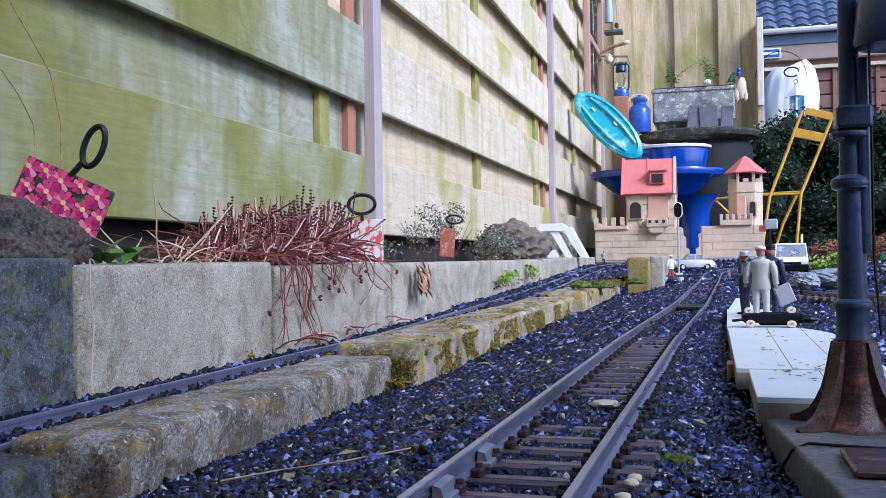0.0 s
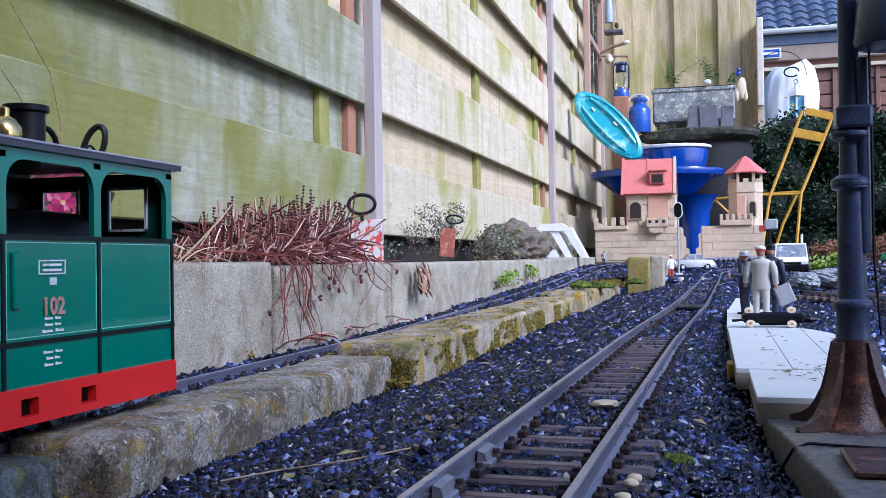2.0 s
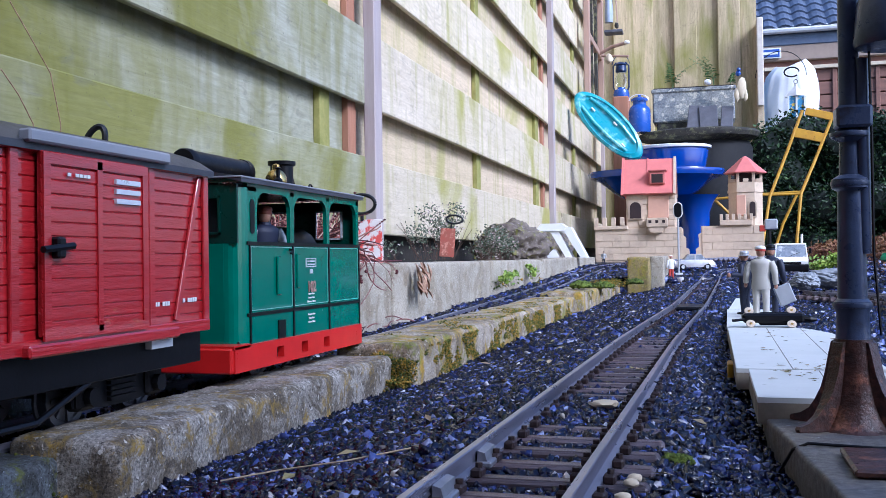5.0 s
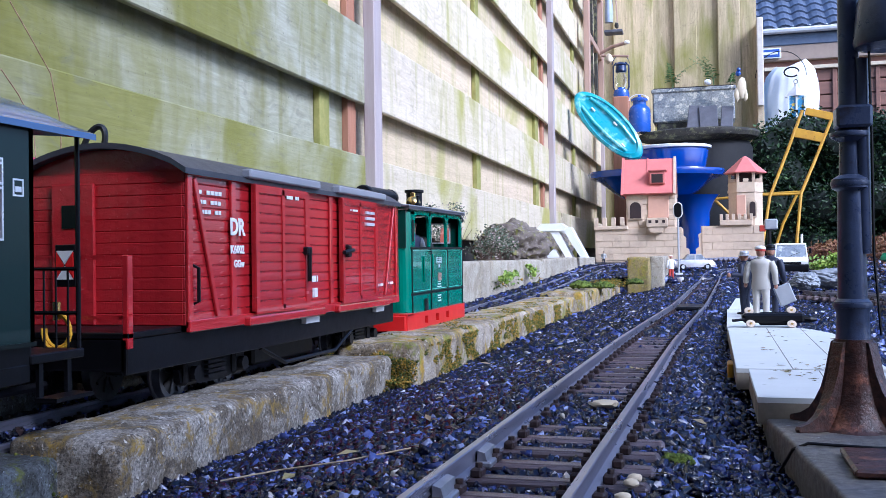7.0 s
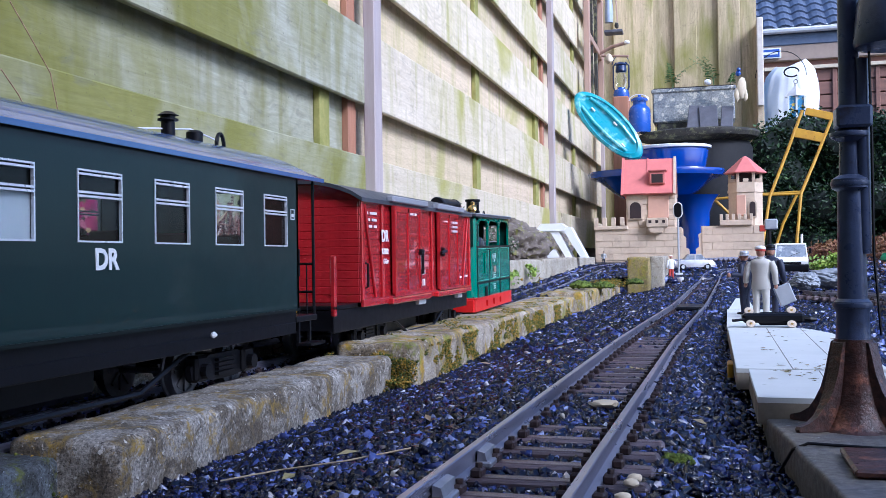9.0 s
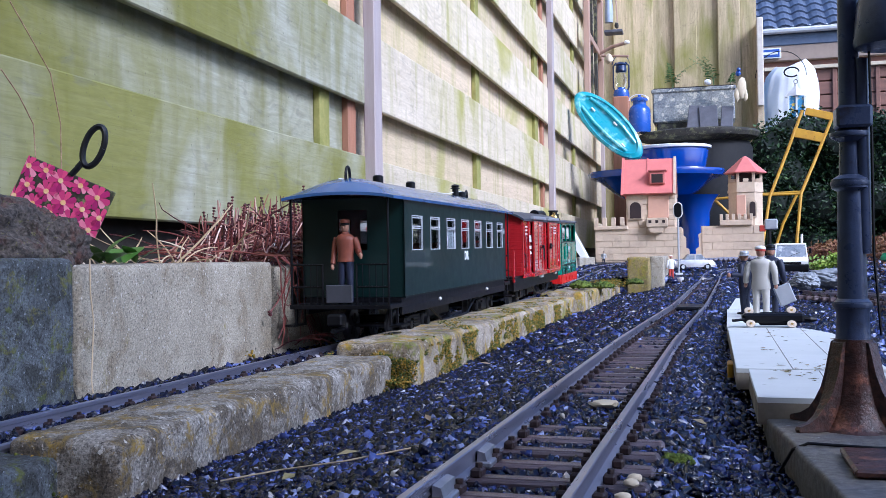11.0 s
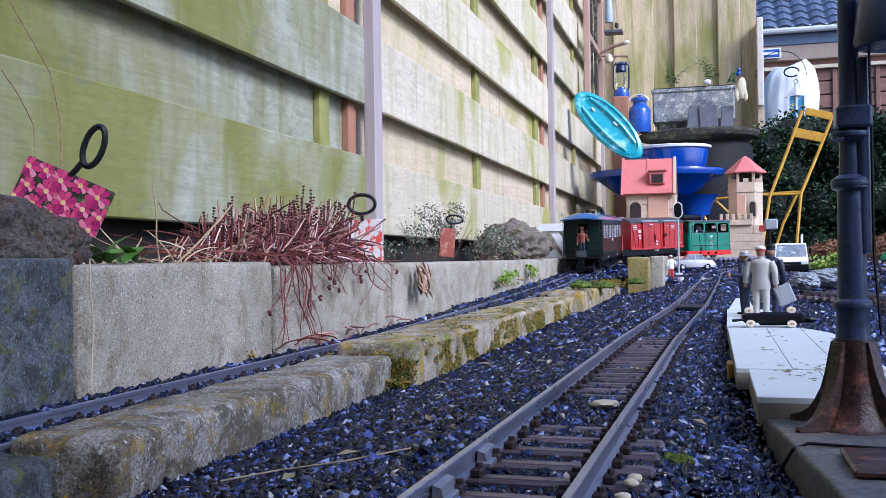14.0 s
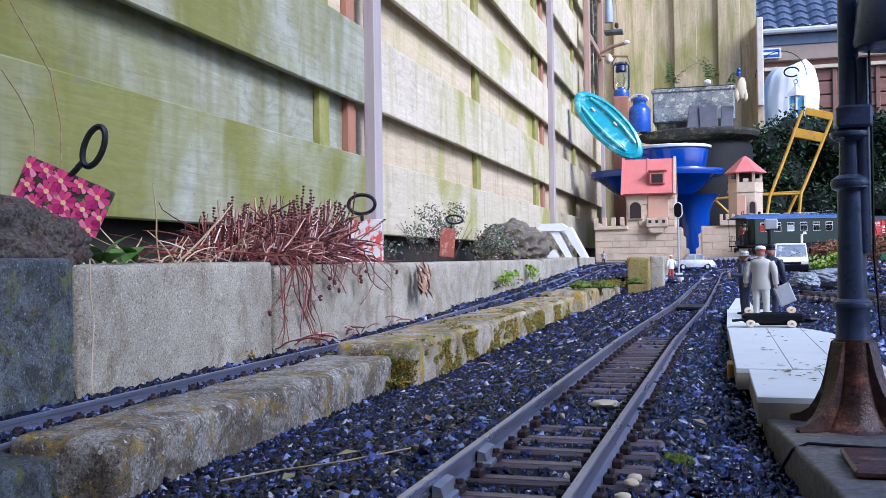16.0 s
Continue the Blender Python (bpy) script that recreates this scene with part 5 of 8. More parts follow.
def figure_shape(h, left=0.0, right=0.0, hem=0.032, brim=False):
    """left, right: how far each forearm is raised forwards, 0 to 1; hem: where the coat ends."""
    s = Figure()
    k = h / 0.08

    def P(x, y, z):
        return (x * k, y * k, z * k)

    for sx in (-1, 1):
        s.paint(TROUSERS).tube([P(sx * 0.0052, -0.0006, 0.002), P(sx * 0.0054, 0.0, 0.012), P(sx * 0.0052, 0.0006, 0.022), P(sx * 0.0046, 0, 0.032), P(sx * 0.0042, 0, 0.040)], [0.0036 * k, 0.0036 * k, 0.0042 * k, 0.0050 * k, 0.0056 * k], 12)
        s.paint(SHOE).blob(P(sx * 0.0058, 0.0026, 0.0014), (0.0030 * k, 0.0064 * k, 0.0020 * k), 1, 0.05, 2)
        up = right if sx > 0 else left
        sh, el = Vector(P(sx * 0.0110, -0.0004, 0.0625)), Vector(P(sx * 0.0152, -0.0022, 0.0505))
        wr = el + Vector(P(sx * (0.0006 + 0.007 * up), 0.0040 + 0.006 * up, -0.0125 + 0.0125 * up))
        s.paint(SLEEVE).tube([sh, sh.lerp(el, 0.5) + Vector(P(sx * 0.0008, 0, 0)), el, el.lerp(wr, 0.5), wr], [0.0040 * k, 0.0039 * k, 0.0036 * k, 0.0033 * k, 0.0031 * k], 12)
        d = (wr - el).normalized() * 0.0030 * k
        s.paint(FLESH).blob(tuple(wr + d), (0.0021 * k, 0.0026 * k, 0.0032 * k), 3, 0.12, 2)
    z0 = hem
    s.paint(COAT).lathe([(0.0100 * k, z0 * k), (0.0106 * k, (z0 + 0.001) * k), (0.0101 * k, 0.042 * k), (0.0096 * k, 0.047 * k), (0.0108 * k, 0.054 * k), (0.0120 * k, 0.060 * k), (0.0118 * k, 0.0630 * k), (0.0090 * k, 0.0655 * k), (0.0046 * k, 0.0672 * k)], 20, sx=1.0, sy=0.66)
    s.paint(COAT).lathe([(0.0047 * k, 0.0660 * k), (0.0043 * k, 0.0685 * k), (0.0035 * k, 0.0688 * k)], 14)
    s.paint(FLESH).tube([P(0, 0, 0.066), P(0, 0.0006, 0.0700)], 0.0030 * k, 10)
    s.paint(FLESH).blob(P(0, 0.0008, 0.0735), (0.0048 * k, 0.0056 * k, 0.0062 * k), 2, 0.05, 2)
    s.paint(FLESH).blob(P(0, 0.0064, 0.0730), (0.0009 * k, 0.0014 * k, 0.0014 * k), 2, 0.05, 1)
    s.paint(BAND).lathe([(0.0054 * k, 0.0750 * k), (0.0056 * k, 0.0756 * k), (0.0055 * k, 0.0772 * k), (0.0050 * k, 0.0774 * k)], 16, P(0, 0.0004, 0))
    s.paint(HAT).lathe([(0.0056 * k, 0.0772 * k), (0.0060 * k, 0.0782 * k), (0.0052 * k, 0.0802 * k), (0.0028 * k, 0.0812 * k), (0.0004 * k, 0.0814 * k)], 16, P(0, 0.0002, 0))
    if brim:
        s.paint(HAT).lathe([(0.0050 * k, 0.0748 * k), (0.0086 * k, 0.0750 * k), (0.0086 * k, 0.0755 * k), (0.0050 * k, 0.0760 * k)], 18)
    else:
        s.paint(BAND).blob(P(0, 0.0058, 0.0752), (0.0042 * k, 0.0032 * k, 0.0006 * k), 2, 0.02, 2)
    return s


def figure(name, label, h, paints, at=None, group="", **how):
    """One mesh; paints: trousers, coat, flesh, hat, hat band, shoes."""
    sh = figure_shape(h, **how)
    ob = solo(name, sh, paints[0], label, "toy figure", group, smooth=50, at=at)
    ob.data.materials.clear()
    for m in paints + ([paints[COAT]] if len(paints) < 7 else []):
        ob.data.materials.append(m)
    idx = np.zeros(len(sh.f), int)
    for start, i in sh.runs:
        idx[start:] = i
    ob.data.polygons.foreach_set("material_index", idx.tolist())
    return ob


DRIVER = figure("toy_driver", "small painted driver figure in dark coat inside the engine", 0.078, [NAVY, NAVY, SKIN, JACKET, JACKET, BLACK, WHITE], right=0.2, left=0.8)
GUARD = figure("toy_guard", "painted guard figure in red-brown jacket on the coach platform", 0.084, [NAVY, JACKET, SKIN, JACKET, BLACK, BLACK], left=0.7, hem=0.040)
GUARD.data.transform(Matrix.Diagonal((0.80, 0.85, 1.0, 1.0)))

NOSE_T = [0.0, 0.4, 0.5, 1.0, 1.5, 2.0, 2.5, 3.0, 3.5, 4.0, 4.2, 5.2, 6.3, 6.5, 7.0, 7.5, 8.0, 8.5, 9.0, 9.2, 10.3, 11.3, 11.5, 12.0, 12.5, 13.0, 13.5, 14.0, 14.5, 15.0, 15.5, 16.0]
NOSE_S = [0.33, 0.379, 0.387, 0.43, 0.486, 0.515, 0.529, 0.529, 0.533, 0.672, 0.735, 0.85, 0.959, 1.058, 1.206, 1.246, 1.312, 1.399, 1.505, 1.559, 1.967, 2.412, 2.512, 2.857, 3.182, 3.512, 3.842, 4.142, 4.462, 4.812, 5.202, 5.592]


def nose(t):
    """Distance run by the loco's front, with smooth speed between the known times."""
    T, S = NOSE_T, NOSE_S
    t = min(max(t, T[0]), T[-1])
    k = max(i for i in range(len(T) - 1) if T[i] <= t)

    def slope(i):
        if i == 0:
            return (S[1] - S[0]) / (T[1] - T[0])
        if i == len(T) - 1:
            return (S[-1] - S[-2]) / (T[-1] - T[-2])
        a, b = (S[i] - S[i - 1]) / (T[i] - T[i - 1]), (S[i + 1] - S[i]) / (T[i + 1] - T[i])
        return 0.0 if a * b <= 0 else 2 * a * b / (a + b)

    h = T[k + 1] - T[k]
    u = (t - T[k]) / h
    return ((1 + 2 * u) * (1 - u) ** 2 * S[k] + u * (1 - u) ** 2 * h * slope(k) + u * u * (3 - 2 * u) * S[k + 1] + u * u * (u - 1) * h * slope(k + 1))


def on_rails(s, half):
    a, b = left_line(s - half), left_line(s + half)
    d = Vector(b[:3]) - Vector(a[:3])
    c = (Vector(a[:3]) + Vector(b[:3])) / 2
    return pose(c.x, c.y, c.z, math.degrees(math.atan2(d.z, math.hypot(d.x, d.y))), 0, -math.degrees(math.atan2(d.x, d.y)))


def motions():
    steps = [k / 10 for k in range(161)]
    walk(LOCO, [(t, on_rails(nose(t) - LOCO_MID, 0.045)) for t in steps])
    walk(BOX_CAR, [(t, on_rails(nose(t) - CAR_MID, 0.135)) for t in steps])
    walk(COACH, [(t, on_rails(nose(t) - COACH_MID, 0.165)) for t in steps])
    walk(DRIVER, [(t, on_rails(nose(t) - LOCO_MID, 0.045) @ pose(0.030, -0.034, 0.049, 0, 0, 60)) for t in steps])
    walk(GUARD, [(t, on_rails(nose(t) - COACH_MID, 0.165) @ pose(0.0, -0.272, 0.0445, 0, 0, 180)) for t in steps])
    for w in WHEELS:
        at = w.location.copy()
        walk(w, [(k / FPS, Matrix.Translation(at) @ Matrix.Rotation(-(nose(k / FPS) - nose(0)) / 0.0168, 4, "X")) for k in range(0, 481)])


# ---- far end of the garden ----
SAND = mat("sand plastic masonry", (0.64, 0.51, 0.36), (0.54, 0.41, 0.29), 30, 0.6, bump=0.1, spots=(0.44, 0.34, 0.24), spot_scale=12, per_piece=0.05)
PEACH = mat("peach plaster panel", (0.62, 0.36, 0.24), (0.56, 0.32, 0.22), 30, 0.6, bump=0.05)
PINK_ROOF = mat("faded red plastic roof", (0.66, 0.20, 0.17), (0.58, 0.17, 0.15), 25, 0.5, bump=0.05)
DARK_HOLE = mat("dark brown inside", (0.03, 0.014, 0.012), (0.02, 0.01, 0.01), 30, 0.7, bump=0)
BASIN_BLUE = mat("glossy blue ceramic", (0.010, 0.055, 0.33), (0.008, 0.042, 0.26), 12, 0.16, bump=0.02, coat=0.4, spots=(0.35, 0.42, 0.58), spot_scale=9, spot_at=0.72, spot_soft=0.02)
DARK_TABLE = mat("dark weathered table", (0.050, 0.046, 0.036), (0.014, 0.013, 0.012), 22, 0.85, bump=0.6, spots=(0.13, 0.13, 0.065), spot_scale=28, spot_at=0.58, fleck=(0.22, 0.21, 0.15), fleck_scale=90, fleck_at=0.68)
TROUGH = mat("grey painted trough", (0.36, 0.37, 0.34), (0.19, 0.20, 0.20), 16, 0.75, bump=0.4, spots=(0.13, 0.15, 0.17), spot_scale=11, spot_at=0.58, fleck=(0.52, 0.50, 0.42), fleck_scale=34, fleck_at=0.60, grit=(120, 0.35))
SLATE = mat("grey slate", (0.13, 0.13, 0.15), (0.08, 0.08, 0.095), 25, 0.6, bump=0.3)
ENAMEL = mat("blue enamel", (0.03, 0.10, 0.42), (0.025, 0.08, 0.34), 20, 0.25, bump=0.03, coat=0.3)
ENAMEL_DARK = mat("dark blue enamel", (0.018, 0.045, 0.13), (0.010, 0.022, 0.065), 30, 0.3, bump=0.05, spots=(0.10, 0.05, 0.03), spot_scale=60, spot_at=0.66)
TURQ = mat("turquoise plastic", (0.05, 0.40, 0.47), (0.03, 0.30, 0.38), 9, 0.3, bump=0.05, coat=0.3, spots=(0.30, 0.66, 0.70), spot_scale=14, spot_at=0.62)
YELLOW = mat("yellow painted metal", (0.62, 0.34, 0.015), (0.48, 0.25, 0.02), 30, 0.5, bump=0.1, spots=(0.2, 0.09, 0.03), spot_scale=40, spot_at=0.68)
WHITE_PL = mat("white plastic", (0.86, 0.86, 0.84), (0.78, 0.78, 0.77), 14, 0.5, bump=0.05)
BROWN_BOARD = mat("brown stained boards", (0.27, 0.135, 0.09), (0.20, 0.095, 0.065), 20, 0.7, bump=0.2, stretch=(0.1, 1, 1), per_piece=0.12)
TILE = mat("blue grey roof tile", (0.13, 0.16, 0.22), (0.09, 0.11, 0.16), 8, 0.4, bump=0.1, per_piece=0.15)
PALE_BROWN = mat("pale brown frame", (0.45, 0.30, 0.22), (0.36, 0.23, 0.17), 30, 0.6, bump=0.15, stretch=(1, 1, 0.1))
CREAM = mat("cream cloth", (0.70, 0.60, 0.42), (0.62, 0.52, 0.36), 30, 0.8, bump=0.2)
SIGN_BLUE = mat("blue sign", (0.05, 0.12, 0.45), (0.04, 0.10, 0.40), 20, 0.4, bump=0)
HEDGE_LEAF = island_mat("hedge leaves", [(0.0, (0.004, 0.012, 0.004)), (0.5, (0.010, 0.028, 0.009)), (0.85, (0.028, 0.065, 0.018)), (1.0, (0.07, 0.12, 0.035))], 0.5, 0, spec=0.3)
FERN_LEAF = island_mat("green plant leaves", [(0.0, (0.05, 0.12, 0.03)), (1.0, (0.14, 0.24, 0.07))], 0.5, 0)


def brick_face(parent, x0, x1, y, z0, z1, rows, bw, seed, skip=None):
    """Moulded stone courses on a wall that faces the track."""
    h = (z1 - z0) / rows
    r = random.Random(seed)
    for j in range(rows):
        x = x0 - (bw / 2 if j % 2 else 0)
        while x < x1 - 0.002:
            a, b = max(x, x0) + 0.0006, min(x + bw, x1) - 0.0006
            if b - a > 0.006 and not (skip and skip((a + b) / 2, z0 + (j + 0.5) * h)):
                part("stone", Shape().box((a, y - 0.0025 - r.uniform(0, 0.001), z0 + j * h + 0.0006), (b, y + 0.001, z0 + (j + 1) * h - 0.0006), 0.0008), SAND, parent)
            x += bw


def merlons(parent, x0, x1, y0, y1, z, n, h=0.028):
    w = (x1 - x0) / (2 * n - 1)
    for k in range(n):
        part("merlon", Shape().box((x0 + 2 * k * w, y0, z), (x0 + (2 * k + 1) * w, y1, z + h), 0.0015), SAND, parent)


def arch_outline(cx, w, z0, z1, n=8):
    r = w / 2
    return [(cx - r, z0), (cx + r, z0)] + [(cx + r * math.cos(a), z1 - r + r * math.sin(a)) for a in [math.pi * k / n for k in range(n + 1)]]


def build_castle_house():
    c = thing("toy_castle_house", "sand coloured plastic castle house with faded red roof", "toy castle")
    y = 4.22
    part("lower_wall", Shape().box((-0.484, y, 0.06), (-0.125, y + 0.24, 0.222), 0.002), SAND, c)
    part("broken_edge", Shape().prism([(-0.125, 0.06), (-0.075, 0.06), (-0.082, 0.10), (-0.094, 0.105), (-0.096, 0.13), (-0.108, 0.135), (-0.108, 0.18), (-0.118, 0.185), (-0.125, 0.222)], 1, y, y + 0.03), SAND, c)
    brick_face(c, -0.484, -0.125, y, 0.085, 0.222, 5, 0.072, 3)
    part("ledge", Shape().box((-0.488, y - 0.012, 0.216), (-0.345, y + 0.03, 0.232), 0.002), SAND, c)
    merlons(c, -0.488, -0.36, y - 0.012, y + 0.004, 0.232, 4, 0.036)
    part("keep_wall", Shape().box((-0.352, y + 0.004, 0.222), (-0.148, y + 0.22, 0.368), 0.002), SAND, c)
    brick_face(c, -0.352, -0.148, y + 0.004, 0.23, 0.366, 6, 0.05, 5, lambda a, z: (-0.345 < a < -0.28 and z < 0.34) or (-0.262 < a < -0.175 and 0.26 < z < 0.36))
    part("window_surround", Shape().prism(arch_outline(-0.313, 0.060, 0.258, 0.338), 1, y - 0.004, y + 0.004), SAND, c)
    part("arched_window", Shape().prism(arch_outline(-0.313, 0.046, 0.262, 0.331), 1, y - 0.0055, y - 0.0035), DARK_HOLE, c, "dark arched opening")
    part("plaster_panel", Shape().box((-0.262, y - 0.002, 0.262), (-0.176, y + 0.004, 0.358), 0.002), PEACH, c)
    b = part("balcony", Shape().box((-0.268, y - 0.034, 0.222), (-0.180, y, 0.262), 0.003), SAND, c)
    for x in (-0.252, -0.224, -0.196):
        part("balcony_slot", Shape().box((x - 0.006, y - 0.0352, 0.240), (x + 0.006, y - 0.0335, 0.252)), DARK_HOLE, b)
    part("console", Shape().prism([(-0.262, 0.222), (-0.190, 0.222), (-0.205, 0.200), (-0.248, 0.200)], 1, y - 0.03, y - 0.002), SAND, c)
    roof = Shape()
    roof.prism([(y - 0.022, 0.366), (y + 0.075, 0.518), (y + 0.085, 0.518), (y + 0.20, 0.366), (y + 0.19, 0.360), (y - 0.012, 0.360)], 0, -0.366, -0.150)
    rf = part("roof", roof, PINK_ROOF, c)
    for x in (-0.372, -0.156):
        part("verge", Shape().prism([(y - 0.030, 0.362), (y + 0.074, 0.526), (y + 0.088, 0.526), (y + 0.21, 0.362), (y + 0.20, 0.356), (y + 0.08, 0.505), (y - 0.018, 0.356)], 0, x, x + 0.010), SAND if x > -0.2 else PINK_ROOF, rf)
    part("roof_seam", Shape().prism([(y - 0.026, 0.362), (y + 0.074, 0.522), (y + 0.084, 0.522), (y + 0.08, 0.50)], 0, -0.266, -0.262), PINK_ROOF, rf)
    dm = part("dormer", Shape().box((-0.252, y - 0.012, 0.405), (-0.188, y + 0.06, 0.462), 0.002), PINK_ROOF, c)
    part("dormer_window", Shape().box((-0.244, y - 0.0135, 0.410), (-0.198, y - 0.0115, 0.446)), DARK_HOLE, dm)
    part("dormer_roof", Shape().box((-0.258, y - 0.02, 0.458), (-0.182, y + 0.062, 0.466), 0.002), PINK_ROOF, dm)
    return c


def build_castle_tower():
    c = thing("toy_castle_tower", "sand coloured plastic castle wall with red-roofed tower", "toy castle")
    y = 4.40
    part("lower_wall", Shape().prism([(-0.068, 0.06), (0.212, 0.06), (0.212, 0.229), (-0.048, 0.229), (-0.048, 0.20), (-0.060, 0.195), (-0.058, 0.14), (-0.072, 0.13)], 1, y, y + 0.16), SAND, c)
    brick_face(c, -0.045, 0.212, y, 0.09, 0.226, 4, 0.085, 7)
    part("parapet", Shape().box((0.030, y - 0.014, 0.229), (0.165, y + 0.02, 0.252), 0.002), SAND, c)
    merlons(c, 0.030, 0.165, y - 0.014, y + 0.002, 0.252, 6, 0.026)
    cx, cy = 0.140, y + 0.075

    def ring(r, n=6, ph=0.0):
        return [(cx + r * math.cos(ph + 2 * math.pi * k / n), cy + r * math.sin(ph + 2 * math.pi * k / n)) for k in range(n)]

    part("tower_shaft", Shape().prism(ring(0.071), 2, 0.225, 0.385), SAND, c)
    part("tower_band", Shape().prism(ring(0.075), 2, 0.372, 0.384), SAND, c)
    part("belfry", Shape().prism(ring(0.073), 2, 0.384, 0.415), SAND, c)
    for k in range(6):
        a = 2 * math.pi * k / 6
        part("belfry_post", Shape().box((cx + 0.065 * math.cos(a) - 0.006, cy + 0.065 * math.sin(a) - 0.006, 0.415), (cx + 0.065 * math.cos(a) + 0.006, cy + 0.065 * math.sin(a) + 0.006, 0.456), 0.001), SAND, c)
        a += math.pi / 6
        part("merlon", Shape().box((cx + 0.060 * math.cos(a) - 0.011, cy + 0.060 * math.sin(a) - 0.006, 0.415), (cx + 0.060 * math.cos(a) + 0.011, cy + 0.060 * math.sin(a) + 0.006, 0.430), 0.001), SAND, c)
    part("belfry_core", Shape().prism(ring(0.045), 2, 0.415, 0.456), DARK_HOLE, c)
    rs = Shape().lathe([(0.088, 0.0), (0.090, 0.004), (0.048, 0.040), (0.018, 0.068), (0.006, 0.075), (0.001, 0.077)], 6, (cx, cy, 0.455))
    part("roof", rs, PINK_ROOF, c)
    fy = y + 0.013
    part("window_surround", Shape().prism(arch_outline(0.166, 0.034, 0.262, 0.338), 1, fy - 0.004, fy + 0.003), SAND, c)
    part("arched_window", Shape().prism(arch_outline(0.166, 0.024, 0.268, 0.330), 1, fy - 0.0056, fy - 0.0035), DARK_HOLE, c, "dark arched opening")
    part("plaster_panel", Shape().box((0.100, fy - 0.002, 0.27), (0.138, fy + 0.003, 0.36), 0.002), PEACH, c)
    for z in (0.26, 0.30, 0.345):
        part("tower_course", Shape().prism(ring(0.0722), 2, z, z + 0.002), SAND, c)
    return c


build_castle_house()
build_castle_tower()


def build_basin():
    b = thing("pedestal_basin", "glossy blue ceramic pedestal washbasin used as garden ornament", "washbasin")
    cx, cy = -0.262, 4.86
    bowl = Shape().lathe([(0.06, -0.16), (0.12, -0.15), (0.20, -0.10), (0.27, -0.045), (0.318, -0.03), (0.326, -0.01), (0.322, 0.0), (0.30, 0.0), (0.26, -0.02), (0.16, -0.10), (0.02, -0.13)], 32, (cx, cy, 0.512), 1.0, 0.72)
    part("bowl", bowl, BASIN_BLUE, b, smooth=True)
    ped = Shape().lathe([(0.14, 0.0), (0.13, 0.02), (0.085, 0.05), (0.072, 0.15), (0.075, 0.25), (0.10, 0.31), (0.12, 0.33)], 24, (-0.085, cy, 0.06), 1.0, 0.9)
    part("pedestal", ped, BASIN_BLUE, b, smooth=True)
    t = thing("round_tub", "dark blue round tub with pale rim standing on the basin", "tub")
    part("bowl", Shape().lathe([(0.12, 0.0), (0.15, 0.01), (0.165, 0.10), (0.160, 0.115), (0.150, 0.115), (0.14, 0.02), (0.02, 0.015)], 28, (-0.185, 4.99, 0.515), 1.05, 0.8), BASIN_BLUE, t, smooth=True)
    part("rim", Shape().lathe([(0.160, 0.112), (0.176, 0.115), (0.178, 0.126), (0.165, 0.130), (0.150, 0.118)], 28, (-0.185, 4.99, 0.515), 1.05, 0.8), WHITE_PL, t, "pale worn rim", smooth=True)


build_basin()


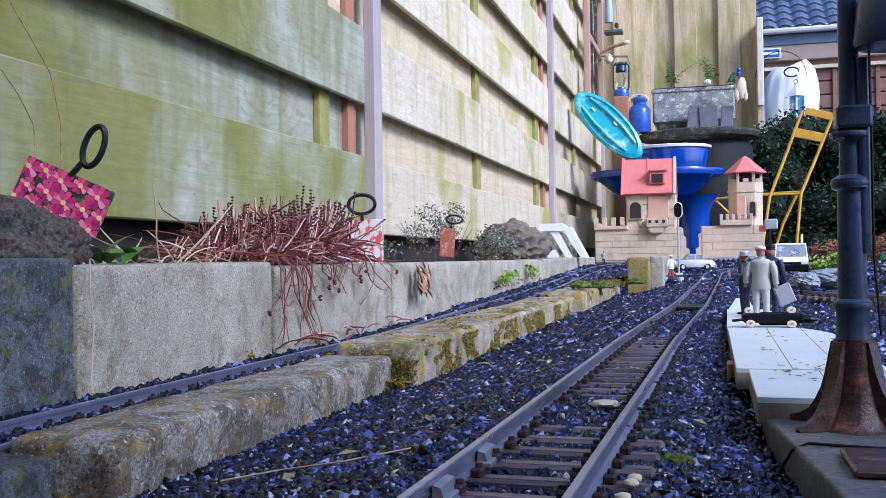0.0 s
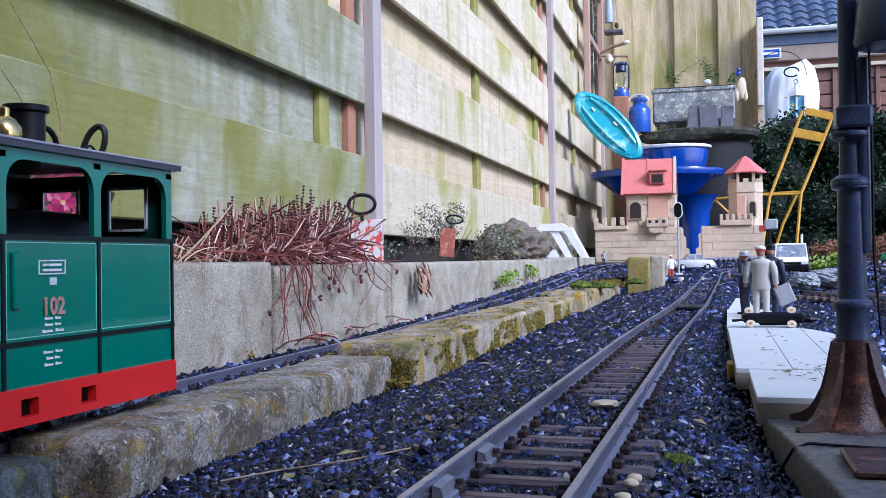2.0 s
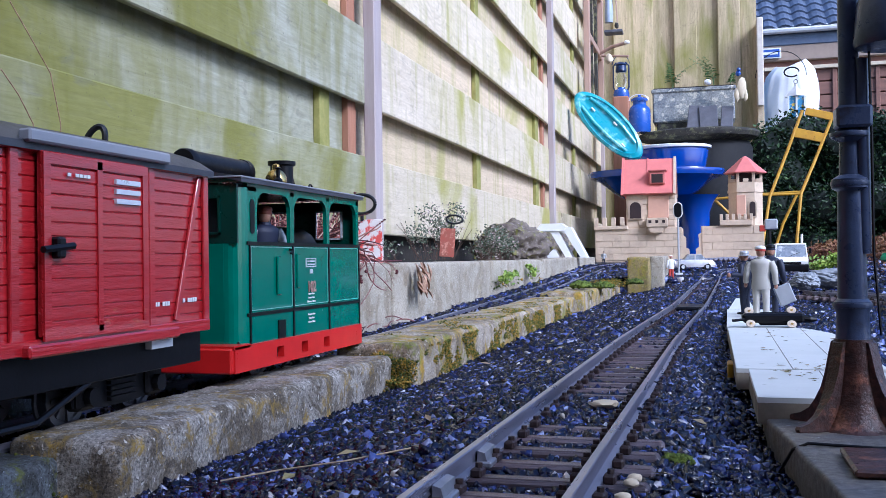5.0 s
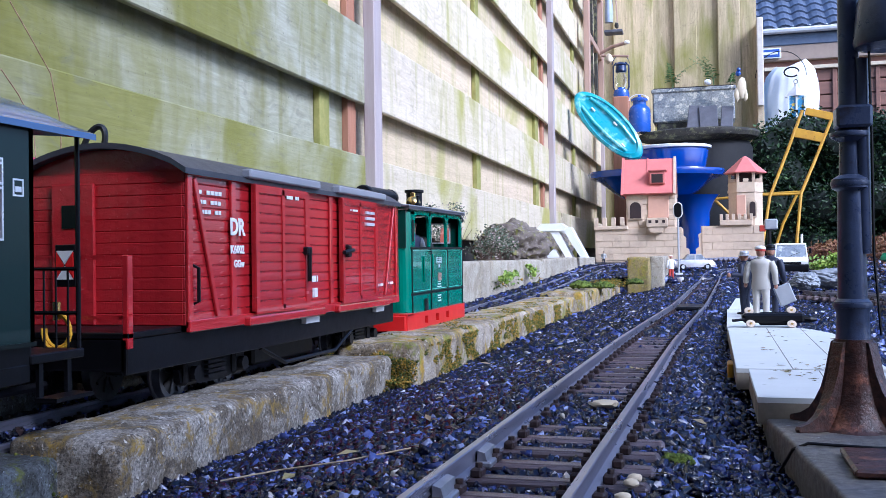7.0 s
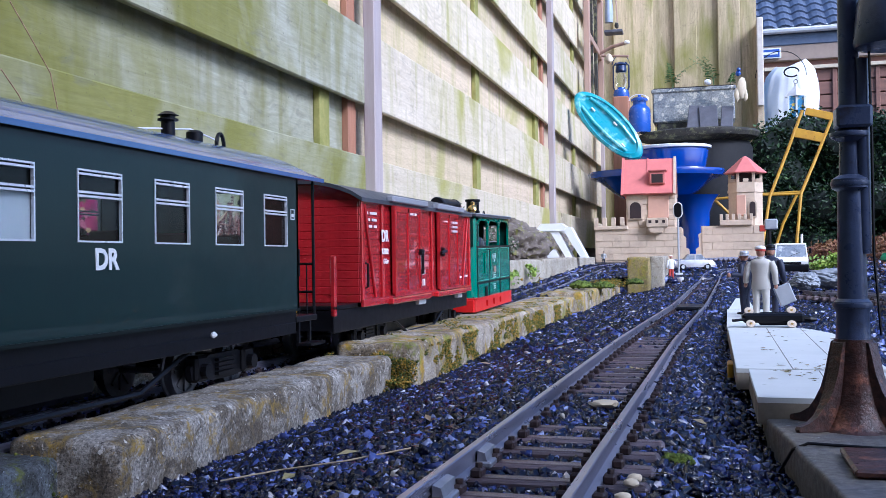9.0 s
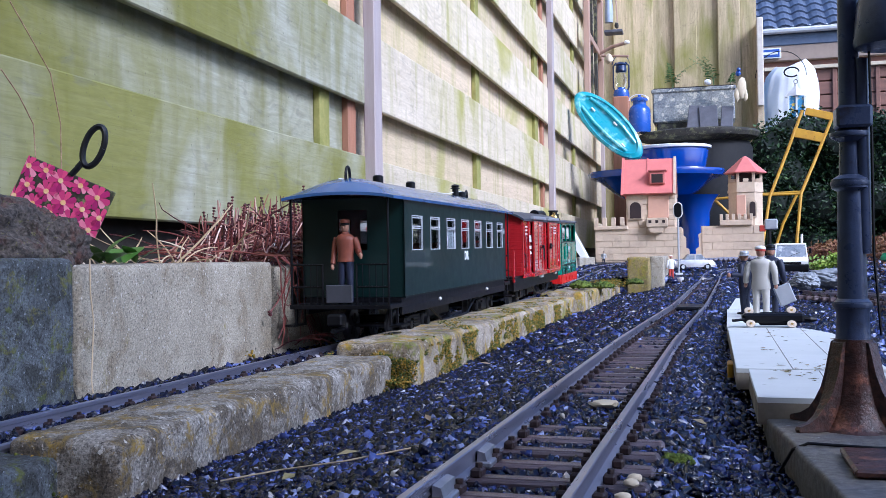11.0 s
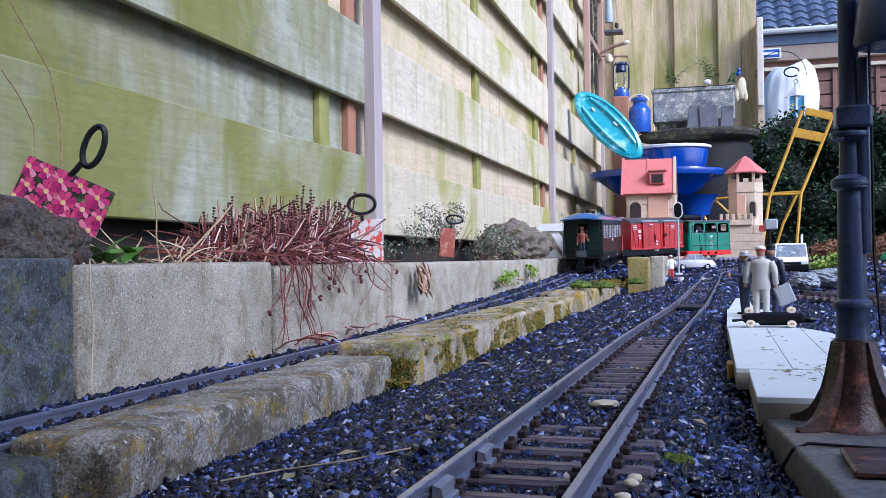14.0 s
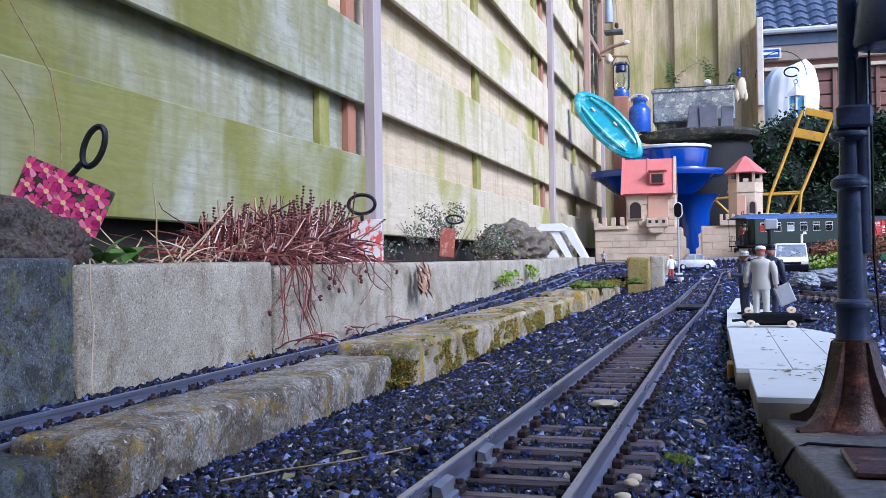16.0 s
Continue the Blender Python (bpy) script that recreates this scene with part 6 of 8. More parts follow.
def build_table():
    t = thing("round_garden_table", "dark round stone table carrying planter, can and slates", "table")
    part("tabletop", Shape().lathe([(0.02, -0.045), (0.20, -0.05), (0.29, -0.03), (0.302, -0.01), (0.300, 0.0), (0.28, 0.006), (0.02, 0.008)], 36, (-0.062, 5.22, 0.728), 1.0, 0.85), DARK_TABLE, t, smooth=True)
    # wide near-black foot: the shade under the tabletop is put into its colour
    part("foot", Shape().lathe([(0.24, 0.0), (0.245, 0.03), (0.24, 0.30), (0.235, 0.58), (0.22, 0.61)], 28, (-0.03, 5.27, 0.07)), mat("under-table shade black", (0.005, 0.005, 0.006), (0.003, 0.003, 0.003), 20, 0.8, bump=0.2), t, smooth=True)
    p = thing("plant_trough", "grey flaking trough with small green plants", "planter")
    part("trough", Shape().box((-0.290, 5.20, 0.79), (0.120, 5.38, 0.955), 0.008), TROUGH, p)
    part("rim", Shape().box((-0.296, 5.194, 0.945), (0.126, 5.386, 0.965), 0.004), TROUGH, p)
    part("foot", Shape().box((-0.27, 5.21, 0.732), (0.10, 5.37, 0.792), 0.004), DARK_TABLE, p)
    part("soil", Shape().box((-0.285, 5.205, 0.962), (0.115, 5.375, 0.972), 0.003), SOIL, p)
    for k, (x, w, tilt) in enumerate(((-0.085, 0.07, 6), (-0.008, 0.09, -3), (0.075, 0.06, 4))):
        solo("leaning_slate", Shape().box((-w / 2, -0.008, 0.0), (w / 2, 0.008, 0.135 - 0.008 * k), 0.003), SLATE, "flat grey slate leaning on the planter", "slate", "leaning slates", at=pose(x, 5.12 - 0.01 * k, 0.735, -18, tilt, 0))
    c = thing("milk_can", "small blue enamel milk can with lid", "milk can")
    part("body", Shape().lathe([(0.052, 0), (0.056, 0.006), (0.056, 0.11), (0.050, 0.126), (0.034, 0.142), (0.034, 0.160), (0.040, 0.164)], 24, (-0.352, 5.12, 0.735)), ENAMEL, c, smooth=True)
    part("lid", Shape().lathe([(0.042, 0.160), (0.043, 0.172), (0.030, 0.180), (0.008, 0.184), (0.008, 0.196), (0.001, 0.198)], 20, (-0.352, 5.12, 0.735)), ENAMEL, c, smooth=True)
    part("handle", Shape().tube([(-0.352 + 0.048 * math.cos(a), 5.075, 0.895 + 0.03 * math.sin(a)) for a in [math.pi * k / 8 for k in range(9)]], 0.0025, 6), SILVER, c)
    n = thing("storm_lantern", "blue hurricane lantern with glass globe", "lantern")
    lx, ly, lz = -0.485, 5.62, 1.0
    part("base", Shape().lathe([(0.044, 0), (0.046, 0.02), (0.040, 0.04), (0.022, 0.05), (0.020, 0.058)], 20, (lx, ly, lz)), ENAMEL, n, smooth=True)
    part("globe", Shape().lathe([(0.022, 0.058), (0.033, 0.085), (0.033, 0.11), (0.022, 0.14), (0.020, 0.142)], 20, (lx, ly, lz)), GLASS, n, smooth=True)
    part("hood", Shape().lathe([(0.024, 0.140), (0.032, 0.150), (0.028, 0.180), (0.034, 0.186), (0.020, 0.20), (0.002, 0.204)], 20, (lx, ly, lz)), ENAMEL_DARK, n, smooth=True)
    for sx in (-1, 1):
        part("side_tube", Shape().tube([(lx + sx * 0.03, ly, lz + 0.03), (lx + sx * 0.043, ly, lz + 0.06), (lx + sx * 0.043, ly, lz + 0.18), (lx + sx * 0.025, ly, lz + 0.20)], 0.005, 8), ENAMEL_DARK, n)
    part("bail", Shape().tube([(lx + 0.048 * math.cos(a), ly, lz + 0.19 + 0.05 * math.sin(a)) for a in [math.pi * k / 8 for k in range(9)]], 0.002, 6), ENAMEL_DARK, n)
    solo("wooden_stump", Shape().box((-0.53, 5.56, 0.07), (-0.44, 5.68, 1.0), 0.006), RED_WOOD, "brown wooden post carrying the lantern", "post")
    g = Shape()
    g.blob((0.150, 5.10, 0.93), (0.024, 0.012, 0.055), 3, 0.2, 2)
    g.blob((0.128, 5.10, 0.90), (0.014, 0.010, 0.035), 5, 0.2, 2)
    g.blob((0.168, 5.10, 0.895), (0.012, 0.010, 0.030), 6, 0.2, 2)
    solo("hanging_glove", g, CREAM, "cream cloth glove hanging on the planter's edge", "glove", smooth=True)
    bd = Shape()
    bd.blob((0.135, 5.10, 1.005), (0.014, 0.020, 0.014), 1, 0.1, 2)
    bd.blob((0.137, 5.085, 1.022), (0.010, 0.010, 0.010), 2, 0.1, 2)
    bd.tube([(0.137, 5.075, 1.022), (0.138, 5.062, 1.020)], [0.003, 0.0006], 6)
    solo("bird_ornament", bd, ENAMEL, "little blue and white bird ornament on planter rim", "ornament", smooth=True)
    st = Shape().blob((-0.012, 5.18, 0.985), (0.018, 0.016, 0.015), 4, 0.2, 2)
    solo("white_pebble", st, WHITE_PL, "round white pebble lying in the planter", "pebble", smooth=True)


build_table()


def leaf_cloud(name, label, category, centres, count, size, material, seed, kind="", spread=1.0, parent=None):
    """Many small folded leaves around given lumps (centre, radii)."""
    rng = np.random.default_rng(seed)
    s = Shape()
    for _ in range(count):
        c, r = centres[rng.integers(len(centres))]
        d = rng.normal(size=3)
        d /= np.linalg.norm(d)
        p = np.array(c) + d * np.array(r) * rng.uniform(0.55, 1.08)
        ln = size * rng.uniform(0.6, 1.3)
        m = Matrix.Translation(p) @ Euler(rng.uniform(0, 6.28, 3)).to_matrix().to_4x4()
        s.add([(0, -ln / 2, 0), (ln * 0.28, 0, ln * 0.1), (0, ln / 2, 0), (-ln * 0.28, 0, ln * 0.1)], [(0, 1, 2), (0, 2, 3)], m)
    if parent:
        return part(name, s, material, parent)
    return solo(name, s, material, label, category, kind=kind)


def fern(name, x, y, z, h, n, seed, label):
    p = thing(name, label, "plant")
    r = random.Random(seed)
    st, lf = Shape(), Shape()
    for k in range(n):
        a, tilt = r.uniform(0, 6.28), r.uniform(0.2, 0.8)
        pts = [Vector((x + math.cos(a) * h * tilt * t * t, y + math.sin(a) * h * tilt * t * t * 0.5, z + h * t * (1 - 0.25 * tilt * t))) for t in (0, 0.25, 0.5, 0.75, 1)]
        st.tube(pts, [0.002, 0.0016, 0.0012, 0.001, 0.0006], 5)
        for i in range(9):
            t = 0.3 + 0.08 * i
            j = min(int(t * 4), 3)
            q = pts[j].lerp(pts[j + 1], t * 4 - j) if j < 4 else pts[-1]
            for sg in (-1, 1):
                ln = h * 0.32 * (1.15 - t)
                m = Matrix.Translation(q) @ Euler((r.uniform(-0.4, 0.4), r.uniform(-0.3, 0.3), a + sg * 1.2)).to_matrix().to_4x4()
                lf.add([(0, 0, 0), (ln * 0.5, ln * 0.16, 0.002), (ln, 0, -0.003), (ln * 0.5, -ln * 0.16, 0.002)], [(0, 1, 2), (0, 2, 3)], m)
    part("stem", st, FERN_LEAF, p)
    part("leaf_sprays", lf, FERN_LEAF, p)


fern("fern_plant", -0.19, 5.24, 0.965, 0.16, 4, 2, "small green fern growing in the grey trough")
fern("seedling", 0.02, 5.24, 0.965, 0.19, 3, 5, "thin green seedling growing in the grey trough")
fern("seedling", 0.10, 5.26, 0.965, 0.10, 3, 8, "low green seedling growing in the grey trough")


def build_float():
    f = thing("swim_float", "oval turquoise plastic float leaning on the fence", "float", at=pose(-0.462, 4.62, 0.715, 78, 47, 0))
    part("board", Shape().lathe([(0.02, -0.022), (0.85, -0.022), (0.97, -0.012), (1.0, 0.0), (0.97, 0.012), (0.85, 0.018), (0.80, 0.010), (0.02, 0.010)], 40, (0, 0, 0), 0.214, 0.083), TURQ, f, smooth=True)
    for sy in (-0.040, 0.040):
        part("rib", Shape().tube([(-0.15, sy * 0.7, 0.012), (-0.05, sy, 0.016), (0.05, sy, 0.016), (0.15, sy * 0.7, 0.012)], 0.008, 8), TURQ, f)
    for x, y in ((-0.10, 0.0), (0.02, 0.025), (0.12, -0.02), (-0.02, -0.04)):
        part("cleat", Shape().box((x - 0.012, y - 0.004, 0.010), (x + 0.012, y + 0.004, 0.020), 0.002), WHITE_PL, f)


build_float()


def build_window_frame():
    w = thing("old_window_frame", "pale brown wooden lattice frame hanging on the fence", "window frame")
    x = -0.615
    for y in (4.98, 5.62):
        part("stile", Shape().box((x, y, 0.90), (x + 0.03, y + 0.045, 2.05), 0.003), PALE_BROWN, w)
    for z in (0.90, 1.22, 1.55, 1.9):
        part("rail_bar", Shape().box((x, 5.02, z), (x + 0.026, 5.62, z + 0.035), 0.003), PALE_BROWN, w)
    for y in (5.2, 5.4):
        part("glazing_bar", Shape().box((x + 0.004, y, 0.93), (x + 0.022, y + 0.02, 1.92), 0.002), DARK_TABLE, w)
    b = thing("bird_feeder", "hanging metal bird feeder with round tray", "bird feeder")
    part("tray", Shape().box((-0.56, 5.45, 1.335), (-0.46, 5.53, 1.352), 0.003), SLATE, b)
    part("tube", Shape().lathe([(0.022, 0), (0.024, 0.05), (0.018, 0.14), (0.006, 0.16)], 14, (-0.535, 5.49, 1.40)), mat("pale blue metal", (0.40, 0.46, 0.56), (0.34, 0.40, 0.5), 20, 0.4), b, smooth=True)
    part("hanger", Shape().tube([(-0.49, 5.49, 1.35), (-0.49, 5.49, 1.42), (-0.50, 5.49, 1.6), (-0.52, 5.49, 2.0)], 0.004, 6), PALE_BROWN, b)
    part("ornament", Shape().blob((-0.492, 5.47, 1.375), (0.012, 0.012, 0.018), 1, 0.2, 2), DARK_TABLE, b, smooth=True)
    k = thing("wooden_perch", "bare wooden perch with pale round end", "perch")
    part("perch_arm", Shape().tube([(-0.60, 5.5, 1.23), (-0.52, 5.48, 1.262), (-0.445, 5.46, 1.275)], 0.010, 8), PALE_BROWN, k)
    part("perch_arm", Shape().tube([(-0.58, 5.5, 1.22), (-0.43, 5.46, 1.20)], 0.007, 8), PALE_BROWN, k)
    part("perch_knob", Shape().blob((-0.437, 5.45, 1.276), (0.016, 0.014, 0.012), 2, 0.1, 2), WHITE_PL, k, smooth=True)
    part("leaf_bundle", Shape().blob((-0.535, 5.45, 1.19), (0.022, 0.018, 0.028), 7, 0.4, 2), CREAM, k, smooth=True)


build_window_frame()


def build_chair():
    c = thing("folding_chair", "yellow painted folding garden chair frame by the hedge", "chair")
    y = 4.95
    a, b = (0.420, 0.785), (0.552, 0.745)
    fa, fb = (0.262, 0.372), (0.402, 0.385)
    part("back_post", Shape().tube([(a[0], y, a[1]), (0.345, y - 0.02, 0.585), (fa[0], y - 0.06, fa[1]), (0.215, y - 0.1, 0.09)], 0.0075, 8), YELLOW, c)
    part("back_post", Shape().tube([(b[0], y, b[1]), (0.475, y - 0.02, 0.555), (fb[0], y - 0.06, fb[1]), (0.37, y - 0.1, 0.09)], 0.0075, 8), YELLOW, c)
    part("back_slat", Shape().box((0.415, y - 0.008, -0.018), (0.555, y + 0.004, 0.018), 0.002, Matrix.Translation((0, 0, 0.770)) @ Matrix.Rotation(0.27, 4, "Y") @ Matrix.Translation((0, 0, 0.125))), YELLOW, c)
    part("back_slat", Shape().box((-0.07, -0.008, -0.022), (0.07, 0.004, 0.022), 0.002, Matrix.Translation((0.442, y - 0.008, 0.665)) @ Matrix.Rotation(0.25, 4, "Y")), YELLOW, c)
    part("seat_rail", Shape().tube([(-0.02, y - 0.02, 0.372), (0.20, y - 0.05, 0.385), (fb[0], y - 0.06, fb[1])], 0.006, 8), YELLOW, c)
    part("seat_rail", Shape().tube([(0.0, y + 0.25, 0.40), (0.42, y + 0.2, 0.41)], 0.006, 8), YELLOW, c)
    part("front_leg", Shape().tube([(0.01, y - 0.02, 0.372), (0.10, y - 0.02, 0.28), (0.22, y - 0.02, 0.09)], 0.007, 8), YELLOW, c)
    part("front_leg", Shape().tube([(0.40, y + 0.1, 0.40), (0.33, y + 0.1, 0.25), (0.28, y + 0.1, 0.09)], 0.007, 8), YELLOW, c)


build_chair()

r9 = random.Random(9)
HEDGE = [((0.28 + 0.13 * i + r9.uniform(-0.03, 0.03), 5.55 + r9.uniform(-0.1, 0.15) + 0.2 * j, z + r9.uniform(-0.03, 0.03)), (0.12, 0.14, 0.13)) for i in range(10) for j in range(2) for z in (0.18, 0.38, 0.56, 0.68 + 0.05 * (i % 3))]
hedge = thing("hedge", "dense dark green evergreen hedge", "hedge")
# near-black lumps paint the shade deep between the leaves
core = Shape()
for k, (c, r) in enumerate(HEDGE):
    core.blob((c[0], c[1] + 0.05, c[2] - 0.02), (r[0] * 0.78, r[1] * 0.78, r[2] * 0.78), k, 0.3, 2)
part("twig_core", core, mat("hedge inner shade", (0.008, 0.016, 0.008), (0.004, 0.008, 0.004), 40, 0.9, bump=0.5), hedge)
leaf_cloud("crown", "", "", HEDGE, 42000, 0.023, HEDGE_LEAF, 12, parent=hedge)


def build_house():
    h = thing("neighbour_house", "brown boarded house wall under blue-grey tiled roof", "house")
    y = 10.0
    part("wall", Shape().box((0.0, y + 0.03, -0.2), (4.5, y + 0.3, 2.05)), BROWN_BOARD, h)
    z, k = 0.3, 0
    while z < 1.95:
        part("board", Shape().box((0.1, y - 0.004 * (k % 2), z + 0.006), (4.4, y + 0.03, z + 0.128), 0.006), BROWN_BOARD, h)
        z += 0.132
        k += 1
    for x in (0.86, 1.12, 1.5):
        part("lath", Shape().box((x, y - 0.02, 1.0), (x + 0.04, y - 0.006, 1.9), 0.004), BROWN_BOARD, h)
    part("fascia", Shape().box((0.0, y - 0.05, 1.96), (4.5, y + 0.03, 2.11), 0.006), mat("dull brown fascia", (0.40, 0.30, 0.22), (0.32, 0.24, 0.18), 10, 0.7), h)
    part("wall_strip", Shape().box((0.0, y - 0.045, 1.87), (4.5, y + 0.03, 1.905), 0.004), CREAM, h)
    part("lead_flashing", Shape().box((0.0, y - 0.06, 2.105), (4.5, y + 0.02, 2.22), 0.008), TILE, h)
    part("gutter", Shape().tube([(0.0, y - 0.10, 2.245), (4.5, y - 0.10, 2.245)], 0.035, 10), WHITE_PL, h, "white gutter")
    rf = part("roof", Shape().prism([(y - 0.1, 2.235), (y + 3.2, 4.6), (y + 3.2, 4.4), (y, 2.2)], 0, 0.0, 4.5), TILE, h)
    slope = math.atan2(4.6 - 2.235, 3.3)
    tm = Shape()
    prof = [(-0.075, 0.0), (-0.04, 0.022), (0.0, 0.030), (0.035, 0.018), (0.055, 0.004), (0.075, 0.0)]
    tm.v = [(x, yy, z + (0.022 if yy < 0.01 else 0.0)) for yy in (0.0, 0.19) for x, z in prof] + [(x, 0.0, z) for x, z in prof]
    tm.f = [[i, i + 1, 6 + i + 1, 6 + i] for i in range(5)] + [[12 + i, 12 + i + 1, i + 1, i] for i in range(5)]
    me = tm.mesh("tile", TILE)
    for j in range(11):
        for i in range(18):
            d = 0.165 * j
            part("tile", me, TILE, rf, at=pose(0.1 + 0.15 * i, y - 0.12 + d * math.cos(slope), 2.245 + d * math.sin(slope), math.degrees(slope), 0, 0))
    s = thing("name_sign", "small white-edged blue street sign on the wall", "sign")
    part("plate", Shape().box((0.43, y - 0.075, 1.985), (0.66, y - 0.06, 2.085), 0.004), WHITE_PL, s)
    part("field", Shape().box((0.445, y - 0.079, 1.998), (0.645, y - 0.074, 2.072), 0.003), SIGN_BLUE, s)
    part("lettering_bar", Shape().box((0.46, y - 0.083, 2.022), (0.63, y - 0.078, 2.048)), WHITE_PL, s)


build_house()


def build_bag():
    b = thing("garden_sack", "big white plastic sack with looped handle behind the hedge", "sack")
    bm = Shape()
    n, m = 72, 40
    for j in range(m + 1):
        t = j / m
        z = 0.06 + 1.27 * t
        w = 0.175 * (1 - 0.45 * max(0.0, (t - 0.78) / 0.22) ** 1.8 * 0.62) * (1.0 if t < 0.96 else 1 - 7 * (t - 0.96))
        for i in range(n):
            a = 2 * math.pi * i / n
            f = 1 + 0.09 * noise.noise(Vector((math.cos(a) * 2.4, math.sin(a) * 2.4, z * 5))) + 0.07 * noise.noise(Vector((math.cos(a) * 6, math.sin(a) * 6, z * 3)))
            zz = z + max(0.0, t - 0.7) * (0.05 * math.cos(2 * a) + 0.07 * math.cos(a))
            bm.v.append((0.485 + 0.02 * t + w * math.cos(a) * f, 6.75 + 0.6 * w * math.sin(a) * f, zz))
    bm.f = [[j * n + i, j * n + (i + 1) % n, (j + 1) * n + (i + 1) % n, (j + 1) * n + i] for j in range(m) for i in range(n)] + [[m * n + i for i in range(n)]]
    part("sack_body", bm, WHITE_PL, b, smooth=80)
    part("loop_handle", Shape().tube([(0.50 + 0.045 * math.cos(a), 6.60, 1.26 + 0.03 * math.sin(a)) for a in [2 * math.pi * k / 16 for k in range(15)]], 0.005, 8), BLACK, b, "black loop")
    w = thing("garden_lantern", "white metal lantern with blue patterned glass on wire hoop", "lantern")
    lx, ly, lz = 0.475, 6.0, 0.86
    part("hoop", Shape().tube([(lx - 0.08 + 0.14 * math.cos(a), ly, lz + 0.27 + 0.15 * math.sin(a)) for a in [math.pi * k / 14 for k in range(15)]], 0.0025, 6), BLACK, w)
    part("frame", Shape().box((lx - 0.05, ly - 0.04, lz), (lx + 0.05, ly + 0.04, lz + 0.012), 0.002), WHITE_PL, w)
    for sx in (-1, 0, 1):
        part("corner_post", Shape().box((lx + sx * 0.044 - 0.005, ly - 0.045, lz + 0.01), (lx + sx * 0.044 + 0.005, ly - 0.035, lz + 0.15)), WHITE_PL, w)
    part("patterned_glass", Shape().box((lx - 0.045, ly - 0.038, lz + 0.01), (lx + 0.045, ly + 0.03, lz + 0.15)), mat("blue yellow patterned glass", (0.10, 0.33, 0.55), (0.06, 0.22, 0.42), 40, 0.2, spots=(0.75, 0.55, 0.10), spot_scale=45, spot_at=0.58, spot_soft=0.03, bump=0), w)
    part("lantern_roof", Shape().lathe([(0.066, 0), (0.050, 0.02), (0.020, 0.045), (0.008, 0.06), (0.008, 0.075)], 4, (lx, ly, lz + 0.15)), WHITE_PL, w)
    part("finial_ring", Shape().tube([(lx + 0.010 * math.cos(a), ly, lz + 0.238 + 0.012 * math.sin(a)) for a in [2 * math.pi * k / 12 for k in range(13)]], 0.002, 6), BLACK, w)


build_bag()


# ---- platform with figures and lamp ----
PAVER = mat("white platform slab", (0.70, 0.72, 0.69), (0.61, 0.63, 0.60), 14, 0.6, bump=0.1, fleck=(0.40, 0.42, 0.36), fleck_scale=90, fleck_at=0.70)
GREY_SLAB = mat("dirty grey slab", (0.185, 0.168, 0.130), (0.090, 0.092, 0.100), 16, 0.65, bump=0.3, bscale=300, fleck=(0.26, 0.26, 0.26), fleck_scale=230, fleck_at=0.70, grit=(260, 0.35), spots=(0.15, 0.105, 0.05), spot_scale=11, spot_at=0.58, spot_soft=0.10)
LAMP_PAINT = mat("dark grey lamp paint", (0.060, 0.082, 0.155), (0.030, 0.042, 0.082), 60, 0.30, bump=0.12, spots=(0.018, 0.012, 0.011), spot_scale=60, spot_at=0.66)
LAMP_RUST = mat("rusty lamp foot", (0.075, 0.030, 0.022), (0.020, 0.011, 0.010), 70, 0.32, bump=0.35, spots=(0.24, 0.095, 0.05), spot_scale=60, spot_at=0.62, grit=(300, 0.4))
SUIT = mat("pale grey figure suit", (0.52, 0.50, 0.45), (0.45, 0.43, 0.39), 60, 0.6, bump=0.05)
CASE = mat("silver case", (0.50, 0.52, 0.55), (0.42, 0.44, 0.47), 60, 0.35, metal=0.3, bump=0)
SLAB_EDGE = mat("dirty beige slab edge", (0.34, 0.295, 0.22), (0.19, 0.165, 0.12), 40, 0.8, bump=0.2)
CREAM_W = mat("cream wheels", (0.62, 0.52, 0.40), (0.52, 0.43, 0.33), 60, 0.6, bump=0.1)
RED_CAP = mat("red cap band", (0.55, 0.06, 0.04), (0.45, 0.05, 0.03), 40, 0.5, bump=0)
DEBRIS = island_mat("dry leaf bits", [(0.0, (0.10, 0.09, 0.03)), (0.5, (0.28, 0.24, 0.10)), (0.8, (0.45, 0.36, 0.22)), (1.0, (0.20, 0.13, 0.07))], 0.8, 0)


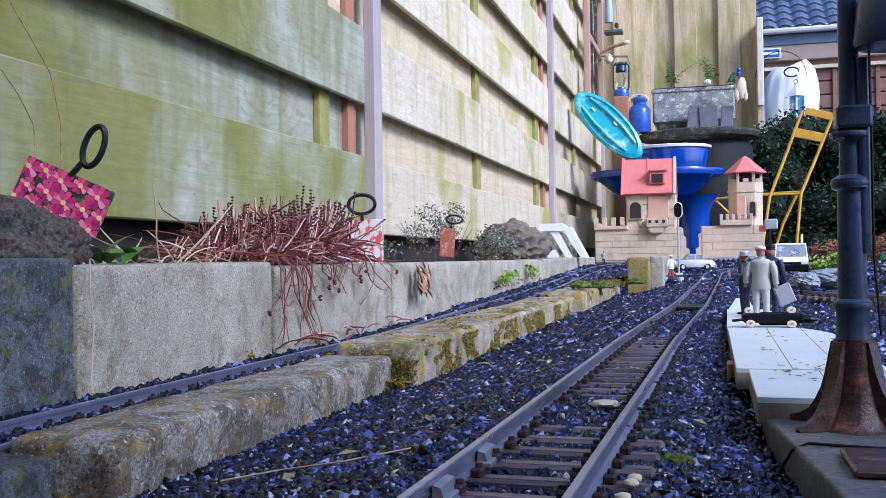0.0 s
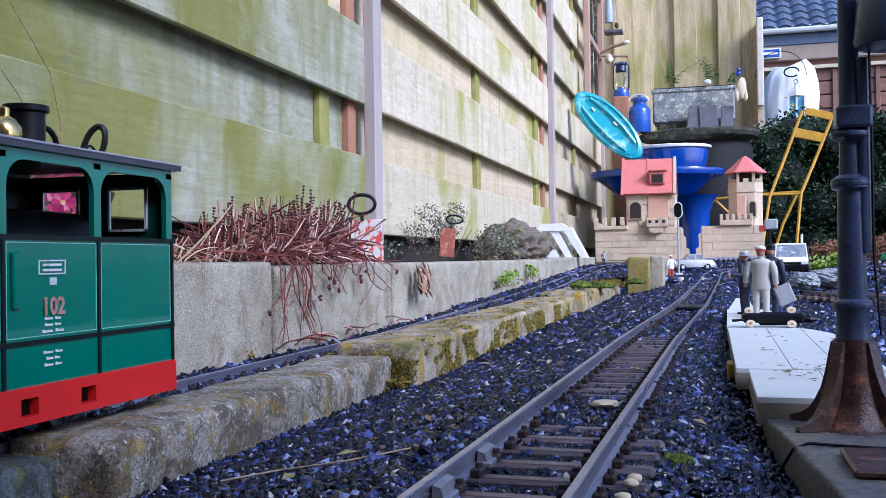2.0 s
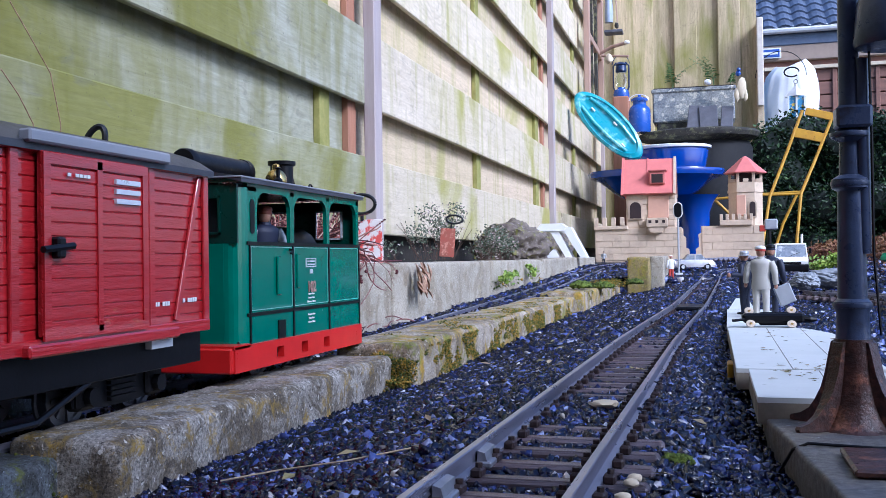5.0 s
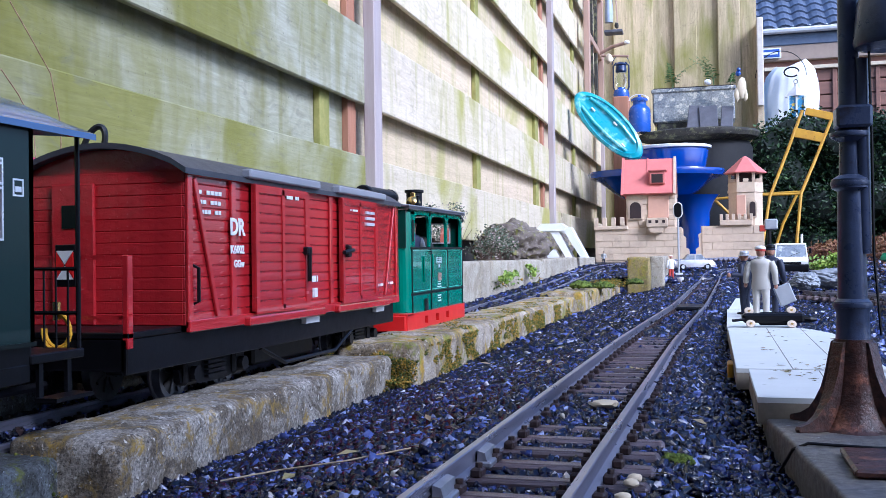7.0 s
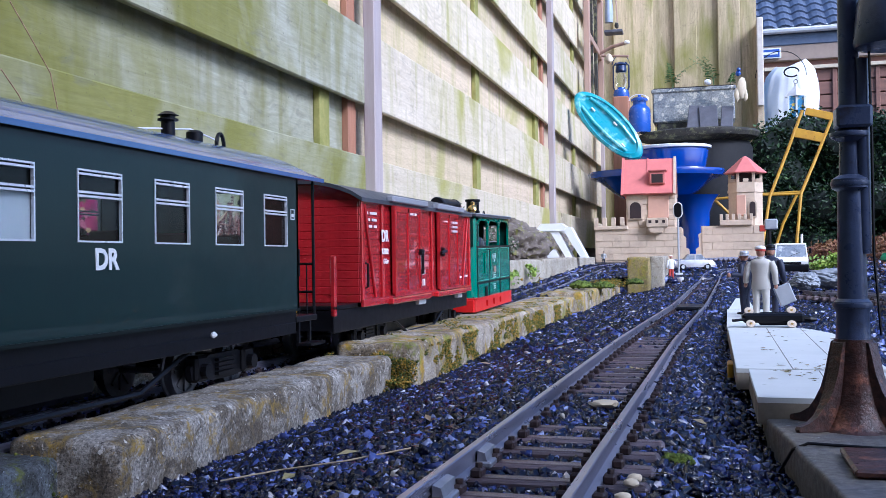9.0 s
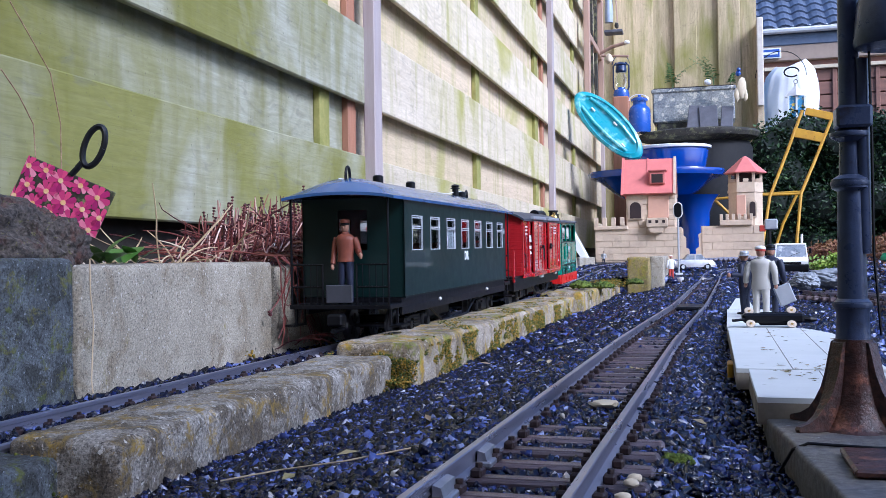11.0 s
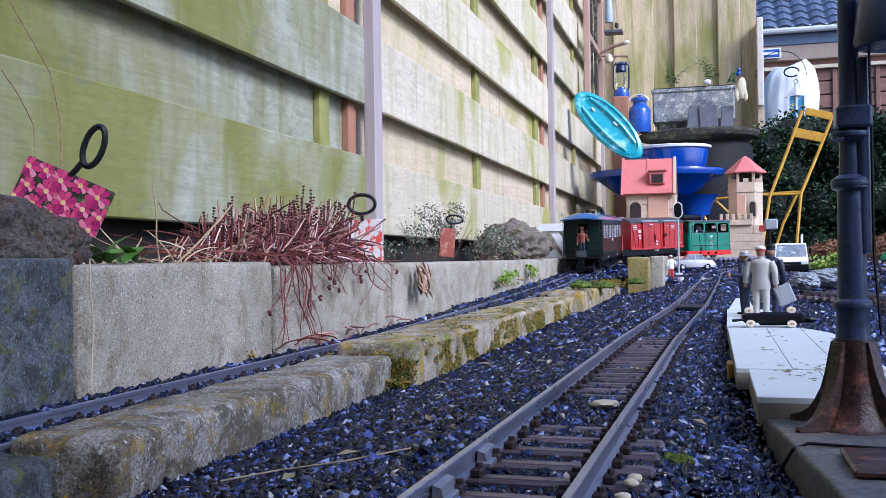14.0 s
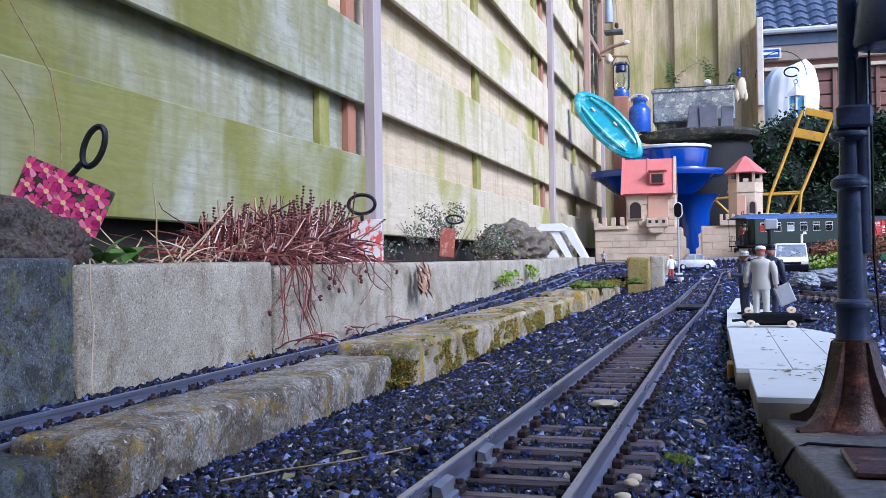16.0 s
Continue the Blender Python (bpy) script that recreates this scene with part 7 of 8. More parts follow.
def build_platform():
    p = thing("station_platform", "pale slab platform edge beside the lower track", "platform", kind="structure")
    for name, pts in (("slab", [(0.0195, 0.497), (0.112, 0.497), (0.112, 0.618), (0.0195, 0.618)]), ("slab", [(0.0125, 0.622), (0.099, 0.622), (0.102, 0.84), (0.098, 0.91), (0.086, 0.955), (0.076, 0.972), (0.0125, 0.972)]), ("slab", [(0.0115, 0.976), (0.074, 0.976), (0.073, 1.18), (0.064, 1.30), (0.048, 1.30), (0.016, 1.30)]), ("slab", [(0.018, 1.304), (0.050, 1.304), (0.052, 1.64), (0.034, 1.64)])):
        sl = part(name, Shape().prism(pts, 2, 0.029, 0.0316), PAVER, p)
        part("slab_edge", Shape().prism(pts, 2, 0.019, 0.029), SLAB_EDGE, sl)
    for x0, y0, x1, y1 in ((0.045, 0.625, 0.047, 0.97), (0.073, 0.625, 0.0765, 0.97), (0.056, 0.50, 0.059, 0.615)):
        part("slab_joint", Shape().tube([(x0, y0, 0.0312), (x1, y1, 0.0312)], 0.0006, 5), GREY_SLAB, p)
    part("platform_footing", Shape().box((0.024, 0.50, -0.02), (0.094, 0.95, 0.019)), GREY_SLAB, p)
    part("platform_footing", Shape().box((0.022, 0.95, -0.02), (0.062, 1.28, 0.019)), GREY_SLAB, p)
    part("platform_footing", Shape().box((0.028, 1.28, 0.0), (0.046, 1.62, 0.019)), GREY_SLAB, p)
    g = thing("base_slab", "dirty grey concrete slab under the lamp post", "slab", kind="structure")
    me = worn_block((0.0235, 0.10, -0.03), (0.16, 0.4962, 0.022), 41, 0.002, 0.0010)
    for v in me.vertices:
        v.co.x += max(0.0, (0.4962 - v.co.y) * 0.10 * (0.09 - v.co.x) / 0.0665)
    block_part("slab", me, GREY_SLAB, g)
    solo("rusty_plate", Shape().box((0.046, 0.365, 0.0225), (0.12, 0.408, 0.0255), 0.001), LAMP_RUST, "flat rust-brown plate lying on the grey slab", "plate", )
    solo("thin_cable", Shape().tube([(0.025, 0.43, 0.010), (0.0300, 0.425, 0.0205), (0.036, 0.424, 0.0234), (0.06, 0.420, 0.0232), (0.13, 0.428, 0.0232)], 0.0007, 6), BLACK, "thin black cable across the slab", "cable")
    solo("yellow_clip", Shape().box((0.0085, 0.72, 0.012), (0.0125, 0.745, 0.024), 0.001), YELLOW, "small yellow plastic clip at the platform edge", "clip")


build_platform()


def build_lamp():
    l = thing("platform_lamp", "dark grey model street lamp with rusty flared foot", "street lamp")
    x, y = 0.0600, 0.474
    part("post", Shape().lathe([(0.86 * r, z) for r, z in ((0.0105, 0.022), (0.0104, 0.030), (0.0098, 0.044), (0.0092, 0.058), (0.0084, 0.066), (0.0082, 0.074), (0.0092, 0.0755), (0.0092, 0.0785), (0.0074, 0.080), (0.0066, 0.128), (0.0094, 0.1295), (0.0094, 0.1335), (0.0056, 0.1355), (0.0052, 0.150), (0.0088, 0.152), (0.0088, 0.1545), (0.0052, 0.156), (0.0050, 0.21), (0.0050, 0.27))], 28, (x, y, 0)), LAMP_PAINT, l, smooth=True)
    part("foot", Shape().lathe([(0.0190, 0.0215), (0.0165, 0.0235), (0.0140, 0.0275), (0.0118, 0.034), (0.0099, 0.046), (0.0086, 0.059), (0.0083, 0.062), (0.0072, 0.062)], 28, (x, y, 0)), LAMP_RUST, l, "rusty foot", smooth=True)
    for k in range(4):
        a = radians((38, 142, 217, 323)[k])
        c, s_ = math.cos(a), math.sin(a)
        out = [(0.008, 0.0222), (0.0318, 0.0222), (0.0324, 0.0236), (0.0316, 0.0248), (0.0265, 0.0262), (0.0220, 0.0290), (0.0184, 0.0335), (0.0148, 0.0395), (0.0122, 0.0470), (0.0102, 0.0560), (0.0090, 0.0605), (0.007, 0.0615)]
        f = Shape()
        n = len(out)
        for w in (-0.0034, 0.0034):
            for r, z in out:
                ww = w * (1.0 if r < 0.012 else max(0.42, 1.0 - (r - 0.012) / 0.018))
                f.v.append((x + r * c - ww * s_, y + r * s_ + ww * c, z))
        f.f = [[i, (i + 1) % n, n + (i + 1) % n, n + i] for i in range(n)] + [list(range(n))[::-1], [n + i for i in range(n)]]
        part("fin", f, LAMP_RUST, l, smooth=True)
    part("side_pipe", Shape().tube([(x + 0.0052, y - 0.002, 0.10), (x + 0.0052, y - 0.002, 0.150), (x + 0.0050, y - 0.002, 0.187)], 0.0030, 10), LAMP_PAINT, l, smooth=True)
    part("clamp", Shape().box((x - 0.0062, y - 0.008, 0.156), (x + 0.0088, y + 0.006, 0.166), 0.0012), LAMP_PAINT, l)
    for z in (0.1315, 0.0770, 0.1535):
        part("band", Shape().lathe([(0.0070, -0.0012), (0.0084, -0.0010), (0.0086, 0.0), (0.0084, 0.0010), (0.0070, 0.0012)], 24, (x, y, z)), LAMP_PAINT, l, smooth=True)
    part("lamp_hood", Shape().lathe([(0.0060, 0.185), (0.0150, 0.1862), (0.0158, 0.1885), (0.0150, 0.196), (0.0140, 0.206), (0.0105, 0.214), (0.004, 0.218), (0.001, 0.2185)], 26, (0.0765, 0.464, 0.004)), LAMP_PAINT, l, smooth=True)
    part("wire", Shape().tube([(x + 0.0078, y - 0.004, 0.21), (x + 0.0085, y - 0.005, 0.15), (x + 0.0086, y - 0.004, 0.10), (x + 0.011, y - 0.004, 0.064)], 0.0006, 5), BLACK, l)


build_lamp()


PEOPLE_GROUP = "figures on the platform"
figure("toy_traveller", "painted model man in pale grey suit and red-banded cap", 0.0775, [SUIT, SUIT, SKIN, WHITE, RED_CAP, BLACK], pose(0.0500, 1.13, 0.0316, 0, 0, -10), PEOPLE_GROUP, left=0.15)
figure("toy_traveller", "painted model man in dark navy coat with case", 0.079, [NAVY, NAVY, SKIN, BLACK, NAVY, BLACK], pose(0.0625, 1.175, 0.0316, 0, 0, -30), PEOPLE_GROUP, hem=0.022)
figure("toy_traveller", "painted model man in blue coat and grey hat", 0.0725, [NAVY, NAVY, SKIN, CASE, CASE, BLACK], pose(0.0350, 1.195, 0.0316, 0, 0, 65), PEOPLE_GROUP, right=0.3, left=1.0, brim=True)
c = thing("toy_suitcase", "small silver model suitcase beside the dark figure", "suitcase", at=pose(0.0795, 1.145, 0.046, 0, -22, 8))
part("case_shell", Shape().box((-0.009, -0.003, 0.0), (0.009, 0.003, 0.022), 0.001), CASE, c)
part("case_handle", Shape().tube([(-0.004, 0, 0.022), (-0.003, 0, 0.026), (0.003, 0, 0.026), (0.004, 0, 0.022)], 0.0007, 6), BLACK, c)

ct = thing("luggage_cart", "toppled black model luggage cart with cream wheels", "luggage cart", at=pose(0.052, 0.978, 0.0316, 0, 0, 4) @ Matrix.Diagonal((0.88, 0.9, 0.70, 1.0)))
part("cart_bed", Shape().box((-0.030, -0.004, 0.006), (0.034, 0.012, 0.019), 0.003), BLACK, ct)
part("cart_rack", Shape().box((-0.012, 0.006, 0.002), (0.022, 0.012, 0.020), 0.002), BLACK, ct)
part("cart_nose", Shape().tube([(0.030, 0.004, 0.012), (0.040, 0.003, 0.011), (0.047, 0.003, 0.0105)], [0.0062, 0.0050, 0.0022], 10), BLACK, ct)
part("drawbar", Shape().tube([(-0.028, -0.002, 0.011), (-0.036, -0.004, 0.010), (-0.041, -0.004, 0.0095)], 0.002, 6), BLACK, ct)
for wx, wz, wy in ((-0.022, 0.0056, -0.006), (0.020, 0.0050, -0.006), (-0.022, 0.0215, 0.010), (0.022, 0.0225, 0.010)):
    w = part("wheel", Shape().lathe([(0.0010, -0.0016), (0.0048, -0.0014), (0.0052, 0.0), (0.0048, 0.0014), (0.0010, 0.0016)], 14), CREAM_W, ct, "cream wheel", smooth=True, at=pose(wx, wy, wz, 74, 0, 8))
    part("hub", Shape().lathe([(0.0016, -0.0020), (0.0016, 0.0020)], 8), BRASS, w)

solo("point_motor", Shape().box((-0.054, 1.46, 0.021), (-0.012, 1.56, 0.0265), 0.002), BLACK, "flat black point motor cover between the rails", "point motor")

# ---- toys beyond the tracks ----
tk = thing("toy_truck", "white toy pickup truck with grey painted-sheen windscreen", "toy truck", at=pose(0.188, 2.62, 0.050))
# light grey base and pale spots paint the sky's reflection on the glass
SCREEN = mat("painted sky sheen glass", (0.34, 0.38, 0.43), (0.12, 0.14, 0.17), 55, 0.10, bump=0, spots=(0.62, 0.64, 0.66), spot_scale=60, spot_at=0.60)
body = Shape().prism([(-0.024, 0.020), (-0.026, 0.036), (-0.0215, 0.0445), (0.060, 0.0445), (0.062, 0.020)], 0, -0.040, 0.040)
part("cab", body, WHITE_PL, tk)
part("cab_roof", Shape().box((-0.037, -0.0100, 0.0725), (0.037, 0.058, 0.0785), 0.0024), WHITE_PL, tk)
for sx in (-1, 1):
    part("pillar", Shape().tube([(sx * 0.0375, -0.0205, 0.0440), (sx * 0.0350, -0.0085, 0.0745)], 0.0017, 8), WHITE_PL, tk)
    part("pillar", Shape().box((sx * 0.0365 - 0.0015, 0.046, 0.044), (sx * 0.0365 + 0.0015, 0.056, 0.074), 0.0006), WHITE_PL, tk)
    part("headlight", Shape().lathe([(0.0005, -0.001), (0.0042, -0.001), (0.0046, 0.0), (0.0034, 0.0014), (0.0005, 0.0018)], 14), SILVER, tk, smooth=True, at=pose(sx * 0.0300, -0.0260, 0.0305, 90, 0, 0))
    part("mirror", Shape().box((sx * 0.0455 - 0.0035, -0.012, 0.052), (sx * 0.0455 + 0.0035, -0.009, 0.066), 0.001), BLACK, tk)
    for wy in (-0.002, 0.085):
        part("wheel", Shape().tube([(sx * 0.028, wy, 0.013), (sx * 0.040, wy, 0.013)], 0.013, 18), BLACK, tk)
part("windscreen", Shape().prism([(-0.0205, 0.0450), (-0.0090, 0.0735), (-0.0080, 0.0735), (-0.0192, 0.0450)], 0, -0.0355, 0.0355), SCREEN, tk, "grey painted-sheen windscreen")
part("wiper", Shape().tube([(-0.004, -0.0224, 0.0460), (0.020, -0.0180, 0.0555)], 0.0007, 6), BLACK, tk)
part("bonnet", Shape().prism([(-0.036, 0.026), (-0.037, 0.033), (-0.030, 0.0385), (-0.0215, 0.0430), (-0.0215, 0.026)], 0, -0.0385, 0.0385), WHITE_PL, tk)
part("grille", Shape().box((-0.022, -0.0378, 0.0270), (0.022, -0.0362, 0.0315), 0.0006), BLACK, tk)
part("bumper", Shape().box((-0.041, -0.039, 0.008), (0.041, -0.020, 0.0255), 0.003), BLACK, tk)
part("seat_bench", Shape().box((-0.032, 0.030, 0.040), (0.032, 0.042, 0.062), 0.003), BLACK, tk)
part("load_bed", Shape().box((-0.040, 0.064, 0.020), (0.040, 0.120, 0.045), 0.002), RED_CAP, tk)
part("aerial", Shape().tube([(0.030, 0.03, 0.078), (0.030, 0.03, 0.102)], 0.003, 8), WHITE_PL, tk)

cr = thing("toy_car", "pale silver toy car parked beside the track", "toy car", at=pose(-0.060, 3.25, 0.056, 0, 0, -80) @ Matrix.Scale(1.4, 4))
PALE_PINK = mat("pale silver car paint", (0.72, 0.71, 0.70), (0.46, 0.45, 0.46), 60, 0.22, metal=0.2, bump=0, spots=(0.5, 0.16, 0.12), spot_scale=70, spot_at=0.68)
hull = Shape()
for yy, hw, zt in ((-0.046, 0.014, 0.015), (-0.042, 0.018, 0.019), (-0.028, 0.0205, 0.0225), (0.0, 0.021, 0.0235), (0.028, 0.0205, 0.0225), (0.041, 0.0185, 0.0205), (0.046, 0.015, 0.0155)):
    hull.v += [(-hw, yy, 0.006), (-hw * 1.02, yy, zt * 0.72), (-hw * 0.86, yy, zt), (hw * 0.86, yy, zt), (hw * 1.02, yy, zt * 0.72), (hw, yy, 0.006)]
hull.f = [[i * 6 + j, i * 6 + (j + 1) % 6, (i + 1) * 6 + (j + 1) % 6, (i + 1) * 6 + j] for i in range(6) for j in range(6)] + [list(range(6))[::-1], [36 + j for j in range(6)]]
part("car_body", hull, PALE_PINK, cr, smooth=True)
part("car_window_band", Shape().prism([(-0.025, 0.022), (-0.0155, 0.0330), (0.0165, 0.0330), (0.029, 0.022)], 0, -0.0168, 0.0168), SCREEN, cr, "glass with painted sky sheen")
part("car_roof", Shape().prism([(-0.0165, 0.0325), (-0.012, 0.0362), (0.013, 0.0362), (0.0175, 0.0325)], 0, -0.0165, 0.0165), PALE_PINK, cr)
for sx in (-1, 1):
    part("door_pillar", Shape().box((sx * 0.0172 - 0.0006, -0.001, 0.022), (sx * 0.0172 + 0.0006, 0.002, 0.0335)), PALE_PINK, cr)
    for wy in (-0.027, 0.027):
        w = part("wheel", Shape().tube([(sx * 0.014, wy, 0.007), (sx * 0.0208, wy, 0.007)], 0.0075, 14), BLACK, cr)
        part("hub_cap", Shape().tube([(sx * 0.0205, wy, 0.007), (sx * 0.0214, wy, 0.007)], 0.0040, 12), SILVER, w)
for yy in (-0.047, 0.047):
    part("bumper", Shape().box((-0.018, yy - 0.0012, 0.007), (0.018, yy + 0.0012, 0.0105), 0.0008), SILVER, cr)

figure("toy_worker", "painted model figure in white shirt near the concrete block", 0.062, [RED_CAP, WHITE, SKIN, WHITE, RED_CAP, BLACK], pose(-0.112, 2.78, 0.040, 0, 0, 30), right=0.6)
figure("toy_guardsman", "small painted knight figure before the castle wall", 0.045, [NAVY, CASE, SKIN, BLACK, CASE, BLACK], pose(-0.39, 3.66, 0.076, 0, 0, 170))
sg = thing("toy_signal", "slim model railway signal with oval black head", "signal", at=pose(-0.096, 2.92, 0.046))
part("signal_post", Shape().tube([(0, 0, 0), (0, 0, 0.17)], 0.0030, 10), CASE, sg)
part("signal_foot", Shape().box((-0.010, -0.010, 0), (0.010, 0.010, 0.006), 0.001), WHITE_PL, sg)
part("signal_border", Shape().prism([(0.013 * math.cos(a), 0.187 + (0.010 if math.sin(a) > 0 else -0.010) + 0.013 * math.sin(a)) for a in [2 * math.pi * k / 20 for k in range(20)]], 1, -0.003, 0.003), WHITE_PL, sg)
part("signal_head", Shape().prism([(0.0105 * math.cos(a), 0.187 + (0.010 if math.sin(a) > 0 else -0.010) + 0.0105 * math.sin(a)) for a in [2 * math.pi * k / 20 for k in range(20)]], 1, -0.0045, -0.002), BLACK, sg)
hd = thing("toy_crane_shovel", "small grey and red toy part beyond the figures", "toy", at=pose(0.178, 3.3, 0.08))
part("shovel", Shape().box((-0.018, -0.01, 0.10), (0.022, 0.01, 0.135), 0.004), CASE, hd)
part("mast", Shape().tube([(-0.004, 0, 0.0), (-0.004, 0, 0.105)], 0.006, 8), BLACK, hd)
part("red_plate", Shape().box((-0.034, -0.006, 0.095), (-0.014, 0.006, 0.115), 0.002), RED_CAP, hd)

# white arched bridge part leaning on the wall
br = thing("toy_bridge", "white plastic arched bridge piece lying on the wall", "toy bridge", at=pose(0, 3.24, 0))
part("deck_end", Shape().prism([(-0.560, 0.196), (-0.545, 0.213), (-0.478, 0.213), (-0.462, 0.200), (-0.470, 0.188), (-0.54, 0.188)], 1, -0.035, 0.035), WHITE_PL, br)
for xa, xb in ((-0.520, -0.462), (-0.474, -0.414)):
    part("arch_leg", Shape().prism([(xa - 0.004, 0.200), (xa + 0.026, 0.200), (xb + 0.019, 0.100), (xb - 0.003, 0.100)], 1, -0.03, 0.03), WHITE_PL, br)
part("arch_crown", Shape().prism([(-0.512, 0.19), (-0.46, 0.198), (-0.465, 0.178), (-0.485, 0.186), (-0.50, 0.170)], 1, -0.028, 0.028), WHITE_PL, br)
part("broken_wedge", Shape().prism([(-0.535, 0.100), (-0.485, 0.100), (-0.500, 0.128), (-0.507, 0.128)], 1, -0.03, 0.02), WHITE_PL, br)


# ---- planting strip: rocks, plants, cards ----
LAVA = mat("dark lava rock", (0.13, 0.108, 0.088), (0.036, 0.030, 0.027), 60, 0.95, bump=1.0, bscale=260, dist=0.004, spots=(0.085, 0.042, 0.030), spot_scale=40, spot_at=0.58, fleck=(0.13, 0.12, 0.05), fleck_scale=220, fleck_at=0.66, grit=(330, 0.6))
MOSS_ROCK = mat("mossy rock", (0.17, 0.14, 0.11), (0.09, 0.07, 0.06), 30, 0.95, bump=0.8, bscale=120, spots=(0.17, 0.17, 0.03), spot_scale=48, spot_at=0.60, fleck=(0.26, 0.23, 0.20), fleck_scale=140, fleck_at=0.64)
SEDUM = island_mat("dried red stems", [(0.0, (0.030, 0.007, 0.009)), (0.45, (0.125, 0.026, 0.025)), (0.75, (0.29, 0.090, 0.068)), (0.93, (0.50, 0.27, 0.21)), (1.0, (0.74, 0.56, 0.46))], 0.30, 0)
SEDUM_HEAD = island_mat("dark seed heads", [(0.0, (0.045, 0.010, 0.012)), (1.0, (0.11, 0.022, 0.022))], 0.7, 0)
STRAW = island_mat("dry straw", [(0.0, (0.42, 0.28, 0.14)), (0.6, (0.60, 0.46, 0.28)), (1.0, (0.75, 0.66, 0.50))], 0.6, 0)
WITHERED = mat("withered brown leaf", (0.46, 0.30, 0.19), (0.16, 0.075, 0.04), 120, 0.7, bump=0.5, bscale=400)
GREEN_LEAF = mat("fresh green leaf", (0.09, 0.20, 0.03), (0.06, 0.15, 0.02), 60, 0.4, bump=0.1)
LIME = island_mat("lime green leaves", [(0.0, (0.12, 0.22, 0.02)), (1.0, (0.32, 0.42, 0.05))], 0.5, 0)
GREY_GREEN = island_mat("grey green heath", [(0.0, (0.06, 0.085, 0.05)), (0.6, (0.16, 0.19, 0.12)), (0.85, (0.24, 0.20, 0.15)), (1.0, (0.60, 0.48, 0.46))], 0.7, 0)
RUST_LEAF = island_mat("brown red shrub leaves", [(0.0, (0.10, 0.03, 0.015)), (0.6, (0.24, 0.10, 0.04)), (1.0, (0.34, 0.22, 0.10))], 0.7, 0)
PINK = island_mat("printed pink flowers", [(0.0, (0.20, 0.015, 0.10)), (0.35, (0.50, 0.03, 0.16)), (0.8, (0.70, 0.08, 0.20)), (1.0, (0.85, 0.34, 0.42))], 0.4, 0)
YOLK = mat("printed yellow centres", (0.80, 0.42, 0.12), (0.85, 0.62, 0.35), 300, 0.4, bump=0)
CARD_DARK = mat("dark card print", (0.035, 0.02, 0.03), (0.06, 0.07, 0.03), 60, 0.4, bump=0, spots=(0.20, 0.22, 0.09), spot_scale=90, spot_at=0.60)
CARD_WHITE = mat("white card print", (0.82, 0.76, 0.72), (0.75, 0.66, 0.62), 60, 0.4, bump=0, spots=(0.70, 0.10, 0.08), spot_scale=70, spot_at=0.53, spot_soft=0.03)
TWIG = mat("thin brown twig", (0.12, 0.07, 0.045), (0.08, 0.045, 0.03), 60, 0.8, bump=0)
RING = mat("black plastic ring", (0.010, 0.011, 0.013), (0.006, 0.006, 0.008), 40, 0.3, bump=0.02)


def ring_handle(parent, cx, cz, rx, rz, tilt=0.0, rad=0.0022, stem=None):
    pts = [(cx + rx * math.cos(a) * math.cos(tilt) - rz * math.sin(a) * math.sin(tilt), 0, cz + rx * math.cos(a) * math.sin(tilt) + rz * math.sin(a) * math.cos(tilt)) for a in [2 * math.pi * k / 28 for k in range(29)]]
    part("ring", Shape().tube(pts, rad, 8), RING, parent, "black plastic ring", smooth=True)
    if stem:
        part("stem", Shape().tube(stem, rad, 8), RING, parent)


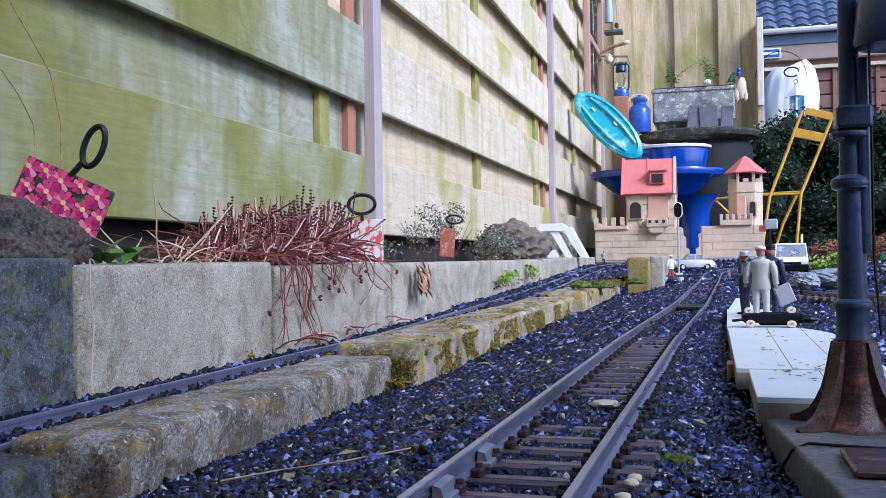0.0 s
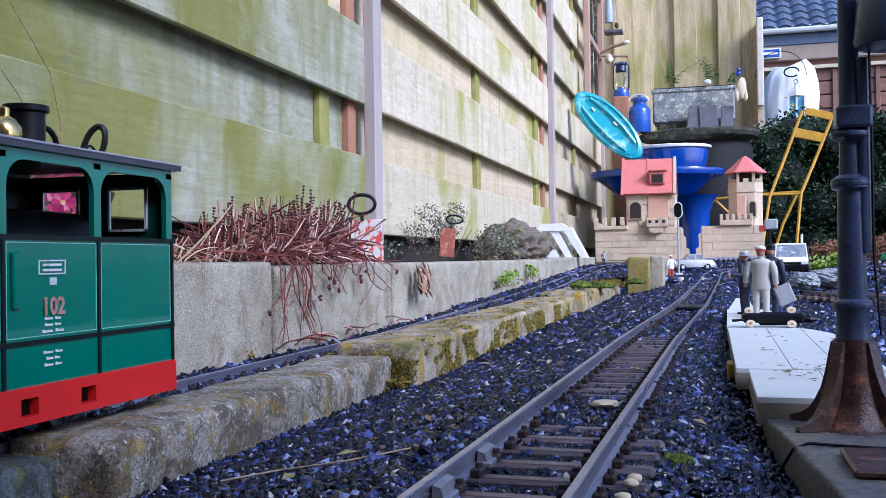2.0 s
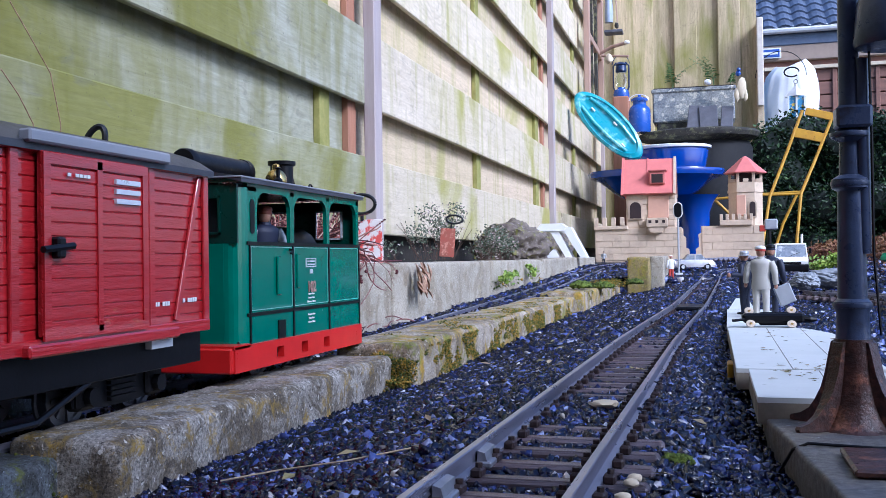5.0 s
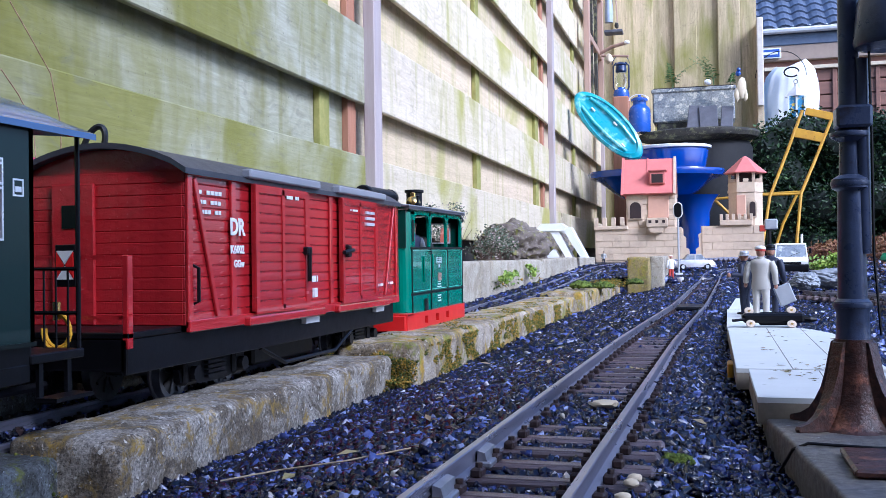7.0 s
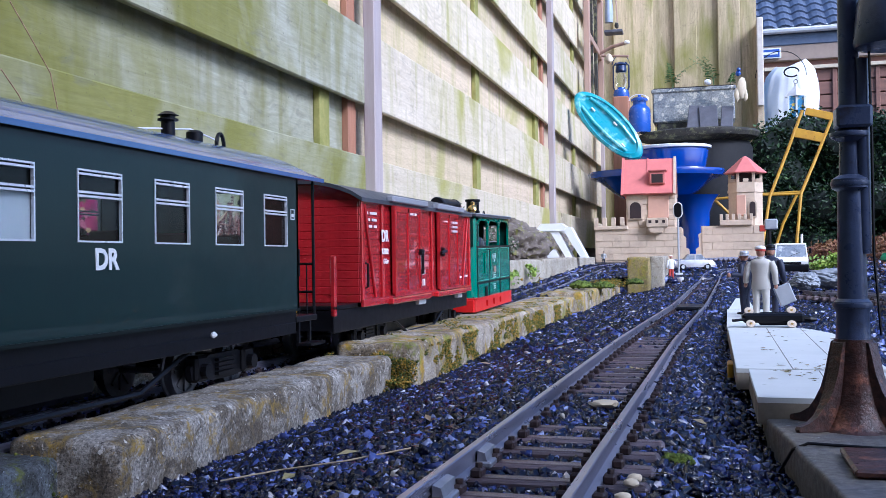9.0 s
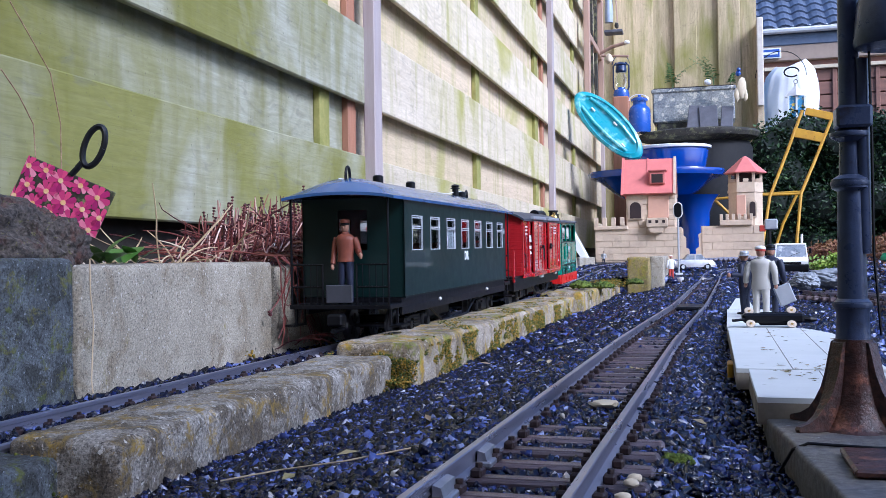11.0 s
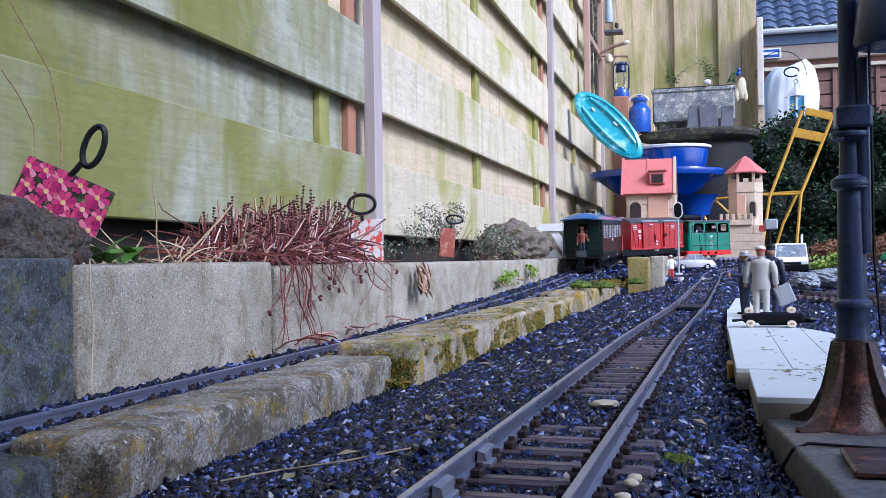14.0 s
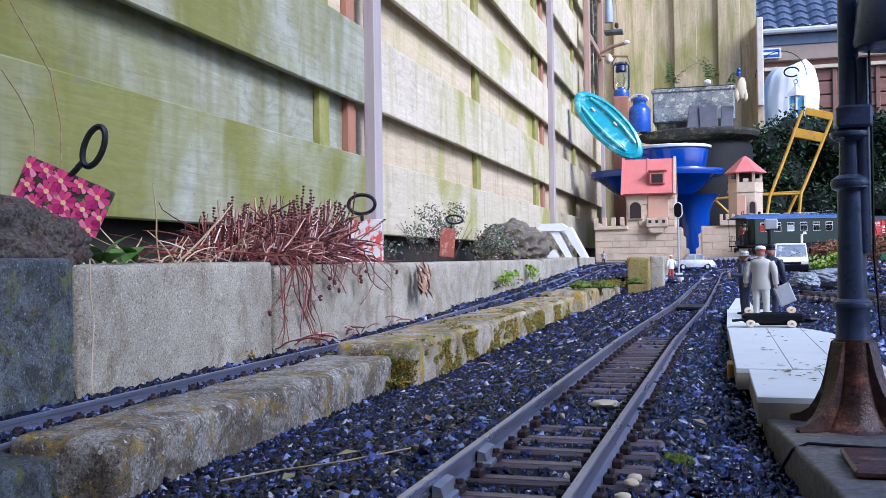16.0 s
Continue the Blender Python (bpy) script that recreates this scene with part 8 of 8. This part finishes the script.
def build_cards():
    a = thing("plant_card", "pink flower picture card stuck behind a dark rock", "plant label", "plant labels", at=pose(-0.492, 0.665, 0.1535, -4, 24, 14))
    W, H = 0.0375, 0.0195
    part("card", Shape().box((-W, -0.0006, -H), (W, 0.0006, H), 0.0005), CARD_DARK, a)
    r = random.Random(6)
    spots = [(-0.034, 0.012), (-0.020, 0.014), (-0.006, 0.011), (0.010, 0.0135), (0.026, 0.010), (-0.029, -0.002), (-0.013, -0.001), (0.003, -0.004), (0.019, -0.003), (0.034, -0.004), (-0.035, -0.014), (-0.019, -0.014), (-0.003, -0.0155), (0.013, -0.015), (0.030, -0.016)]
    for x, z in spots:
        s = Shape()
        n = 9
        rr = r.uniform(0.0072, 0.0112)
        for k in range(n):
            b = 2 * math.pi * k / n + r.uniform(-0.1, 0.1)
            d, w = rr * r.uniform(0.85, 1.0), 0.36
            y = -0.0009 - 0.0001 * (k % 2)
            pts = [(x, y, z)] + [(x + d * q * math.cos(b + u * w), y, z + d * q * math.sin(b + u * w)) for q, u in ((0.62, -1), (0.92, -0.7), (1.0, 0), (0.92, 0.7), (0.62, 1))]
            pts = [(max(-W, min(W, p[0])), p[1], max(-H, min(H, p[2]))) for p in pts]
            s.add(pts, [(0, 1, 2, 3, 4, 5)])
        f = part("printed_flower", s, PINK, a)
        part("flower_centre", Shape().tube([(x, -0.0010, z), (x, -0.0014, z)], 0.0021, 10), YOLK, f)
    ring_handle(a, 0.006, 0.046, 0.0075, 0.0165, 0.10, 0.0026, [(-0.001, 0, 0.018), (0.001, 0, 0.024), (0.003, 0, 0.031)])
    b = thing("plant_card", "red and white picture card standing in the soil", "plant label", "plant labels", at=pose(-0.478, 1.315, 0.128, 0, -1, 6))
    part("card", Shape().box((-0.0275, -0.0006, -0.032), (0.0275, 0.0006, 0.030), 0.0005), CARD_WHITE, b)
    ring_handle(b, -0.001, 0.052, 0.0195, 0.0135, 0.0, 0.0026, [(-0.001, 0, 0.028), (-0.001, 0, 0.039)])
    d = thing("plant_card", "small red picture card half hidden by plants", "plant label", "plant labels", at=pose(-0.500, 1.86, 0.135, 0, 4, 10))
    part("card", Shape().box((-0.016, -0.0006, -0.030), (0.013, 0.0006, 0.026), 0.0005), mat("red card print", (0.42, 0.09, 0.06), (0.30, 0.12, 0.08), 60, 0.5, bump=0, spots=(0.62, 0.30, 0.22), spot_scale=80, spot_at=0.58), d)
    ring_handle(d, 0.010, 0.044, 0.016, 0.008, 0.0, 0.0020, [(0.004, 0, 0.026), (0.005, 0, 0.037)])


build_cards()


def rock(name, label, c, r, seed, material, rough=0.35):
    return solo(name, Shape().blob(c, r, seed, rough, 5, 1.7), material, label, "rock", smooth=75)


rock("lava_rock", "rough dark lava rock on the concrete wall", (-0.500, 0.545, 0.120), (0.055, 0.060, 0.040), 2, LAVA)
rock("lava_rock", "rough reddish dark lava rock on the wall", (-0.462, 0.600, 0.112), (0.026, 0.030, 0.027), 5, LAVA)
rock("mossy_rock", "large brown mossy rock in the planting strip", (-0.530, 2.62, 0.135), (0.085, 0.11, 0.065), 8, MOSS_ROCK)
rock("mossy_rock", "low dark mossy rock beside the white bridge piece", (-0.475, 2.70, 0.115), (0.035, 0.06, 0.04), 11, MOSS_ROCK)
rock("mossy_rock", "grey rock leaning on the fence behind the bridge piece", (-0.560, 3.5, 0.12), (0.07, 0.10, 0.07), 14, MOSS_ROCK)
rock("flat_rock", "pale grey broken rock beside the yard track", (0.255, 2.40, 0.045), (0.07, 0.05, 0.022), 17, mat("pale grey rock", (0.30, 0.32, 0.35), (0.20, 0.22, 0.25), 25, 0.7, bump=0.4))
rock("flat_rock", "pale grey rock lying beside the yard track", (0.20, 2.34, 0.040), (0.03, 0.04, 0.018), 21, bpy.data.materials["pale grey rock"])


def bent_stem(r, p, length, az, rise, droop, n=6):
    """A stem that leaves p, rises and bends over."""
    pts = [Vector(p)]
    step = length / (n - 1)
    el = rise
    for _ in range(n - 1):
        pts.append(pts[-1] + Vector((math.cos(az) * math.cos(el), math.sin(az) * math.cos(el), math.sin(el))) * step)
        el -= droop
        az += r.uniform(-0.25, 0.25)
    return pts


def build_sedum():
    p = thing("dried_sedum", "heap of dried red-brown sedum stems hanging over the wall", "plant")
    r = random.Random(11)
    s, heads, hang = Shape(), Shape(), Shape()
    for k in range(1150):
        y = r.gauss(1.115, 0.082)
        if not 0.945 < y < 1.225:
            continue
        x = r.uniform(-0.585, -0.445)
        crest = float(np.interp(y, [0.94, 1.0, 1.1, 1.2, 1.27], [0.006, 0.026, 0.047, 0.050, 0.010]))
        z = 0.094 + 0.55 * crest * r.random()
        if r.random() < 0.50:
            pts = bent_stem(r, (x, y - 0.02, z), crest * r.uniform(0.5, 1.25) + 0.016, r.gauss(1.45, 0.7), r.uniform(0.7, 1.35), r.uniform(-0.12, 0.06))
            top = pts[-1]
            if r.random() < 0.42:
                for j in range(4):
                    q = top - (pts[-1] - pts[-2]).normalized() * 0.004 * j
                    heads.blob(tuple(q), (0.0023 - 0.0003 * j, 0.0023 - 0.0003 * j, 0.0014), k + j, 0.3, 1)
        else:
            pts = bent_stem(r, (x, y, z + 0.006), r.uniform(0.04, 0.10), r.uniform(0, 6.28), r.uniform(-0.1, 0.7), r.uniform(0.05, 0.25))
            pts = [Vector((min(max(q.x, -0.63), -0.415), q.y, max(q.z, 0.099))) for q in pts]
        w = r.uniform(0.0005, 0.0012)
        s.tube(pts, [w, w, w, w * 0.9, w * 0.8, w * 0.6], 5)
    tagged(part("stem_tangle", s, SEDUM, p), kind="stuff")
    tagged(part("seed_head_mass", heads, SEDUM_HEAD, p), kind="stuff")
    for k in range(36):
        low = k < 15
        y = r.uniform(0.905, 0.985) if low else r.uniform(0.95, 1.22)
        pts = [Vector((r.uniform(-0.48, -0.45), y + r.uniform(0.0, 0.05), 0.110)), Vector((r.uniform(-0.432, -0.424), y, 0.1055))]
        ln = r.uniform(0.060, 0.100) if low else r.uniform(0.025, 0.085)
        el = r.uniform(-1.6, -1.1) if low else r.uniform(-1.2, -0.2)
        way = r.choice((-1, 1, 1))
        curl = r.uniform(-0.10, 0.20) if low else r.uniform(-0.15, 0.34)
        for j in range(7):
            q = pts[-1] + Vector((0.0006 * math.sin(1.3 * j + k), way * math.cos(el) * 1.5, math.sin(el))) * (ln / 7)
            pts.append(Vector((-0.4235 + 0.003 * math.sin(0.9 * j + k) + 0.003 + 0.0002 * (k % 9), q.y + 0.0022 * math.sin(2.1 * j + 3 * k), max(q.z, 0.016))))
            el += curl if j > 2 else -curl * 0.6
        w = r.uniform(0.0005, 0.0011)
        st = part("hanging_stem", Shape().tube(pts, [w * (1 - 0.05 * j) for j in range(len(pts))], 5), SEDUM, p)
        if k % 2:
            for j in (4, 6):
                a = pts[j]
                part("side_shoot", Shape().tube([a, a + Vector((0.001, 0.006 * way, -0.003)), a + Vector((0.002, 0.015 * way, 0.001 * (k % 5 - 2)))], [w * 0.7, w * 0.6, w * 0.4], 5), SEDUM, st)
        if k > 20 and r.random() < 0.5:
            hd = Shape()
            for j in range(3):
                hd.blob(tuple(pts[-1] + Vector((0.001, r.uniform(-0.003, 0.003), r.uniform(-0.002, 0.003)))), (0.0022, 0.0022, 0.0017), k + j, 0.3, 1)
            part("seed_head", hd, SEDUM_HEAD, st)
    for k in range(26):
        y = r.uniform(0.93, 1.3)
        pts = bent_stem(r, (-0.415 + r.uniform(-0.006, 0.004), y, 0.018), r.uniform(0.02, 0.05), r.uniform(0, 6.28), r.uniform(-0.1, 0.5), 0.15)
        hang.tube([Vector((max(q.x, -0.428), q.y, max(q.z, 0.012))) for q in pts], 0.0008, 5)
    tagged(part("fallen_stem_tangle", hang, SEDUM, p), kind="stuff")


build_sedum()


def build_straw():
    p = thing("dry_grass", "pale dry straw stems behind the concrete wall", "plant")
    r = random.Random(3)
    s = Shape()
    for k in range(26):
        y = r.uniform(0.74, 0.98)
        pts = bent_stem(r, (r.uniform(-0.58, -0.45), y, 0.098), r.uniform(0.03, 0.085), r.uniform(0, 6.28), r.uniform(0.0, 1.2), r.uniform(-0.05, 0.25))
        w = r.uniform(0.0004, 0.0010)
        s.tube([Vector((max(min(q.x, -0.42), -0.63), q.y, max(q.z, 0.096))) for q in pts], [w, w, w, w, w * 0.8, w * 0.5], 5)
    part("straw_stems", s, STRAW, p)
    q = thing("leafy_weed", "small weed with fresh green leaves on the wall", "plant")
    for k in range(9):
        a, ln = r.uniform(0, 6.28), r.uniform(0.02, 0.038)
        m = Matrix.Translation((-0.462 + r.uniform(-0.01, 0.01), 0.665 + 0.006 * k, 0.101)) @ Euler((0, -r.uniform(0.2, 0.8), a)).to_matrix().to_4x4()
        lf = Shape()
        for i in range(6):
            t = i / 5
            w = ln * 0.28 * math.sin(math.pi * min(1, t * 0.92 + 0.06))
            for v, dz in ((-w, 0.15 * w), (0, 0), (w, 0.15 * w)):
                lf.v.append(tuple(m @ Vector((ln * t, v, ln * 0.35 * t * (1 - t) + dz))))
        lf.f = [[i * 3 + j, i * 3 + j + 1, i * 3 + j + 4, i * 3 + j + 3] for i in range(5) for j in range(2)]
        part("leaf", lf, GREEN_LEAF, q, smooth=True)
    d = thing("withered_leaves", "bundle of withered pale brown leaves over the wall edge", "plant")
    for k in range(26):
        lf = Shape()
        m = Matrix.Translation((-0.421 + r.uniform(0, 0.012), 1.385 + r.uniform(-0.030, 0.030), 0.098 - 0.0016 * k)) @ Euler((r.uniform(-0.4, 0.4), r.uniform(0.8, 1.5), r.uniform(-0.6, 0.6))).to_matrix().to_4x4()
        ln = r.uniform(0.012, 0.022)
        for i in range(5):
            t = i / 4
            w = ln * 0.30 * math.sin(math.pi * (t * 0.9 + 0.05))
            for v, dz in ((-w, 0.5 * w), (0, 0), (w, 0.5 * w)):
                lf.v.append(tuple(m @ Vector((ln * t, v, dz))))
        lf.f = [[i * 3 + j, i * 3 + j + 1, i * 3 + j + 4, i * 3 + j + 3] for i in range(4) for j in range(2)]
        part("leaf", lf, WITHERED, d, smooth=True)


build_straw()


def build_twine():
    for pts in ([(-0.632, 0.78, 0.348), (-0.631, 0.81, 0.317), (-0.63, 0.835, 0.290), (-0.63, 0.85, 0.242), (-0.631, 0.852, 0.17), (-0.632, 0.852, 0.09)], [(-0.632, 0.767, 0.282), (-0.631, 0.789, 0.262), (-0.63, 0.809, 0.236), (-0.631, 0.815, 0.18), (-0.632, 0.815, 0.09)]):
        solo("dry_vine", Shape().tube(pts, 0.0006, 6), WITHERED, "long thin dry vine trailing down the algae fence", "vine", "dry vines")
    solo("dangling_root", Shape().tube([(-0.4235, 0.602, 0.104), (-0.4225, 0.601, 0.08), (-0.4215, 0.603, 0.06), (-0.4205, 0.600, 0.04), (-0.416, 0.592, 0.02), (-0.410, 0.585, 0.012)], 0.0005, 6), STRAW, "pale thin root hanging in the wall joint", "root")
    solo("dry_twig", Shape().tube([(-0.215, 0.40, 0.002), (-0.19, 0.41, 0.006), (-0.16, 0.41, 0.011), (-0.12, 0.425, 0.018)], 0.0004, 5), STRAW, "thin dry twig lying on the ballast", "twig")


build_twine()


def heath(name, label, c, r, n, seed, material, size=0.007):
    p = thing(name, label, "plant")
    rr = random.Random(seed)
    s = Shape()
    for k in range(max(8, n // 45)):
        az = rr.uniform(0, 6.28)
        pts = bent_stem(rr, (c[0] + rr.uniform(-0.5, 0.5) * r[0], c[1] + rr.uniform(-0.5, 0.5) * r[1], c[2] - r[2]), r[2] * rr.uniform(0.9, 1.7), az, rr.uniform(0.8, 1.5), rr.uniform(-0.02, 0.15))
        s.tube(pts, 0.0004, 5)
    tagged(part("twigs", s, TWIG, p), kind="stuff")
    leaf_cloud("foliage", "", "", [(c, r)] + [((c[0] + rr.uniform(-0.6, 0.6) * r[0], c[1] + rr.uniform(-0.6, 0.6) * r[1], c[2] + rr.uniform(-0.2, 0.7) * r[2]), (r[0] * 0.4, r[1] * 0.4, r[2] * 0.4)) for _ in range(6)], n, size, material, seed, parent=p)


heath("heath_plant", "sprawling grey-green heath with a few pale flowers", (-0.50, 2.25, 0.132), (0.06, 0.14, 0.045), 2200, 31, GREY_GREEN)
heath("heath_plant", "upright thin grey-green shrub against the fence", (-0.56, 1.98, 0.16), (0.06, 0.13, 0.06), 1500, 33, GREY_GREEN, 0.006)
heath("heath_plant", "low dry plants behind the wall", (-0.56, 1.6, 0.115), (0.05, 0.18, 0.025), 260, 35, GREY_GREEN, 0.006)
heath("lime_plant", "bright lime green plant at the foot of the wall", (-0.412, 2.03, 0.058), (0.014, 0.10, 0.016), 260, 37, LIME, 0.009)
heath("lime_plant", "tuft of lime green leaves at the foot of the wall", (-0.412, 2.30, 0.068), (0.016, 0.05, 0.018), 160, 39, LIME, 0.009)
heath("garden_shrub", "brown-red autumn shrub beyond the yard track", (0.34, 3.2, 0.095), (0.10, 0.18, 0.045), 1800, 41, RUST_LEAF, 0.014)
heath("garden_shrub", "bright green low shrub beyond the yard track", (0.32, 2.85, 0.075), (0.08, 0.10, 0.030), 1000, 43, LIME, 0.012)
heath("garden_shrub", "brown-red shrub behind the lamp post", (0.50, 3.0, 0.100), (0.10, 0.2, 0.055), 1600, 45, RUST_LEAF, 0.014)
solo("green_cloth", Shape().blob((0.43, 2.62, 0.09), (0.03, 0.03, 0.018), 4, 0.35, 3), mat("bright green plastic", (0.02, 0.36, 0.16), (0.015, 0.28, 0.12), 20, 0.4), "bright green crumpled plastic on the ground", "plastic", smooth=True)


def moss_bits(name, label, boxes, n, seed, size=0.004):
    rng = np.random.default_rng(seed)
    pts = []
    for (x0, x1, y0, y1, z0, z1), share in boxes:
        k = int(n * share)
        c = np.column_stack([rng.uniform(x0, x1, k), rng.uniform(y0, y1, k), rng.uniform(z0, z1, k)])
        m = np.array([noise.noise(Vector((p[0] * 30, p[1] * 13, p[2] * 30))) + 0.5 * noise.noise(Vector((p[0] * 90, p[1] * 60, p[2] * 90))) for p in c])
        pts.append(c[m > 0.17])
    pts = np.concatenate(pts)
    return tagged(scatter_stones(name, label, pts, rng.uniform(0.5, 1.3, len(pts)) * size, MOSS, seed, 0.8), category="moss")


moss_bits("kerb_moss", "yellow-green moss and lichen tufts on the kerb stones", [((-0.2535, -0.2500, 0.84, 1.9, -0.012, 0.022), 0.85), ((-0.268, -0.255, 0.85, 1.9, 0.0235, 0.0275), 0.30), ((-0.310, -0.262, 0.85, 1.9, 0.0265, 0.0278), 0.10), ((-0.246, -0.236, 1.9, 2.6, 0.015, 0.034), 0.2), ((-0.275, -0.250, 0.800, 0.824, -0.012, 0.016), 0.05), ((-0.33, -0.27, 0.803, 0.822, 0.0, 0.019), 0.1), ((-0.30, -0.2, 2.3, 2.75, 0.030, 0.042), 0.25), ((-0.27, -0.255, 0.72, 0.80, -0.02, 0.0), 0.1), ((-0.33, -0.275, 0.392, 0.400, -0.05, 0.010), 0.12)], 30000, 51, 0.0011)
moss_bits("wall_moss", "little moss tufts along the foot of the wall", [((-0.430, -0.418, 0.62, 0.86, 0.009, 0.016), 0.6), ((-0.43, -0.40, 1.9, 2.4, 0.04, 0.055), 0.4)], 500, 53, 0.0028)


def moss_cushion(c, r, seed):
    rng = np.random.default_rng(seed)
    d = rng.normal(size=(420, 3))
    d /= np.linalg.norm(d, axis=1)[:, None]
    d[:, 2] = np.abs(d[:, 2])
    pts = np.array(c) + d * np.array(r) * rng.uniform(0.6, 1.05, (420, 1))
    ob = scatter_stones("moss_cushion", "small round green moss cushion on the ballast", pts, rng.uniform(0.6, 1.2, 420) * (0.0045 if r[0] > 0.01 else 0.0016), LIME_MOSS, seed, 0.9)
    tagged(ob, category="moss")


LIME_MOSS = island_mat("green moss cushion", [(0.0, (0.035, 0.06, 0.006)), (1.0, (0.12, 0.16, 0.015))], 0.95, 0)
for k, (c, r) in enumerate((((-0.262, 2.02, 0.040), (0.022, 0.03, 0.010)), ((-0.232, 2.15, 0.036), (0.022, 0.03, 0.009)), ((-0.0153, 0.406, 0.0172), (0.0062, 0.0050, 0.0028)), ((-0.19, 2.5, 0.035), (0.02, 0.03, 0.008)))):
    moss_cushion(c, r, 60 + k)


def litter():
    rng = np.random.default_rng(8)
    s = Shape()
    spots = [(rng.uniform(-0.24, 0.015), rng.uniform(0.3, 1.6)) for _ in range(70)]
    for x, y in spots:
        z = bed_z(x, y) + 0.005
        ln = rng.uniform(0.002, 0.006)
        m = Matrix.Translation((x, y, z)) @ Euler((rng.uniform(-0.4, 0.4), rng.uniform(-0.4, 0.4), rng.uniform(0, 6.28))).to_matrix().to_4x4()
        s.add([(-ln, 0, 0), (0, ln * 0.5, ln * 0.15), (ln, 0, 0), (0, -ln * 0.5, ln * 0.15)], [(0, 1, 2, 3)], m)
    solo("leaf_litter", s, DEBRIS, "pale bits of dry leaf strewn on the ballast", "leaf litter", kind="stuff")
    t = Shape()
    for _ in range(90):
        x, y = rng.uniform(0.03, 0.098), rng.choice([rng.normal(0.64, 0.02), rng.normal(0.60, 0.02), rng.uniform(0.52, 0.95)])
        ln = rng.uniform(0.001, 0.0035)
        m = Matrix.Translation((x, y, 0.0322)) @ Euler((0, 0, rng.uniform(0, 6.28))).to_matrix().to_4x4()
        t.add([(-ln, 0, 0), (0, ln * 0.35, 0.0004), (ln, 0, 0), (0, -ln * 0.35, 0.0004)], [(0, 1, 2, 3)], m)
    solo("leaf_litter", t, DEBRIS, "dry olive leaf bits on the pale slabs", "leaf litter", kind="stuff")
    leaf = Shape().blob((-0.056, 0.515, 0.024), (0.008, 0.005, 0.0022), 3, 0.3, 2)
    solo("fallen_leaf", leaf, CREAM, "pale curled fallen leaf between the rails", "leaf", smooth=True)
    leaf2 = Shape().blob((-0.118, 0.353, 0.012), (0.006, 0.004, 0.002), 5, 0.3, 2)
    solo("fallen_leaf", leaf2, CREAM, "pale curled fallen leaf on the ballast", "leaf", smooth=True)
    for k, (x, y) in enumerate(((-0.029, 0.318), (-0.030, 0.300), (-0.028, 0.338), (-0.0275, 0.346))):
        solo("pale_pebble", Shape().blob((x, y, 0.0235), (0.0028, 0.0026, 0.0016), k, 0.2, 2), CREAM, "small pale round pebble beside the rail", "pebble", smooth=True)


litter()

motions()
